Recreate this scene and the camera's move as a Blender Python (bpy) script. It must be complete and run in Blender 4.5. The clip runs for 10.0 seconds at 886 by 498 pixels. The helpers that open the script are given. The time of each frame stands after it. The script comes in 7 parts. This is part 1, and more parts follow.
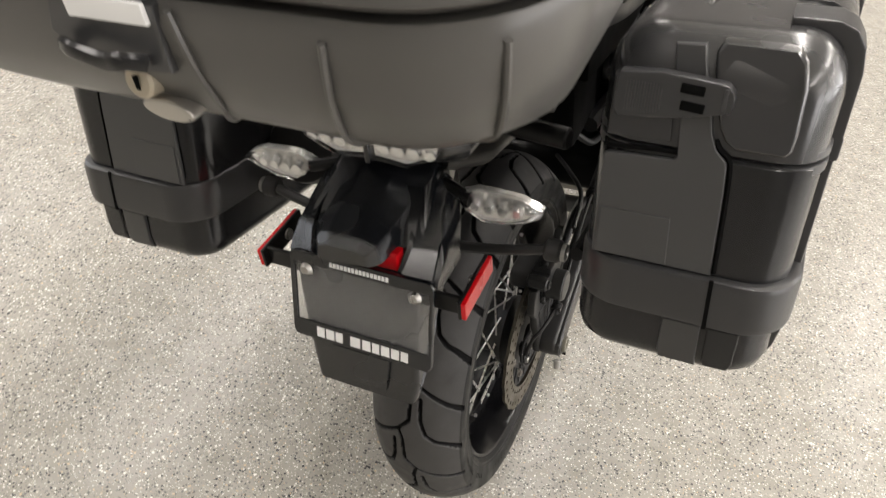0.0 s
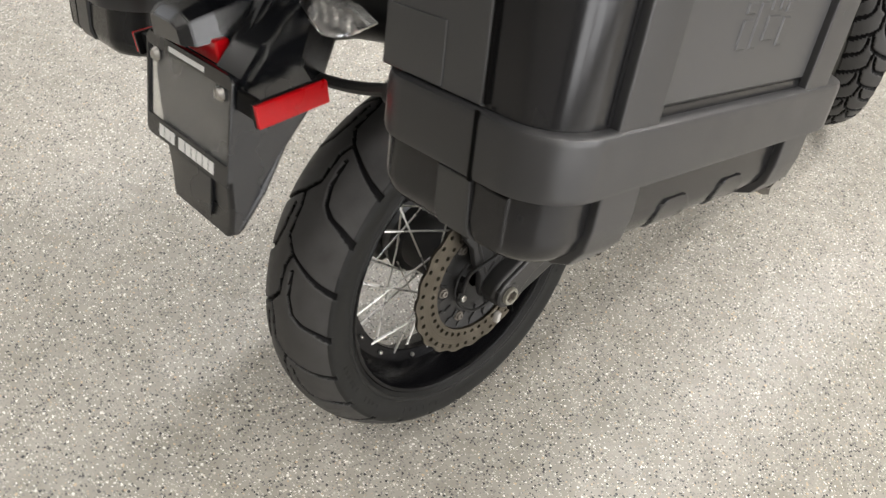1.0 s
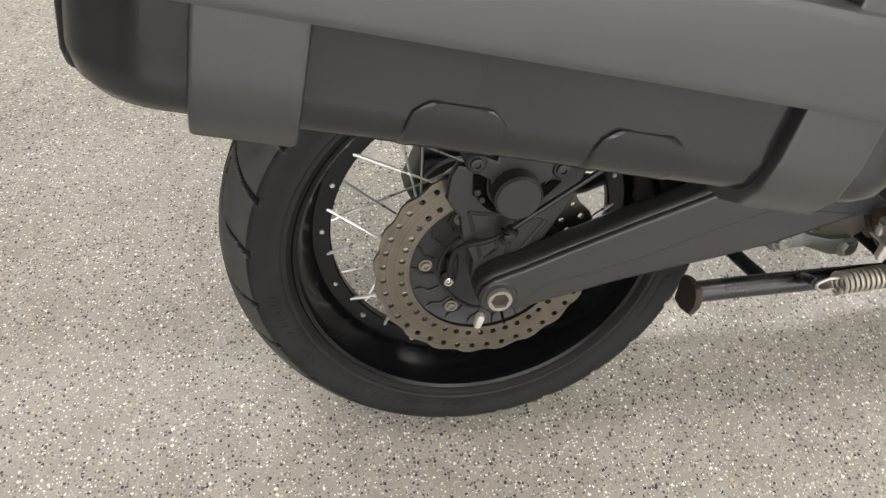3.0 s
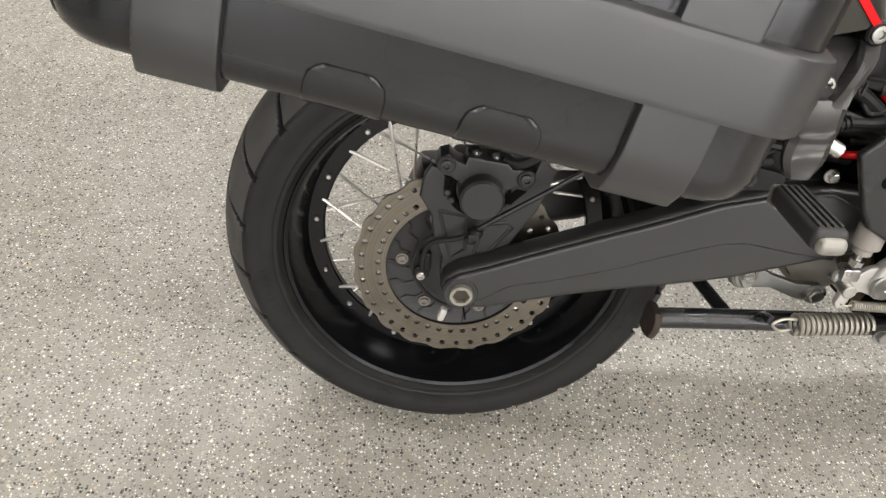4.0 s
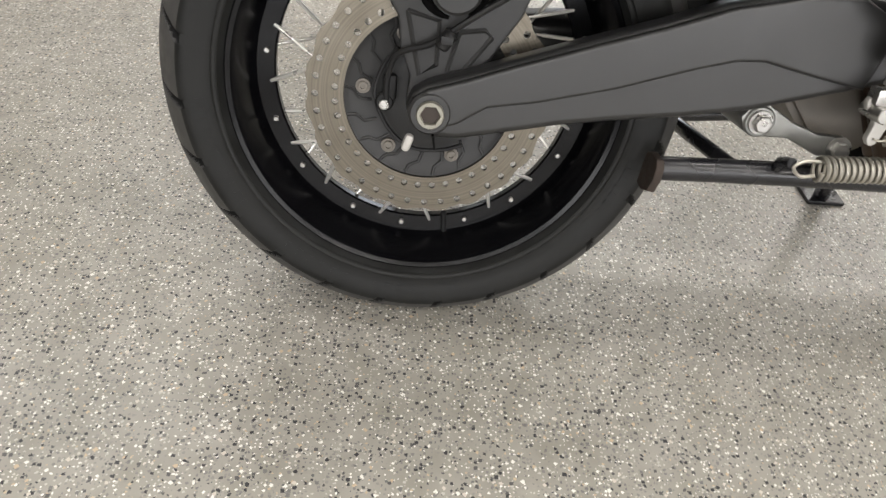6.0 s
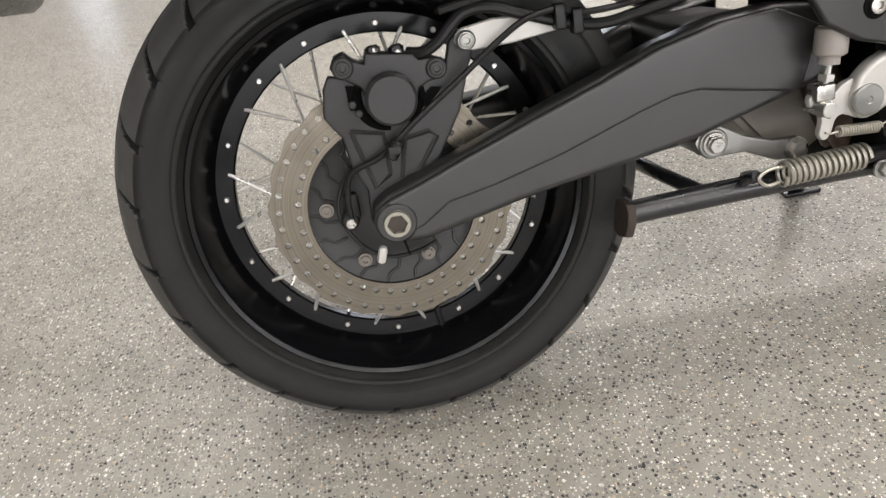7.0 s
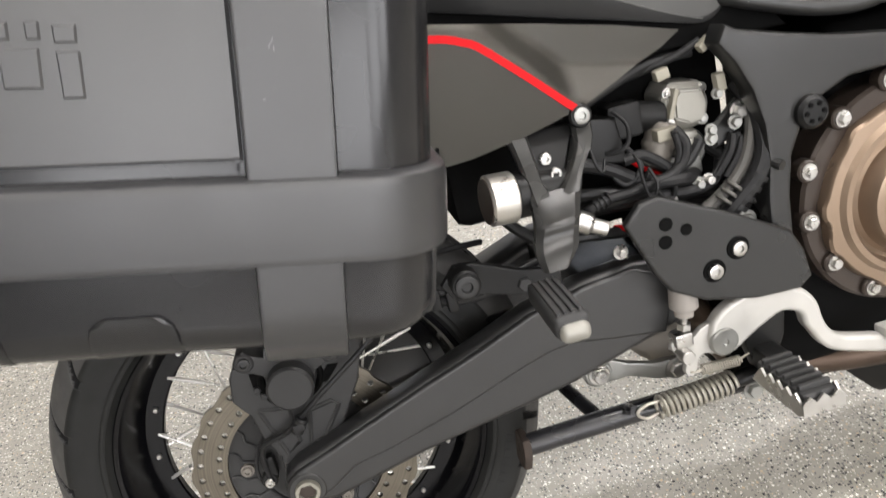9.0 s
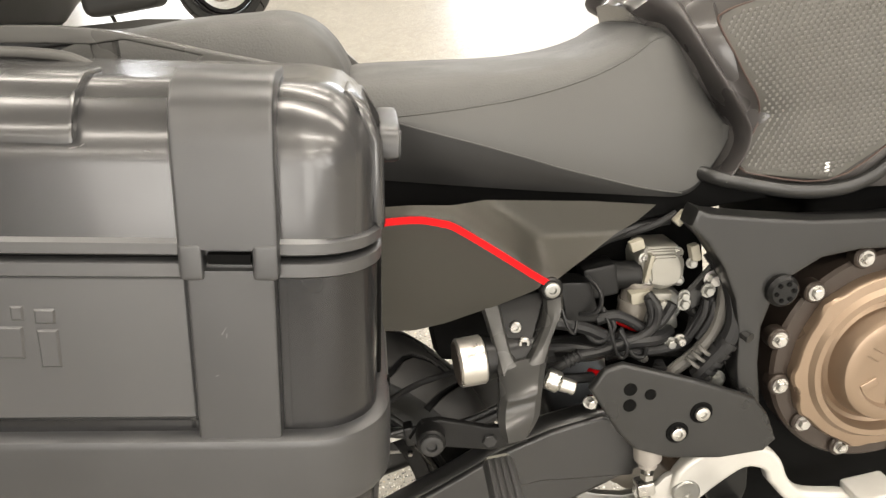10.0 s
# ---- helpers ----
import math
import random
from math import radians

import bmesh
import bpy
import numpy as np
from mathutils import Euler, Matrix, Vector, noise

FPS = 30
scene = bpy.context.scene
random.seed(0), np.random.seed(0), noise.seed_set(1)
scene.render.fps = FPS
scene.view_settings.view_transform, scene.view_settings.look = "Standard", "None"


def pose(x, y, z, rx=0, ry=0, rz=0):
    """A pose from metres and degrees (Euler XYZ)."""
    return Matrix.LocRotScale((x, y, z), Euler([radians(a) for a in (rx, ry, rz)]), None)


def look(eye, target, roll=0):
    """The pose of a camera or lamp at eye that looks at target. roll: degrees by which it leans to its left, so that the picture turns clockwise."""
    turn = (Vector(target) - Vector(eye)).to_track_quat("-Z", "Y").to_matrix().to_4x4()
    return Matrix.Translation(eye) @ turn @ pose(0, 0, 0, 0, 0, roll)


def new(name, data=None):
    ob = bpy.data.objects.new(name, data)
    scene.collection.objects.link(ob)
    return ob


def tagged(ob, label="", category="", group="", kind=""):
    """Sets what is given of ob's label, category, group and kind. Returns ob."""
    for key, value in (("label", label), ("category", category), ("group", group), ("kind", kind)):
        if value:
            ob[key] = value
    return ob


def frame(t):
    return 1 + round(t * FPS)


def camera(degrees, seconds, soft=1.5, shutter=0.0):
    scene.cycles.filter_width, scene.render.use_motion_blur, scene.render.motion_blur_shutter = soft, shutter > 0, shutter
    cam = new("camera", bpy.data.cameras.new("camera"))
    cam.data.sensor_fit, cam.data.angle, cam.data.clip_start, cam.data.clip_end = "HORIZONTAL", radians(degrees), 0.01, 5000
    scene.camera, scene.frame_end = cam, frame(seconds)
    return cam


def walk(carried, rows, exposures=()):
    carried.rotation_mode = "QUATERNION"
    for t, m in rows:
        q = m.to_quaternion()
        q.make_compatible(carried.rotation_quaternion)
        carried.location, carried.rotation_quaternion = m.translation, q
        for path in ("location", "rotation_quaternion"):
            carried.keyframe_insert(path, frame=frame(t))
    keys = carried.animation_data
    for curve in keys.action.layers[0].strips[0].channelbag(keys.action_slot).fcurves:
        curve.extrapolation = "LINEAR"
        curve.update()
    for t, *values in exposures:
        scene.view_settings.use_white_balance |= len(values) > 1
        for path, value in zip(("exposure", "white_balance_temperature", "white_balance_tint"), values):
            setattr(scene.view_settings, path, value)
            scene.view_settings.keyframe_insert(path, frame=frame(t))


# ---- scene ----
cam = camera(63.3, 10.0, soft=1.3, shutter=0.2)
PATH = [
    (0, (0.131, -0.821, 1.372), (-0.243, 0.488, -0.094), 10.9),
    (0.5, (0.331, -0.782, 1.281), (-0.31, 0.412, -0.19), 9.7),
    (1, (0.519, -0.631, 1.202), (-0.34, 0.417, -0.269), 10.9),
    (1.5, (0.577, -0.5, 1.108), (-0.374, 0.429, -0.386), 11.3),
    (2, (0.561, -0.38, 1.016), (-0.492, 0.349, -0.519), 9.6),
    (2.5, (0.58, -0.304, 0.994), (-0.59, 0.204, -0.546), 5.8),
    (2.7, (0.6, -0.25, 0.989), (-0.619, 0.162, -0.541), 4.2),
    (3.8, (0.739, -0.073, 1.042), (-0.672, -0.01, -0.374), 3.3),
    (4, (0.749, -0.066, 1.016), (-0.669, 0.028, -0.392), 4.1),
    (4.5, (0.758, -0.05, 0.922), (-0.679, 0.089, -0.463), 4.3),
    (5, (0.788, -0.048, 0.808), (-0.701, 0.063, -0.523), 7.1),
    (5.2, (0.794, -0.046, 0.761), (-0.768, 0.049, -0.484), 14.0),
    (6.3, (0.824, -0.027, 0.729), (-0.687, 0.139, -0.572), 2.2),
    (6.5, (0.816, -0.024, 0.735), (-0.725, 0.133, -0.53), -1.8),
    (6.7, (0.807, -0.022, 0.744), (-0.78, 0.12, -0.465), -5.2),
    (7, (0.803, -0.017, 0.753), (-0.833, 0.138, -0.388), -8.1),
    (7.5, (0.812, -0.004, 0.757), (-0.868, 0.2, -0.309), -9.7),
    (8, (0.817, 0.013, 0.755), (-0.866, 0.247, -0.3), -11.4),
    (8.5, (0.794, 0.104, 0.835), (-0.895, 0.365, -0.204), -12.4),
    (9, (0.756, 0.151, 0.987), (-0.935, 0.334, -0.065), -12.7),
    (9.5, (0.708, 0.181, 1.099), (-0.989, 0.32, 0.05), -12.0),
    (10, (0.713, 0.255, 1.15), (-0.977, 0.329, 0.084), -10.8),
]
walk(cam, [(t, look(eye, target, roll)) for t, eye, target, roll in PATH],
     [(0.0, 0.07, 6480, 12), (1.0, -0.02, 6320, 11), (2.0, -0.05, 6400, 11), (4.0, 0.05, 6360, 11), (4.5, 0.0, 6360, 11), (6.5, -0.05, 6290, 11), (7.5, 0.02, 6300, 14), (8.5, 0.15, 6460, 14), (9.0, 0.25, 6240, 12), (9.5, 0.54, 6640, 11), (10.0, 0.49, 6900, 10)])

# ---- world and light ----
H_AXLE, LEAN = 0.308, -13.0
BIKE = pose(0, 0, H_AXLE) @ pose(0, 0, 0, 0, LEAN, 0)
CEIL = 3.6

world = bpy.data.worlds.new("world")
scene.world = world
world.use_nodes = True
wbg = world.node_tree.nodes["Background"]
wbg.inputs[0].default_value = (1.0, 0.95, 0.88, 1)
wbg.inputs[1].default_value = 0.15


def lamp(name, x, y, sx, sy, power, turn=0.0):
    data = bpy.data.lights.new(name, "AREA")
    data.shape, data.size, data.size_y, data.energy = "RECTANGLE", sx, sy, power
    data.color = (1.0, 0.950, 0.885)
    ob = new(name, data)
    ob.matrix_world = pose(x, y, CEIL - 0.14, 0, 0, turn)
    return ob


def window_light(name, eye, target, sx, sy, power, colour):
    data = bpy.data.lights.new(name, "AREA")
    data.shape, data.size, data.size_y, data.energy = "RECTANGLE", sx, sy, power
    data.color = colour
    ob = new(name, data)
    ob.matrix_world = look(eye, target)
    return ob


LAMP_ROWS = [(x, y) for x in (-4.6, -2.2, 0.3, 2.7, 5.1, 7.4) for y in (-1.6, 1.4, 4.4)]
for lx, ly in LAMP_ROWS:
    lamp("ceiling_lamp", lx, ly, 0.3, 2.4, 61 if ly > 0 else 36)
# daylight in the openings of the shop front and of the far wall
# front windows lie out of view, placed and tuned to brighten the cases
WINDOWS_E = [(-3.0, 2.6), (0.0, 2.6), (3.0, 2.6), (6.0, 2.4)]
WINDOWS_W = [(-2.45, 1.4), (2.4, 2.0)]
for wy, ww in WINDOWS_E:
    window_light("daylight", (8.92, wy, 2.05), (0, wy, 2.05), ww, 2.4, 118, (1.0, 0.98, 0.955))
for wy, ww in WINDOWS_W:
    window_light("daylight", (-8.92, wy, 1.35), (0, wy, 1.35), ww, 1.9, 58, (0.90, 0.94, 1.0))


# ---- materials ----
def nodes_of(name):
    m = bpy.data.materials.new(name)
    m.use_nodes = True
    return m, m.node_tree.nodes, m.node_tree.links, m.node_tree.nodes["Principled BSDF"]


def mat(name, col, rough=0.5, metal=0.0, vary=0.12, grain=900.0, bump=0.05, blotch=9.0, spread=0.1, coat=0.0, dust=0.0):
    """A surface with colour variation at two scales, uneven gloss and fine relief."""
    m, n, l, p = nodes_of(name)
    tc = n.new("ShaderNodeTexCoord")
    big, fine = n.new("ShaderNodeTexNoise"), n.new("ShaderNodeTexNoise")
    big.inputs["Scale"].default_value, big.inputs["Detail"].default_value = blotch, 3
    fine.inputs["Scale"].default_value, fine.inputs["Detail"].default_value = grain, 2
    for t in (big, fine):
        l.new(tc.outputs["Object"], t.inputs["Vector"])
    mix = n.new("ShaderNodeMix")
    mix.data_type = "RGBA"
    lo = tuple(c * (1 - vary) for c in col)
    hi = tuple(min(1, c * (1 + vary) + dust) for c in col)
    mix.inputs[6].default_value, mix.inputs[7].default_value = (*lo, 1), (*hi, 1)
    l.new(big.outputs["Fac"], mix.inputs[0])
    l.new(mix.outputs[2], p.inputs["Base Color"])
    rr = n.new("ShaderNodeMapRange")
    rr.interpolation_type = "SMOOTHSTEP"
    rr.inputs["From Min"].default_value, rr.inputs["From Max"].default_value = 0.3, 0.7
    rr.inputs["To Min"].default_value, rr.inputs["To Max"].default_value = max(0.02, rough - spread), min(1, rough + spread)
    l.new(big.outputs["Fac"], rr.inputs["Value"])
    l.new(rr.outputs["Result"], p.inputs["Roughness"])
    p.inputs["Metallic"].default_value = metal
    if coat:
        p.inputs["Coat Weight"].default_value, p.inputs["Coat Roughness"].default_value = coat, 0.08
    if bump:
        b = n.new("ShaderNodeBump")
        b.inputs["Strength"].default_value, b.inputs["Distance"].default_value = bump, 0.0006
        l.new(fine.outputs["Fac"], b.inputs["Height"])
        l.new(b.outputs["Normal"], p.inputs["Normal"])
    return m


def floor_material():
    """Grey-beige epoxy floor strewn with white, tan and black flakes under a satin coat."""
    m, n, l, p = nodes_of("flake_floor")
    tc = n.new("ShaderNodeTexCoord")
    big = n.new("ShaderNodeTexNoise")
    big.inputs["Scale"].default_value, big.inputs["Detail"].default_value = 2.2, 6
    l.new(tc.outputs["Object"], big.inputs["Vector"])
    base = n.new("ShaderNodeMix")
    base.data_type = "RGBA"
    base.inputs[6].default_value, base.inputs[7].default_value = (0.245, 0.233, 0.196, 1), (0.358, 0.341, 0.306, 1)
    patch = n.new("ShaderNodeTexNoise")
    patch.inputs["Scale"].default_value, patch.inputs["Detail"].default_value = 17, 4
    l.new(tc.outputs["Object"], patch.inputs["Vector"])
    blend = n.new("ShaderNodeMath")
    blend.operation = "MULTIPLY_ADD"
    blend.inputs[1].default_value, blend.inputs[2].default_value = 1.6, -0.8
    l.new(patch.outputs["Fac"], blend.inputs[0])
    both_scales = n.new("ShaderNodeMath")
    both_scales.use_clamp = True
    l.new(blend.outputs[0], both_scales.inputs[0])
    l.new(big.outputs["Fac"], both_scales.inputs[1])
    l.new(both_scales.outputs[0], base.inputs[0])
    col = base.outputs[2]
    warp = n.new("ShaderNodeTexNoise")
    warp.inputs["Scale"].default_value, warp.inputs["Detail"].default_value = 260, 2
    l.new(tc.outputs["Object"], warp.inputs["Vector"])
    bent = n.new("ShaderNodeVectorMath")
    bent.operation = "MULTIPLY_ADD"
    l.new(warp.outputs["Color"], bent.inputs[0])
    bent.inputs[1].default_value = (0.0040, 0.0040, 0.0)
    l.new(tc.outputs["Object"], bent.inputs[2])
    #          cells/m, share, size of flake, colours
    layers = [(230, 0.40, 0.36, [(0.0, (0.20, 0.195, 0.185)), (0.45, (0.25, 0.24, 0.22)), (0.75, (0.46, 0.44, 0.40)), (0.9, (0.11, 0.11, 0.11))]),
              (205, 0.38, 0.31, [(0.0, (0.76, 0.745, 0.70)), (0.5, (0.50, 0.475, 0.42)), (0.85, (0.45, 0.36, 0.26))]),
              (172, 0.23, 0.30, [(0.0, (0.035, 0.035, 0.038)), (0.38, (0.085, 0.084, 0.082)), (0.75, (0.16, 0.155, 0.15))]),
              (120, 0.20, 0.29, [(0.0, (0.74, 0.725, 0.68)), (0.40, (0.56, 0.51, 0.45)), (0.66, (0.50, 0.39, 0.27)), (0.86, (0.03, 0.03, 0.033))])]
    for k, (cells, share, size, colours) in enumerate(layers):
        v = n.new("ShaderNodeTexVoronoi")
        v.voronoi_dimensions = "2D"
        v.distance = ("EUCLIDEAN", "MANHATTAN", "CHEBYCHEV", "MANHATTAN")[k]
        v.inputs["Scale"].default_value = cells
        off = n.new("ShaderNodeVectorMath")
        off.operation = "ADD"
        off.inputs[1].default_value = (k * 3.71, k * 1.93, 0)
        l.new(bent.outputs[0], off.inputs[0])
        l.new(off.outputs[0], v.inputs["Vector"])
        sep = n.new("ShaderNodeSeparateColor")
        l.new(v.outputs["Color"], sep.inputs[0])
        ramp = n.new("ShaderNodeValToRGB")
        ramp.color_ramp.interpolation = "CONSTANT"
        while len(ramp.color_ramp.elements) < len(colours):
            ramp.color_ramp.elements.new(0.5)
        for e, (pos, c) in zip(ramp.color_ramp.elements, colours):
            e.position, e.color = pos, (*c, 1)
        l.new(sep.outputs[0], ramp.inputs[0])
        chosen = n.new("ShaderNodeMath")
        chosen.operation = "LESS_THAN"
        chosen.inputs[1].default_value = share
        l.new(sep.outputs[1], chosen.inputs[0])
        reach = n.new("ShaderNodeMapRange")
        reach.inputs["To Min"].default_value, reach.inputs["To Max"].default_value = size * 0.40, size * 1.35
        l.new(sep.outputs[2], reach.inputs["Value"])
        inside = n.new("ShaderNodeMath")
        inside.operation = "LESS_THAN"
        l.new(v.outputs["Distance"], inside.inputs[0])
        l.new(reach.outputs["Result"], inside.inputs[1])
        both = n.new("ShaderNodeMath")
        both.operation = "MULTIPLY"
        l.new(chosen.outputs[0], both.inputs[0])
        l.new(inside.outputs[0], both.inputs[1])
        mix = n.new("ShaderNodeMix")
        mix.data_type = "RGBA"
        l.new(both.outputs[0], mix.inputs[0])
        l.new(col, mix.inputs[6])
        l.new(ramp.outputs["Color"], mix.inputs[7])
        col = mix.outputs[2]
    l.new(col, p.inputs["Base Color"])
    p.inputs["Roughness"].default_value, p.inputs["Specular IOR Level"].default_value = 0.38, 0.38
    p.inputs["Coat Weight"].default_value, p.inputs["Coat Roughness"].default_value = 0.20, 0.18
    relief = n.new("ShaderNodeTexNoise")
    relief.inputs["Scale"].default_value, relief.inputs["Detail"].default_value = 110, 4
    l.new(tc.outputs["Object"], relief.inputs["Vector"])
    b = n.new("ShaderNodeBump")
    b.inputs["Strength"].default_value, b.inputs["Distance"].default_value = 0.35, 0.0022
    l.new(relief.outputs["Fac"], b.inputs["Height"])
    l.new(b.outputs["Normal"], p.inputs["Normal"])
    # the clear coat lies in slow ripples
    ripple = n.new("ShaderNodeTexNoise")
    ripple.inputs["Scale"].default_value, ripple.inputs["Detail"].default_value = 34, 3
    l.new(tc.outputs["Object"], ripple.inputs["Vector"])
    wave = n.new("ShaderNodeBump")
    wave.inputs["Strength"].default_value, wave.inputs["Distance"].default_value = 0.5, 0.003
    l.new(ripple.outputs["Fac"], wave.inputs["Height"])
    l.new(wave.outputs["Normal"], p.inputs["Coat Normal"])
    return m


M_FLOOR = floor_material()
M_WALL_D = mat("unseen_grey_wall", (0.48, 0.465, 0.44), 0.7, bump=0.1, grain=200)
M_WALL_E = mat("unseen_dark_wall", (0.20, 0.19, 0.18), 0.7, bump=0.1, grain=200)
M_WALL = mat("painted_wall", (0.62, 0.60, 0.56), 0.7, bump=0.1, grain=200)
M_CEIL = mat("ceiling_board", (0.82, 0.81, 0.78), 0.8, bump=0.1, grain=150)
M_CASE = mat("case_plastic", (0.043, 0.0432, 0.0447), 0.36, vary=0.10, grain=1500, bump=0.08, spread=0.03, blotch=7)
M_CASE_G = mat("case_gloss_plastic", (0.0130, 0.0131, 0.0140), 0.19, vary=0.1, grain=700, bump=0.015, spread=0.02, blotch=9)
M_CASE_T = mat("case_trim_plastic", (0.029, 0.0292, 0.0304), 0.34, vary=0.15, grain=1700, bump=0.14, spread=0.04, blotch=19)
M_TOP = mat("olive_grey_paint", (0.092, 0.089, 0.083), 0.33, vary=0.10, grain=1200, bump=0.06, spread=0.04)
M_TAIL = mat("tail_plastic", (0.0070, 0.0078, 0.0096), 0.22, vary=0.2, grain=1400, bump=0.08, spread=0.08)
M_BLACK = mat("black_plastic", (0.0055, 0.0055, 0.0055), 0.42, vary=0.25, grain=1200, bump=0.1)
# near black: the shade of gaps, holes and deep bays as a colour
M_DARK = mat("recess_shade", (0.0035, 0.0035, 0.0035), 0.7, vary=0.3, bump=0.0)
M_SWING = mat("satin_black_metal", (0.0185, 0.0185, 0.0185), 0.36, metal=0.1, vary=0.14, grain=1800, bump=0.1, spread=0.06, blotch=14)
M_CAST = mat("dark_cast_metal", (0.027, 0.027, 0.027), 0.46, metal=0.1, vary=0.22, grain=500, bump=0.2)
M_TYRE = mat("tyre_rubber", (0.0098, 0.0101, 0.0096), 0.46, vary=0.45, grain=420, bump=0.18, spread=0.10, dust=0.006, blotch=25)
M_TREAD = mat("worn_dusty_tread", (0.042, 0.041, 0.040), 0.56, vary=0.35, grain=300, bump=0.25, spread=0.1, dust=0.012, blotch=40)
# tread rubber darkened in colour for the shade down in the grooves
M_GROOVE = mat("shaded_groove_rubber", (0.0065, 0.0065, 0.0068), 0.75, vary=0.2, grain=400, bump=0.1)
M_RIM = mat("gloss_black_rim", (0.0035, 0.0035, 0.0042), 0.2, vary=0.3, bump=0.02, spread=0.06)
M_DISC = mat("brake_disc_steel", (0.152, 0.136, 0.110), 0.42, metal=1.0, vary=0.18, grain=300, bump=0.1, blotch=30)
M_STEEL = mat("bright_steel", (0.46, 0.45, 0.43), 0.34, metal=1.0, vary=0.12, bump=0.03, blotch=60)
M_ZINC = mat("zinc_plate", (0.30, 0.30, 0.285), 0.42, metal=0.9, vary=0.2, bump=0.06, blotch=45)
M_ALU = mat("silver_painted_alloy", (0.47, 0.46, 0.435), 0.42, metal=0.3, vary=0.14, bump=0.08, blotch=30)
M_BRONZE = mat("bronze_engine_cover", (0.245, 0.180, 0.128), 0.36, metal=0.65, vary=0.12, grain=800, bump=0.12)
M_BRONZE_D = mat("dark_bronze_cover", (0.040, 0.030, 0.024), 0.42, metal=0.3, vary=0.15, grain=800, bump=0.1)
M_RED = mat("red_paint", (0.56, 0.002, 0.005), 0.45, vary=0.05, bump=0.0)
M_RED.node_tree.nodes["Principled BSDF"].inputs["Specular IOR Level"].default_value = 0.2
M_SEAT = mat("seat_vinyl", (0.052, 0.052, 0.050), 0.44, vary=0.12, grain=900, bump=0.22, spread=0.05, blotch=12)
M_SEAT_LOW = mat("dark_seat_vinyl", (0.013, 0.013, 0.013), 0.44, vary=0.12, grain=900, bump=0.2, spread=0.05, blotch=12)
M_SEAT_TOP = mat("seat_top_vinyl", (0.055, 0.055, 0.053), 0.60, vary=0.16, grain=420, bump=0.9, spread=0.06, blotch=18)
M_PANEL = mat("grey_metallic_panel", (0.088, 0.083, 0.072), 0.33, metal=0.5, vary=0.08, grain=2200, bump=0.06, spread=0.04)
M_FRAME = mat("frame_grey", (0.0145, 0.0145, 0.0142), 0.36, metal=0.1, vary=0.14, grain=900, bump=0.08)
M_BRACKET = mat("satin_grey_bracket", (0.034, 0.034, 0.0325), 0.33, metal=0.25, vary=0.12, grain=900, bump=0.06)
# tank edge with its bright reflection put into a lighter base colour
M_FOLD = mat("lightened_tank_edge", (0.115, 0.107, 0.105), 0.32, metal=0.25, vary=0.12, bump=0.02)
M_RAIL = mat("satin_grey_rail", (0.070, 0.069, 0.066), 0.34, metal=0.2, vary=0.12, grain=900, bump=0.08)
M_TANK = mat("tank_black", (0.050, 0.047, 0.046), 0.24, vary=0.15, bump=0.02, coat=0.3)
M_PAD = mat("rubber_tank_pad", (0.165, 0.160, 0.148), 0.56, vary=0.12, bump=0.1)
M_STUD = mat("dark_rubber_stud", (0.092, 0.089, 0.081), 0.6, vary=0.12, bump=0.1)
M_CASTALU = mat("raw_cast_alloy", (0.27, 0.262, 0.235), 0.5, metal=0.4, vary=0.2, grain=500, bump=0.2, blotch=35)
M_HOSE = mat("rubber_hose", (0.011, 0.011, 0.0115), 0.45, vary=0.2, bump=0.1, grain=700)
M_STAND = mat("stand_tube_black", (0.012, 0.012, 0.014), 0.24, vary=0.3, bump=0.04, spread=0.08)
M_RUST = mat("worn_rusty_steel", (0.042, 0.031, 0.025), 0.75, metal=0.3, vary=0.7, grain=260, bump=0.9, blotch=110)
M_PEG = mat("peg_rubber", (0.028, 0.028, 0.028), 0.6, vary=0.2, grain=600, bump=0.2)
M_HEADER = mat("heat_tinted_pipe", (0.075, 0.053, 0.040), 0.45, metal=0.8, vary=0.35, bump=0.1, blotch=20)
M_LID = mat("case_lid_plastic", (0.028, 0.0282, 0.0292), 0.25, vary=0.10, grain=900, bump=0.03, spread=0.03, blotch=9, coat=0.25)
M_KNOB = mat("brushed_alloy_knob", (0.55, 0.53, 0.49), 0.36, metal=0.85, vary=0.15, bump=0.1, blotch=50)
M_SPOKE = mat("spoke_steel", (0.66, 0.65, 0.62), 0.34, metal=0.7, vary=0.1, bump=0.0, blotch=60)
M_AXLE = mat("dull_zinc_axle", (0.27, 0.26, 0.22), 0.48, metal=0.45, vary=0.2, bump=0.08, blotch=80)
M_PADEDGE = mat("brown_pad_edge", (0.055, 0.030, 0.022), 0.5, vary=0.1, bump=0.0)
M_SPRING = mat("dull_spring_steel", (0.40, 0.38, 0.33), 0.45, metal=0.7, vary=0.15, bump=0.05, blotch=40)
M_BOOT = mat("dusty_grey_boot", (0.26, 0.24, 0.22), 0.6, vary=0.15, bump=0.1)
M_ROCKER = mat("grey_cast_link", (0.17, 0.155, 0.135), 0.5, metal=0.3, vary=0.25, bump=0.25, grain=400, blotch=30)
M_CREAM = mat("cream_plug_plastic", (0.24, 0.225, 0.18), 0.45, vary=0.08, bump=0.03)
M_SCUFF = mat("pale_scuff", (0.13, 0.13, 0.128), 0.6, vary=0.3, bump=0.0)
M_GREYHOSE = mat("grey_ribbed_hose", (0.075, 0.072, 0.066), 0.42, vary=0.15, bump=0.1)
M_WHITE = mat("white_print", (0.85, 0.85, 0.84), 0.4, vary=0.03, bump=0.0)
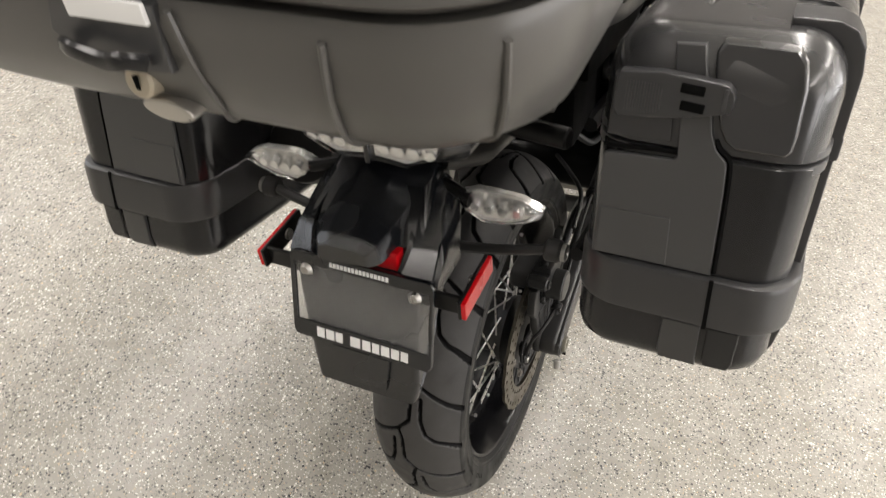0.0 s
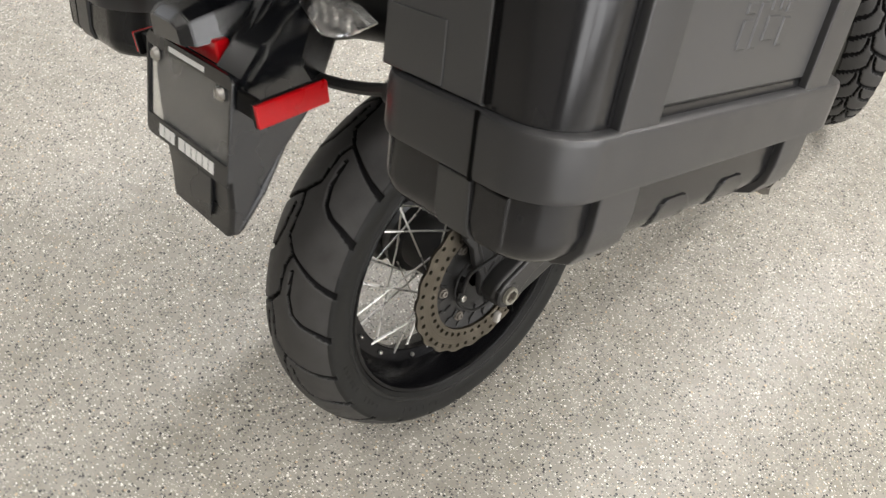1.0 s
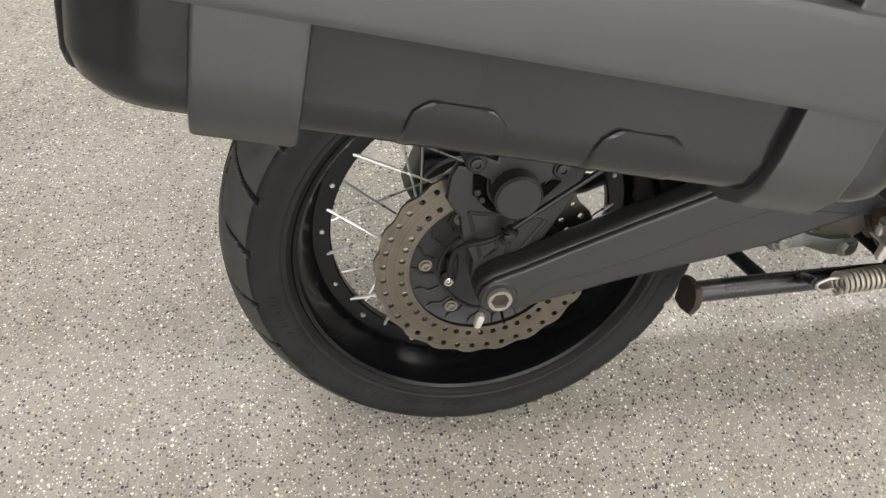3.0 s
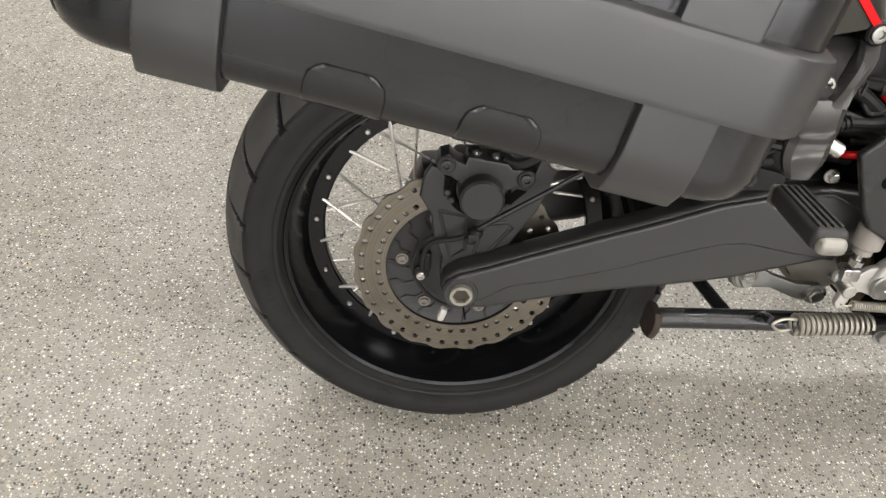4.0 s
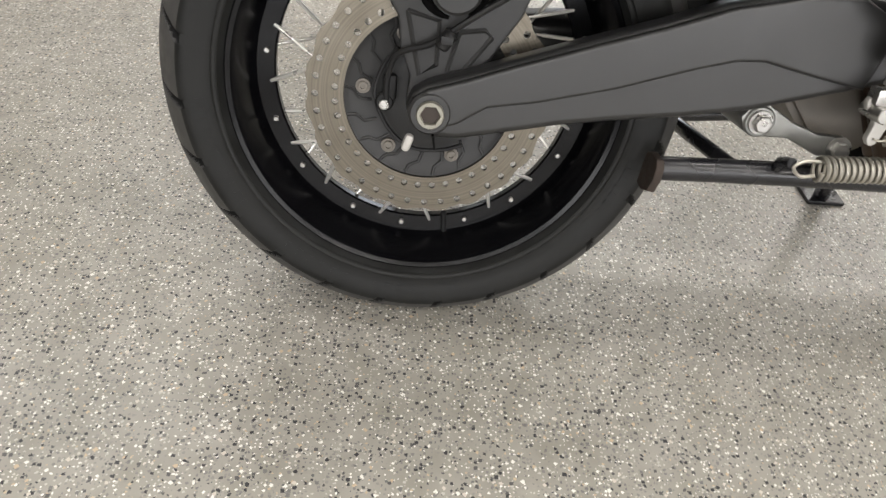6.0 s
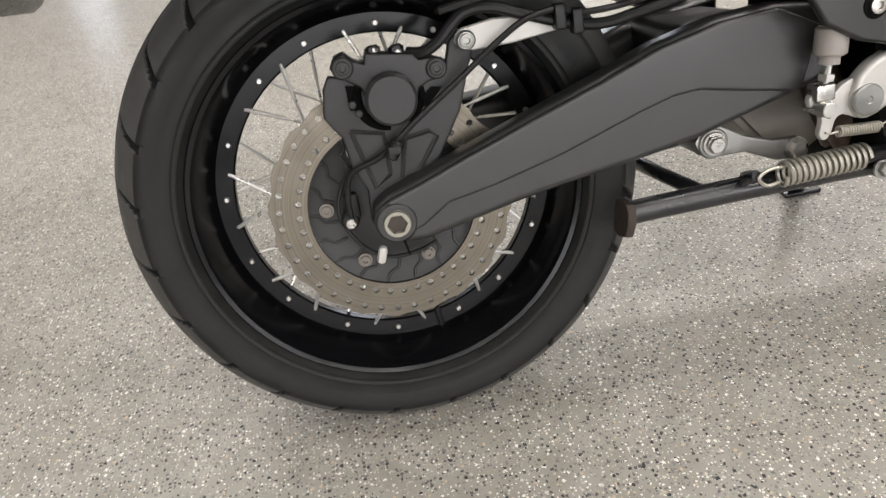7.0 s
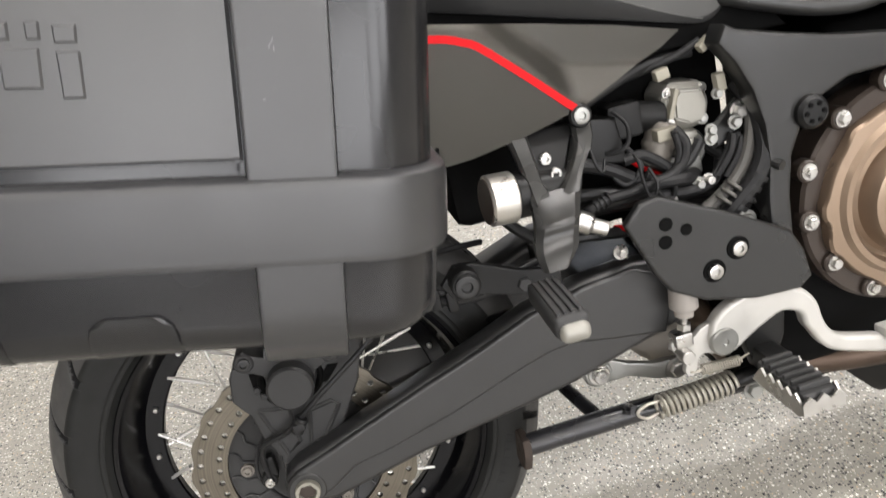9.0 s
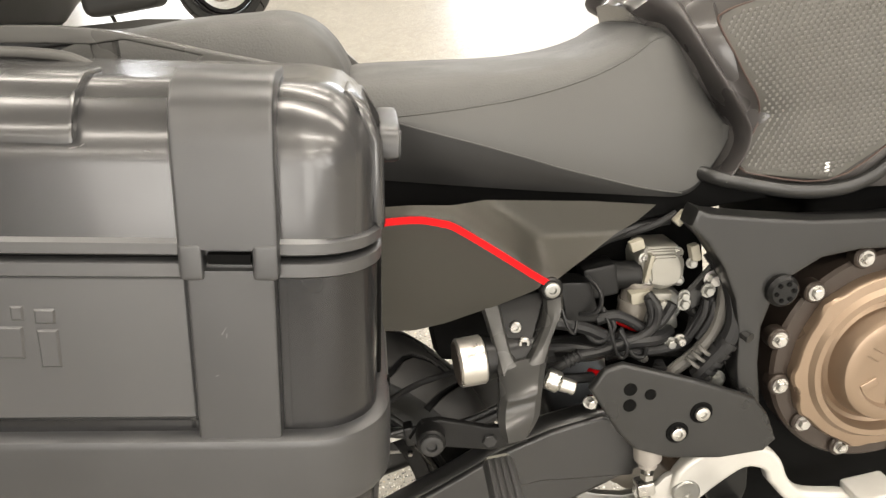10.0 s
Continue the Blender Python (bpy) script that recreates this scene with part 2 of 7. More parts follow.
M_BRASS = mat("lock_metal", (0.58, 0.52, 0.42), 0.35, metal=0.7, vary=0.1, bump=0.0)


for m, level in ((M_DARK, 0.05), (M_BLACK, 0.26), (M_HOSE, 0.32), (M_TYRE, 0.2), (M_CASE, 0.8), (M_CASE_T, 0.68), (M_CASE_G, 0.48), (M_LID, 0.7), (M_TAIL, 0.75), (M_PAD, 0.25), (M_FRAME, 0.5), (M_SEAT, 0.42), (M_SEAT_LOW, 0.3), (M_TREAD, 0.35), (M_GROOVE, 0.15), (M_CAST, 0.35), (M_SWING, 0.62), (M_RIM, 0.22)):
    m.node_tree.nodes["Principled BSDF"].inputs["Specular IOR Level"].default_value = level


def brushed_round(m):
    """Fine rings round the x axis, left by the pads."""
    n, l, p = m.node_tree.nodes, m.node_tree.links, m.node_tree.nodes["Principled BSDF"]
    tc, sep, com, rad = (n.new("ShaderNode" + k) for k in ("TexCoord", "SeparateXYZ", "CombineXYZ", "VectorMath"))
    rad.operation = "LENGTH"
    l.new(tc.outputs["Object"], sep.inputs[0])
    l.new(sep.outputs[1], com.inputs[1])
    l.new(sep.outputs[2], com.inputs[2])
    l.new(com.outputs[0], rad.inputs[0])
    ring = n.new("ShaderNodeTexNoise")
    ring.noise_dimensions = "1D"
    ring.inputs["Scale"].default_value, ring.inputs["Detail"].default_value = 420, 5
    l.new(rad.outputs["Value"], ring.inputs["W"])
    old = p.inputs["Base Color"].links[0].from_socket
    tone = n.new("ShaderNodeMapRange")
    tone.inputs["From Min"].default_value, tone.inputs["From Max"].default_value = 0.3, 0.7
    tone.inputs["To Min"].default_value, tone.inputs["To Max"].default_value = 0.82, 1.12
    l.new(ring.outputs["Fac"], tone.inputs["Value"])
    mul = n.new("ShaderNodeVectorMath")
    mul.operation = "SCALE"
    l.new(old, mul.inputs[0])
    l.new(tone.outputs["Result"], mul.inputs["Scale"])
    l.new(mul.outputs[0], p.inputs["Base Color"])
    b = n.new("ShaderNodeBump")
    b.inputs["Strength"].default_value, b.inputs["Distance"].default_value = 0.12, 0.0004
    l.new(ring.outputs["Fac"], b.inputs["Height"])
    l.new(b.outputs["Normal"], p.inputs["Normal"])


brushed_round(M_DISC)


def clear_material(name, tint, rough=0.03, ior=1.46):
    m, n, l, p = nodes_of(name)
    p.inputs["Base Color"].default_value = (*tint, 1)
    p.inputs["Transmission Weight"].default_value = 1.0
    p.inputs["Roughness"].default_value = rough
    p.inputs["IOR"].default_value = ior
    w = n.new("ShaderNodeTexNoise")
    w.inputs["Scale"].default_value = 40
    b = n.new("ShaderNodeBump")
    b.inputs["Strength"].default_value, b.inputs["Distance"].default_value = 0.1, 0.0005
    l.new(w.outputs["Fac"], b.inputs["Height"])
    l.new(b.outputs["Normal"], p.inputs["Normal"])
    return m


M_LENS = clear_material("clear_lens", (0.98, 0.98, 0.98), 0.03, 1.25)
M_REDLENS = mat("red_reflector", (0.55, 0.004, 0.008), 0.24, vary=0.1, grain=400, bump=0.4, coat=0.1)
M_REDLENS.node_tree.nodes["Principled BSDF"].inputs["Specular IOR Level"].default_value = 0.3
M_REFL = mat("lamp_reflector", (0.84, 0.84, 0.83), 0.18, metal=0.75, vary=0.05, bump=0.0)
M_PLATE = clear_material("clear_plate_sheet", (0.80, 0.80, 0.79), 0.05, 1.3)
M_PLATE.node_tree.nodes["Principled BSDF"].inputs["Transmission Weight"].default_value = 0.93


# ---- mesh helpers ----
BASE = {}


def thing(name, label, category, base=(0, 0, 0), group="", space=None):
    """A top-level thing that stands in the leaning frame of the motorcycle, unless another space is given."""
    ob = new(name)
    ob.empty_display_size = 0.05
    ob.matrix_world = (BIKE if space is None else space) @ Matrix.Translation(base)
    BASE[ob] = Vector(base)
    return tagged(ob, label, category, group)


def part(name, bm, material, parent, label="", smooth=35.0, kind=""):
    """One mesh under a thing or a part; its vertices are given in the thing's own space."""
    off = BASE[parent]
    bmesh.ops.translate(bm, verts=bm.verts, vec=-off)
    bmesh.ops.recalc_face_normals(bm, faces=bm.faces)
    me = bpy.data.meshes.new(name)
    if smooth:
        lim = radians(smooth)
        for f in bm.faces:
            f.smooth = True
        for e in bm.edges:
            e.smooth = len(e.link_faces) == 2 and e.calc_face_angle(0) < lim
    bm.to_mesh(me)
    bm.free()
    me.materials.append(material)
    ob = new(name, me)
    ob.parent = parent
    BASE[ob] = off
    if smooth and len(me.polygons) < 4000:
        even = ob.modifiers.new("even_normals", "WEIGHTED_NORMAL")
        even.keep_sharp = True
    return tagged(ob, label, kind=kind)


def add_ring(bm, pts):
    return [bm.verts.new(p) for p in pts]


def skin(bm, rings, close=True, caps=True):
    n = len(rings[0])
    for a, b in zip(rings, rings[1:]):
        for i in range(n if close else n - 1):
            j = (i + 1) % n
            bm.faces.new((a[i], a[j], b[j], b[i]))
    if caps:
        bm.faces.new(rings[0][::-1])
        bm.faces.new(rings[-1])


def frame_of(d):
    d = d.normalized()
    a = Vector((0, 0, 1)) if abs(d.z) < 0.9 else Vector((1, 0, 0))
    u = d.cross(a).normalized()
    return u, d.cross(u).normalized()


def cyl(bm, p0, p1, r, r1=None, seg=16, chamfer=0.0):
    p0, p1 = Vector(p0), Vector(p1)
    r1 = r if r1 is None else r1
    u, v = frame_of(p1 - p0)
    d = (p1 - p0).normalized()
    stops = [(p0, r), (p1, r1)]
    if chamfer:
        stops = [(p0, r - chamfer), (p0 + d * chamfer, r), (p1 - d * chamfer, r1), (p1, r1 - chamfer)]
    rings = []
    for c, q in stops:
        rings.append(add_ring(bm, [c + (u * math.cos(a) + v * math.sin(a)) * q for a in [2 * math.pi * i / seg for i in range(seg)]]))
    skin(bm, rings)
    return bm


def smooth_path(pts, steps=6):
    pts = [Vector(p) for p in pts]
    out = []
    for i in range(len(pts) - 1):
        a, b, c, d = pts[max(0, i - 1)], pts[i], pts[i + 1], pts[min(len(pts) - 1, i + 2)]
        for k in range(steps):
            t = k / steps
            out.append(0.5 * ((2 * b) + (c - a) * t + (2 * a - 5 * b + 4 * c - d) * t * t + (3 * b - a - 3 * c + d) * t ** 3))
    return out + [pts[-1]]


def tube(bm, pts, r, seg=10, steps=6, flat=1.0):
    """A round bar or hose along a smooth line through the points; r may be a list."""
    path = smooth_path(pts, steps) if steps > 1 else [Vector(p) for p in pts]
    n = len(path)
    rs = [r] * n if not isinstance(r, (list, tuple)) else [float(np.interp(i / (n - 1) * (len(r) - 1), range(len(r)), r)) for i in range(n)]
    u, v = frame_of(path[1] - path[0])
    rings = []
    for i, c in enumerate(path):
        d = (path[min(i + 1, n - 1)] - path[max(i - 1, 0)]).normalized()
        u = (u - d * u.dot(d)).normalized()
        v = d.cross(u)
        rings.append(add_ring(bm, [c + (u * math.cos(a) + v * math.sin(a) * flat) * rs[i] for a in [2 * math.pi * k / seg for k in range(seg)]]))
    skin(bm, rings)
    return bm


def plate(bm, outline, x0, x1, bevel=0.0, seg=2, axis="x", warp=None):
    """A flat piece with the given outline, from x0 to x1 across it, its outer edges rounded."""
    sub = bmesh.new()
    place = {"x": lambda a, b, c: (c, a, b), "y": lambda a, b, c: (a, c, b), "z": lambda a, b, c: (a, b, c)}[axis]
    lo, hi = (add_ring(sub, [place(a, b, x) for a, b in outline]) for x in (x0, x1))
    skin(sub, [lo, hi])
    bmesh.ops.recalc_face_normals(sub, faces=sub.faces)
    if bevel:
        rim = [e for e in sub.edges if (e.verts[0] in lo) == (e.verts[1] in lo)]
        bmesh.ops.bevel(sub, geom=rim, offset=bevel, segments=seg, profile=0.5, affect="EDGES", clamp_overlap=True)
    if warp:
        for q in sub.verts:
            q.co = warp(q.co)
    merge(bm, sub)
    return bm


def merge(bm, sub, m=None):
    if m is not None:
        bmesh.ops.transform(sub, matrix=m, verts=sub.verts)
    keep = {q: bm.verts.new(q.co) for q in sub.verts}
    for f in sub.faces:
        try:
            bm.faces.new([keep[q] for q in f.verts])
        except ValueError:
            pass
    sub.free()
    return bm


def box(bm, c, size, bevel=0.0, seg=2, m=None):
    sub = bmesh.new()
    bmesh.ops.create_cube(sub, size=1)
    bmesh.ops.scale(sub, vec=size, verts=sub.verts)
    if bevel:
        bmesh.ops.bevel(sub, geom=sub.edges[:], offset=bevel, segments=seg, profile=0.5, affect="EDGES", clamp_overlap=True)
    return merge(bm, sub, Matrix.Translation(c) @ (m if m is not None else Matrix()))


def lathe(bm, profile, seg=64, centre=(0, 0, 0), closed=False, arc=None):
    """Turns a profile of (x, radius) round the x axis through the centre."""
    c = Vector(centre)
    rings = []
    for i in range(seg):
        a = 2 * math.pi * i / seg
        rings.append(add_ring(bm, [c + Vector((x, r * math.cos(a), r * math.sin(a))) for x, r in profile]))
    n = len(profile)
    for i in range(seg):
        a, b = rings[i], rings[(i + 1) % seg]
        for k in range(n if closed else n - 1):
            q = (k + 1) % n
            bm.faces.new((a[k], a[q], b[q], b[k]))
    if not closed:
        for k in (0, n - 1):
            if profile[k][1] > 1e-4:
                bm.faces.new([r[k] for r in rings])
    return bm


def rrect(w0, w1, u0, u1, r, seg=6):
    """A rounded rectangle as (w, u) points."""
    out = []
    for cw, cu, a0 in ((w1 - r, u1 - r, 0), (w0 + r, u1 - r, 90), (w0 + r, u0 + r, 180), (w1 - r, u0 + r, 270)):
        for k in range(seg + 1):
            a = radians(a0 + 90 * k / seg)
            out.append((cw + r * math.cos(a), cu + r * math.sin(a)))
    return out


def hexbolt(bm, c, d, r=0.006, h=0.006, washer=True):
    """A bolt head that looks along d."""
    c, d = Vector(c), Vector(d).normalized()
    if washer:
        cyl(bm, c - d * 0.001, c + d * 0.0015, r * 1.45, seg=16)
    cyl(bm, c, c + d * h, r, seg=6 if r > 0.005 else 8, chamfer=r * 0.15)
    return bm


def socketbolt(bm, c, d, r=0.007, h=0.005):
    """A round screw head with a hollow."""
    c, d = Vector(c), Vector(d).normalized()
    u, v = frame_of(d)
    prof = [(0, r), (h * 0.8, r), (h, r * 0.82), (h, r * 0.5), (h * 0.4, r * 0.42), (h * 0.4, 0.0003)]
    rings = [add_ring(bm, [c + d * a + (u * math.cos(t) + v * math.sin(t)) * q for t in [2 * math.pi * i / 12 for i in range(12)]]) for a, q in prof]
    skin(bm, rings)
    return bm


# ---- the room ----
def slab(name, lo, hi, material, label):
    bm = bmesh.new()
    box(bm, [(a + b) / 2 for a, b in zip(lo, hi)], [b - a for a, b in zip(lo, hi)])
    ob = thing(name, label, name.split("_")[0], space=Matrix())
    bpy.data.objects.remove(ob)
    me = bpy.data.meshes.new(name)
    bmesh.ops.recalc_face_normals(bm, faces=bm.faces)
    bm.to_mesh(me)
    bm.free()
    me.materials.append(material)
    return tagged(new(name, me), label, name.split("_")[0], kind="structure")


RX, RY = 9.0, 8.0
slab("floor", (-RX, -RY, -0.1), (RX, RY, 0.0), M_FLOOR, "grey-beige epoxy showroom floor with white tan and black flakes")
slab("ceiling", (-RX, -RY, CEIL), (RX, RY, CEIL + 0.1), M_CEIL, "plain pale showroom ceiling")
# walls out of view; their dark and grey tones shape the reflections
slab("wall_north", (-RX, RY, 0), (RX, RY + 0.15, CEIL), M_WALL_E, "unseen showroom wall kept dark for its reflections")
slab("wall_south", (-RX, -RY - 0.15, 0), (RX, -RY, CEIL), M_WALL_D, "unseen showroom wall kept grey for its reflections")


def pierced_wall(name, x0, x1, openings, z0, z1, paint):
    """A wall along y with window openings through it."""
    bm = bmesh.new()
    y = -RY
    for wy, ww in openings:
        box(bm, ((x0 + x1) / 2, (y + wy - ww / 2) / 2, CEIL / 2), (x1 - x0, wy - ww / 2 - y, CEIL))
        box(bm, ((x0 + x1) / 2, wy, z0 / 2), (x1 - x0, ww, z0))
        box(bm, ((x0 + x1) / 2, wy, (z1 + CEIL) / 2), (x1 - x0, ww, CEIL - z1))
        y = wy + ww / 2
    box(bm, ((x0 + x1) / 2, (y + RY) / 2, CEIL / 2), (x1 - x0, RY - y, CEIL))
    me = bpy.data.meshes.new(name)
    bm.to_mesh(me)
    bm.free()
    me.materials.append(paint)
    tagged(new(name, me), "plain painted showroom wall with window openings", "wall", kind="structure")


# unseen front wall, kept dark below its windows for the reflections
pierced_wall("wall_east", RX, RX + 0.15, WINDOWS_E, 0.85, 3.25, M_WALL_E)
pierced_wall("wall_west", -RX - 0.15, -RX, WINDOWS_W, 0.40, 2.30, M_WALL)


def ceiling_light(x, y):
    ob = thing("ceiling_light", "long white fluorescent fixture on the ceiling", "ceiling light", (x, y, CEIL), "ceiling lights", Matrix())
    bm = bmesh.new()
    box(bm, (x, y, CEIL - 0.05), (0.36, 2.5, 0.1), 0.008)
    part("housing", bm, M_CEIL, ob)


for lx, ly in LAMP_ROWS:
    ceiling_light(lx, ly)

# ---- the motorcycle ----
bike = thing("motorcycle", "dark grey adventure touring motorcycle leaning on its side stand", "motorcycle")
R_TYRE = 0.322


def seg_dist(p, a, b):
    ap, ab = p - a, b - a
    t = np.clip((ap @ ab) / (ab @ ab), 0, 1)
    return np.hypot(*(ap - t[:, None] * ab).T)


def tyre_mesh(name, radius, width, bead_r, bead_x, around, across, pitch, centre, groove_w=0.0030, depth=0.0075):
    """A road tyre: rounded crown with curved grooves sunk into it, shoulders, side walls and beads."""
    k = width / 0.15
    side = [(bead_x - 0.006, bead_r - 0.004), (bead_x + 0.002, bead_r - 0.002), (bead_x + 0.007 * k, bead_r + 0.004), (bead_x + 0.0088 * k, bead_r + 0.0052), (bead_x + 0.0080 * k, bead_r + 0.0068), (0.0706 * k, bead_r + 0.0110), (0.0722 * k, bead_r + 0.0122), (0.0716 * k, bead_r + 0.0136),
            (0.0748 * k, bead_r + 0.026), (0.0768 * k, bead_r + 0.039), (0.0766 * k, bead_r + 0.045), (0.0752 * k, bead_r + 0.0495)]
    top = side[-1]
    crown_x = np.linspace(-top[0], top[0], across)
    drop = radius - top[1]
    crown_r = radius - drop * np.abs(crown_x / top[0]) ** 2.15
    prof = [(-x, r) for x, r in side[:-1]] + list(zip(crown_x, crown_r)) + side[:-1][::-1]
    prof = np.array(prof)
    n0, n1 = len(side) - 1, len(side) - 1 + across
    length = 2 * math.pi * radius / pitch
    # one pitch of the pattern: a bent main groove from the middle to the shoulder, a short link, a shoulder cut
    lines = [np.array(q) for q in (
        [(0.00, 0.013), (0.12, 0.006), (0.38, 0.004), (0.50, -0.013)],
        [(0.00, 0.013), (0.09, 0.036), (0.17, 0.056), (0.24, 0.080)],
        [(0.14, 0.020), (0.36, 0.022), (0.52, 0.030), (0.60, 0.044), (0.64, 0.058), (0.74, 0.080)])]
    a = np.arange(around) * 2 * math.pi / around
    frac = a / (2 * math.pi) * pitch
    gx, gs = np.meshgrid(crown_x, frac)
    sunk = np.full(gx.shape, 1.0)
    for sign, shift in ((1, 0.0), (-1, 0.5)):
        s = np.mod(gs + shift, 1.0).ravel()
        p = np.stack([np.zeros_like(s), sign * gx.ravel()], 1)
        for line in lines:
            for lap in (-1, 0, 1, 2):
                p[:, 0] = (s + lap) * length
                for q0, q1 in zip(line, line[1:]):
                    d = seg_dist(p, np.array([q0[0] * length, q0[1] * k]), np.array([q1[0] * length, q1[1] * k]))
                    sunk = np.minimum(sunk, d.reshape(gx.shape))
    wide = groove_w * (0.85 + 0.75 * (np.abs(gx) / (0.07 * k)) ** 3)
    cut = depth * np.clip((wide - sunk) / 0.0019 + 0.5, 0, 1)
    rr = np.tile(prof[:, 1], (around, 1))
    rr[:, n0:n1] -= cut
    xs = np.tile(prof[:, 0], (around, 1))
    verts = np.stack([xs + centre[0], rr * np.cos(a)[:, None] + centre[1], rr * np.sin(a)[:, None] + centre[2]], -1).reshape(-1, 3)
    m = len(prof)
    i, j = np.meshgrid(np.arange(around), np.arange(m - 1), indexing="ij")
    i2 = (i + 1) % around
    faces = np.stack([i * m + j, i * m + j + 1, i2 * m + j + 1, i2 * m + j], -1).reshape(-1, 4)
    me = bpy.data.meshes.new(name)
    me.from_pydata(verts.tolist(), [], faces.tolist())
    me.polygons.foreach_set("use_smooth", [True] * len(me.polygons))
    me.set_sharp_from_angle(angle=radians(70))
    me.materials.append(M_TYRE)
    me.materials.append(M_TREAD)
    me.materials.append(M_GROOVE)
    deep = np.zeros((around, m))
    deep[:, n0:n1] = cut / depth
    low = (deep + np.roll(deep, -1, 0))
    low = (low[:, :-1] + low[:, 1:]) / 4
    # sunken faces get the darker groove colour, their shade painted in
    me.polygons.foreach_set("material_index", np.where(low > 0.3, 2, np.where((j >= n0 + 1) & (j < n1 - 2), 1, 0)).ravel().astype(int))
    return me


def rim_bm(flange_r, half, well_r, rib_r, rib_x, seg=96):
    """A deep wheel rim with a rib in the middle to which the spokes run."""
    bm = bmesh.new()
    one = [(half, flange_r - 0.004), (half + 0.004, flange_r), (half + 0.006, flange_r - 0.003), (half + 0.004, flange_r - 0.008), (half - 0.004, flange_r - 0.013),
           (half - 0.016, flange_r - 0.016), (half - 0.026, well_r + 0.002), (rib_x + 0.010, well_r - 0.001), (rib_x + 0.001, well_r - 0.005), (rib_x, rib_r + 0.002), (rib_x - 0.002, rib_r)]
    outer = [(half, flange_r - 0.004), (half - 0.006, flange_r - 0.009), (half - 0.022, flange_r - 0.008), (half - 0.03, well_r + 0.004)]
    prof = one + [(-x, r) for x, r in one[::-1]] + [(-x, r) for x, r in outer[1:]] + outer[1:][::-1]
    lathe(bm, prof, seg, closed=True)
    return bm


def ring_disc(r_in, r_mid, r_out, cells, x0, x1, hole, waves, amp, turn=0.0):
    """A brake disc with a scalloped edge and two staggered rows of drilled holes."""
    bm = bmesh.new()

    def edge(a):
        return r_out + amp * (abs(math.sin(a * waves / 2)) ** 0.8 - 1)

    def cell(a0, a1, ra, rb, outer, inner):
        am = (a0 + a1) / 2
        ro = (lambda a: edge(a)) if outer else (lambda a: rb)
        quad = [(a0, ra), (am, ra), (a1, ra), (a1, (ra + ro(a1)) / 2), (a1, ro(a1)), (am, ro(am)), (a0, ro(a0)), (a0, (ra + ro(a0)) / 2)]
        rc = (ra + rb) / 2
        hc = Vector((0, rc * math.cos(am), rc * math.sin(am)))
        tang, rad = Vector((0, -math.sin(am), math.cos(am))), Vector((0, math.cos(am), math.sin(am)))
        circ = [hc + hole * (tang * t + rad * r) for t, r in ((-0.7, -0.7), (0, -1), (0.7, -0.7), (1, 0), (0.7, 0.7), (0, 1), (-0.7, 0.7), (-1, 0))]
        lay = {}
        for x in (x0, x1):
            lay[x] = (add_ring(bm, [(x, r * math.cos(a), r * math.sin(a)) for a, r in quad]), add_ring(bm, [(x, c.y, c.z) for c in circ]))
            o, c = lay[x]
            for i in range(8):
                j = (i + 1) % 8
                bm.faces.new((o[i], o[j], c[j], c[i]))
        for i in range(8):
            j = (i + 1) % 8
            bm.faces.new((lay[x0][1][i], lay[x0][1][j], lay[x1][1][j], lay[x1][1][i]))
        for i, j in (((0, 1), (1, 2)) if inner else ()) + (((4, 5), (5, 6)) if outer else ()):
            bm.faces.new((lay[x0][0][i], lay[x0][0][j], lay[x1][0][j], lay[x1][0][i]))

    st = 2 * math.pi / cells
    for i in range(cells):
        cell(turn + i * st, turn + (i + 1) * st, r_in, r_mid, False, True)
        cell(turn + (i + 0.5) * st, turn + (i + 1.5) * st, r_mid, r_out, True, False)
    bmesh.ops.remove_doubles(bm, verts=bm.verts, dist=2e-5)
    return bm


PH = 128.9  # degrees at which the first nipple of the rear wheel stands
NIP = [PH + 45 * k + d for k in range(8) for d in (0, 25)]

rear_wheel = part("rear_wheel", rim_bm(0.2365, 0.0605, 0.2135, 0.186, 0.0075), M_RIM, bike, "gloss black spoked rear rim")
tyre = new("tyre", tyre_mesh("tyre", R_TYRE, 0.150, 0.2365, 0.0625, 1900, 150, 12, (0, 0, 0)))
tyre.parent = rear_wheel
BASE[tyre] = Vector((0, 0, 0))
tagged(tyre, "wide dusty black rear tyre with curved tread grooves")

bm = bmesh.new()
lathe(bm, [(-0.085, 0.02), (-0.085, 0.060), (-0.06, 0.068), (-0.045, 0.050), (0.030, 0.048), (0.042, 0.060), (0.056, 0.066), (0.060, 0.030)], 40)
part("hub", bm, M_CAST, rear_wheel, "dark cast hub")

bm = ring_disc(0.0965, 0.1165, 0.1405, 40, 0.0885, 0.0935, 0.0040, 20, 0.0068, 0.03)
part("brake_disc", bm, M_DISC, rear_wheel, "scalloped drilled steel brake disc")

bm = bmesh.new()
lathe(bm, [(0.060, 0.024), (0.076, 0.030), (0.078, 0.050), (0.074, 0.064), (0.080, 0.094), (0.0845, 0.0985), (0.088, 0.0985), (0.087, 0.094), (0.0835, 0.089), (0.079, 0.062), (0.083, 0.052), (0.085, 0.030), (0.085, 0.02)], 64, closed=True)
part("disc_carrier", bm, M_CAST, rear_wheel, "dark ribbed sensor ring carrier")
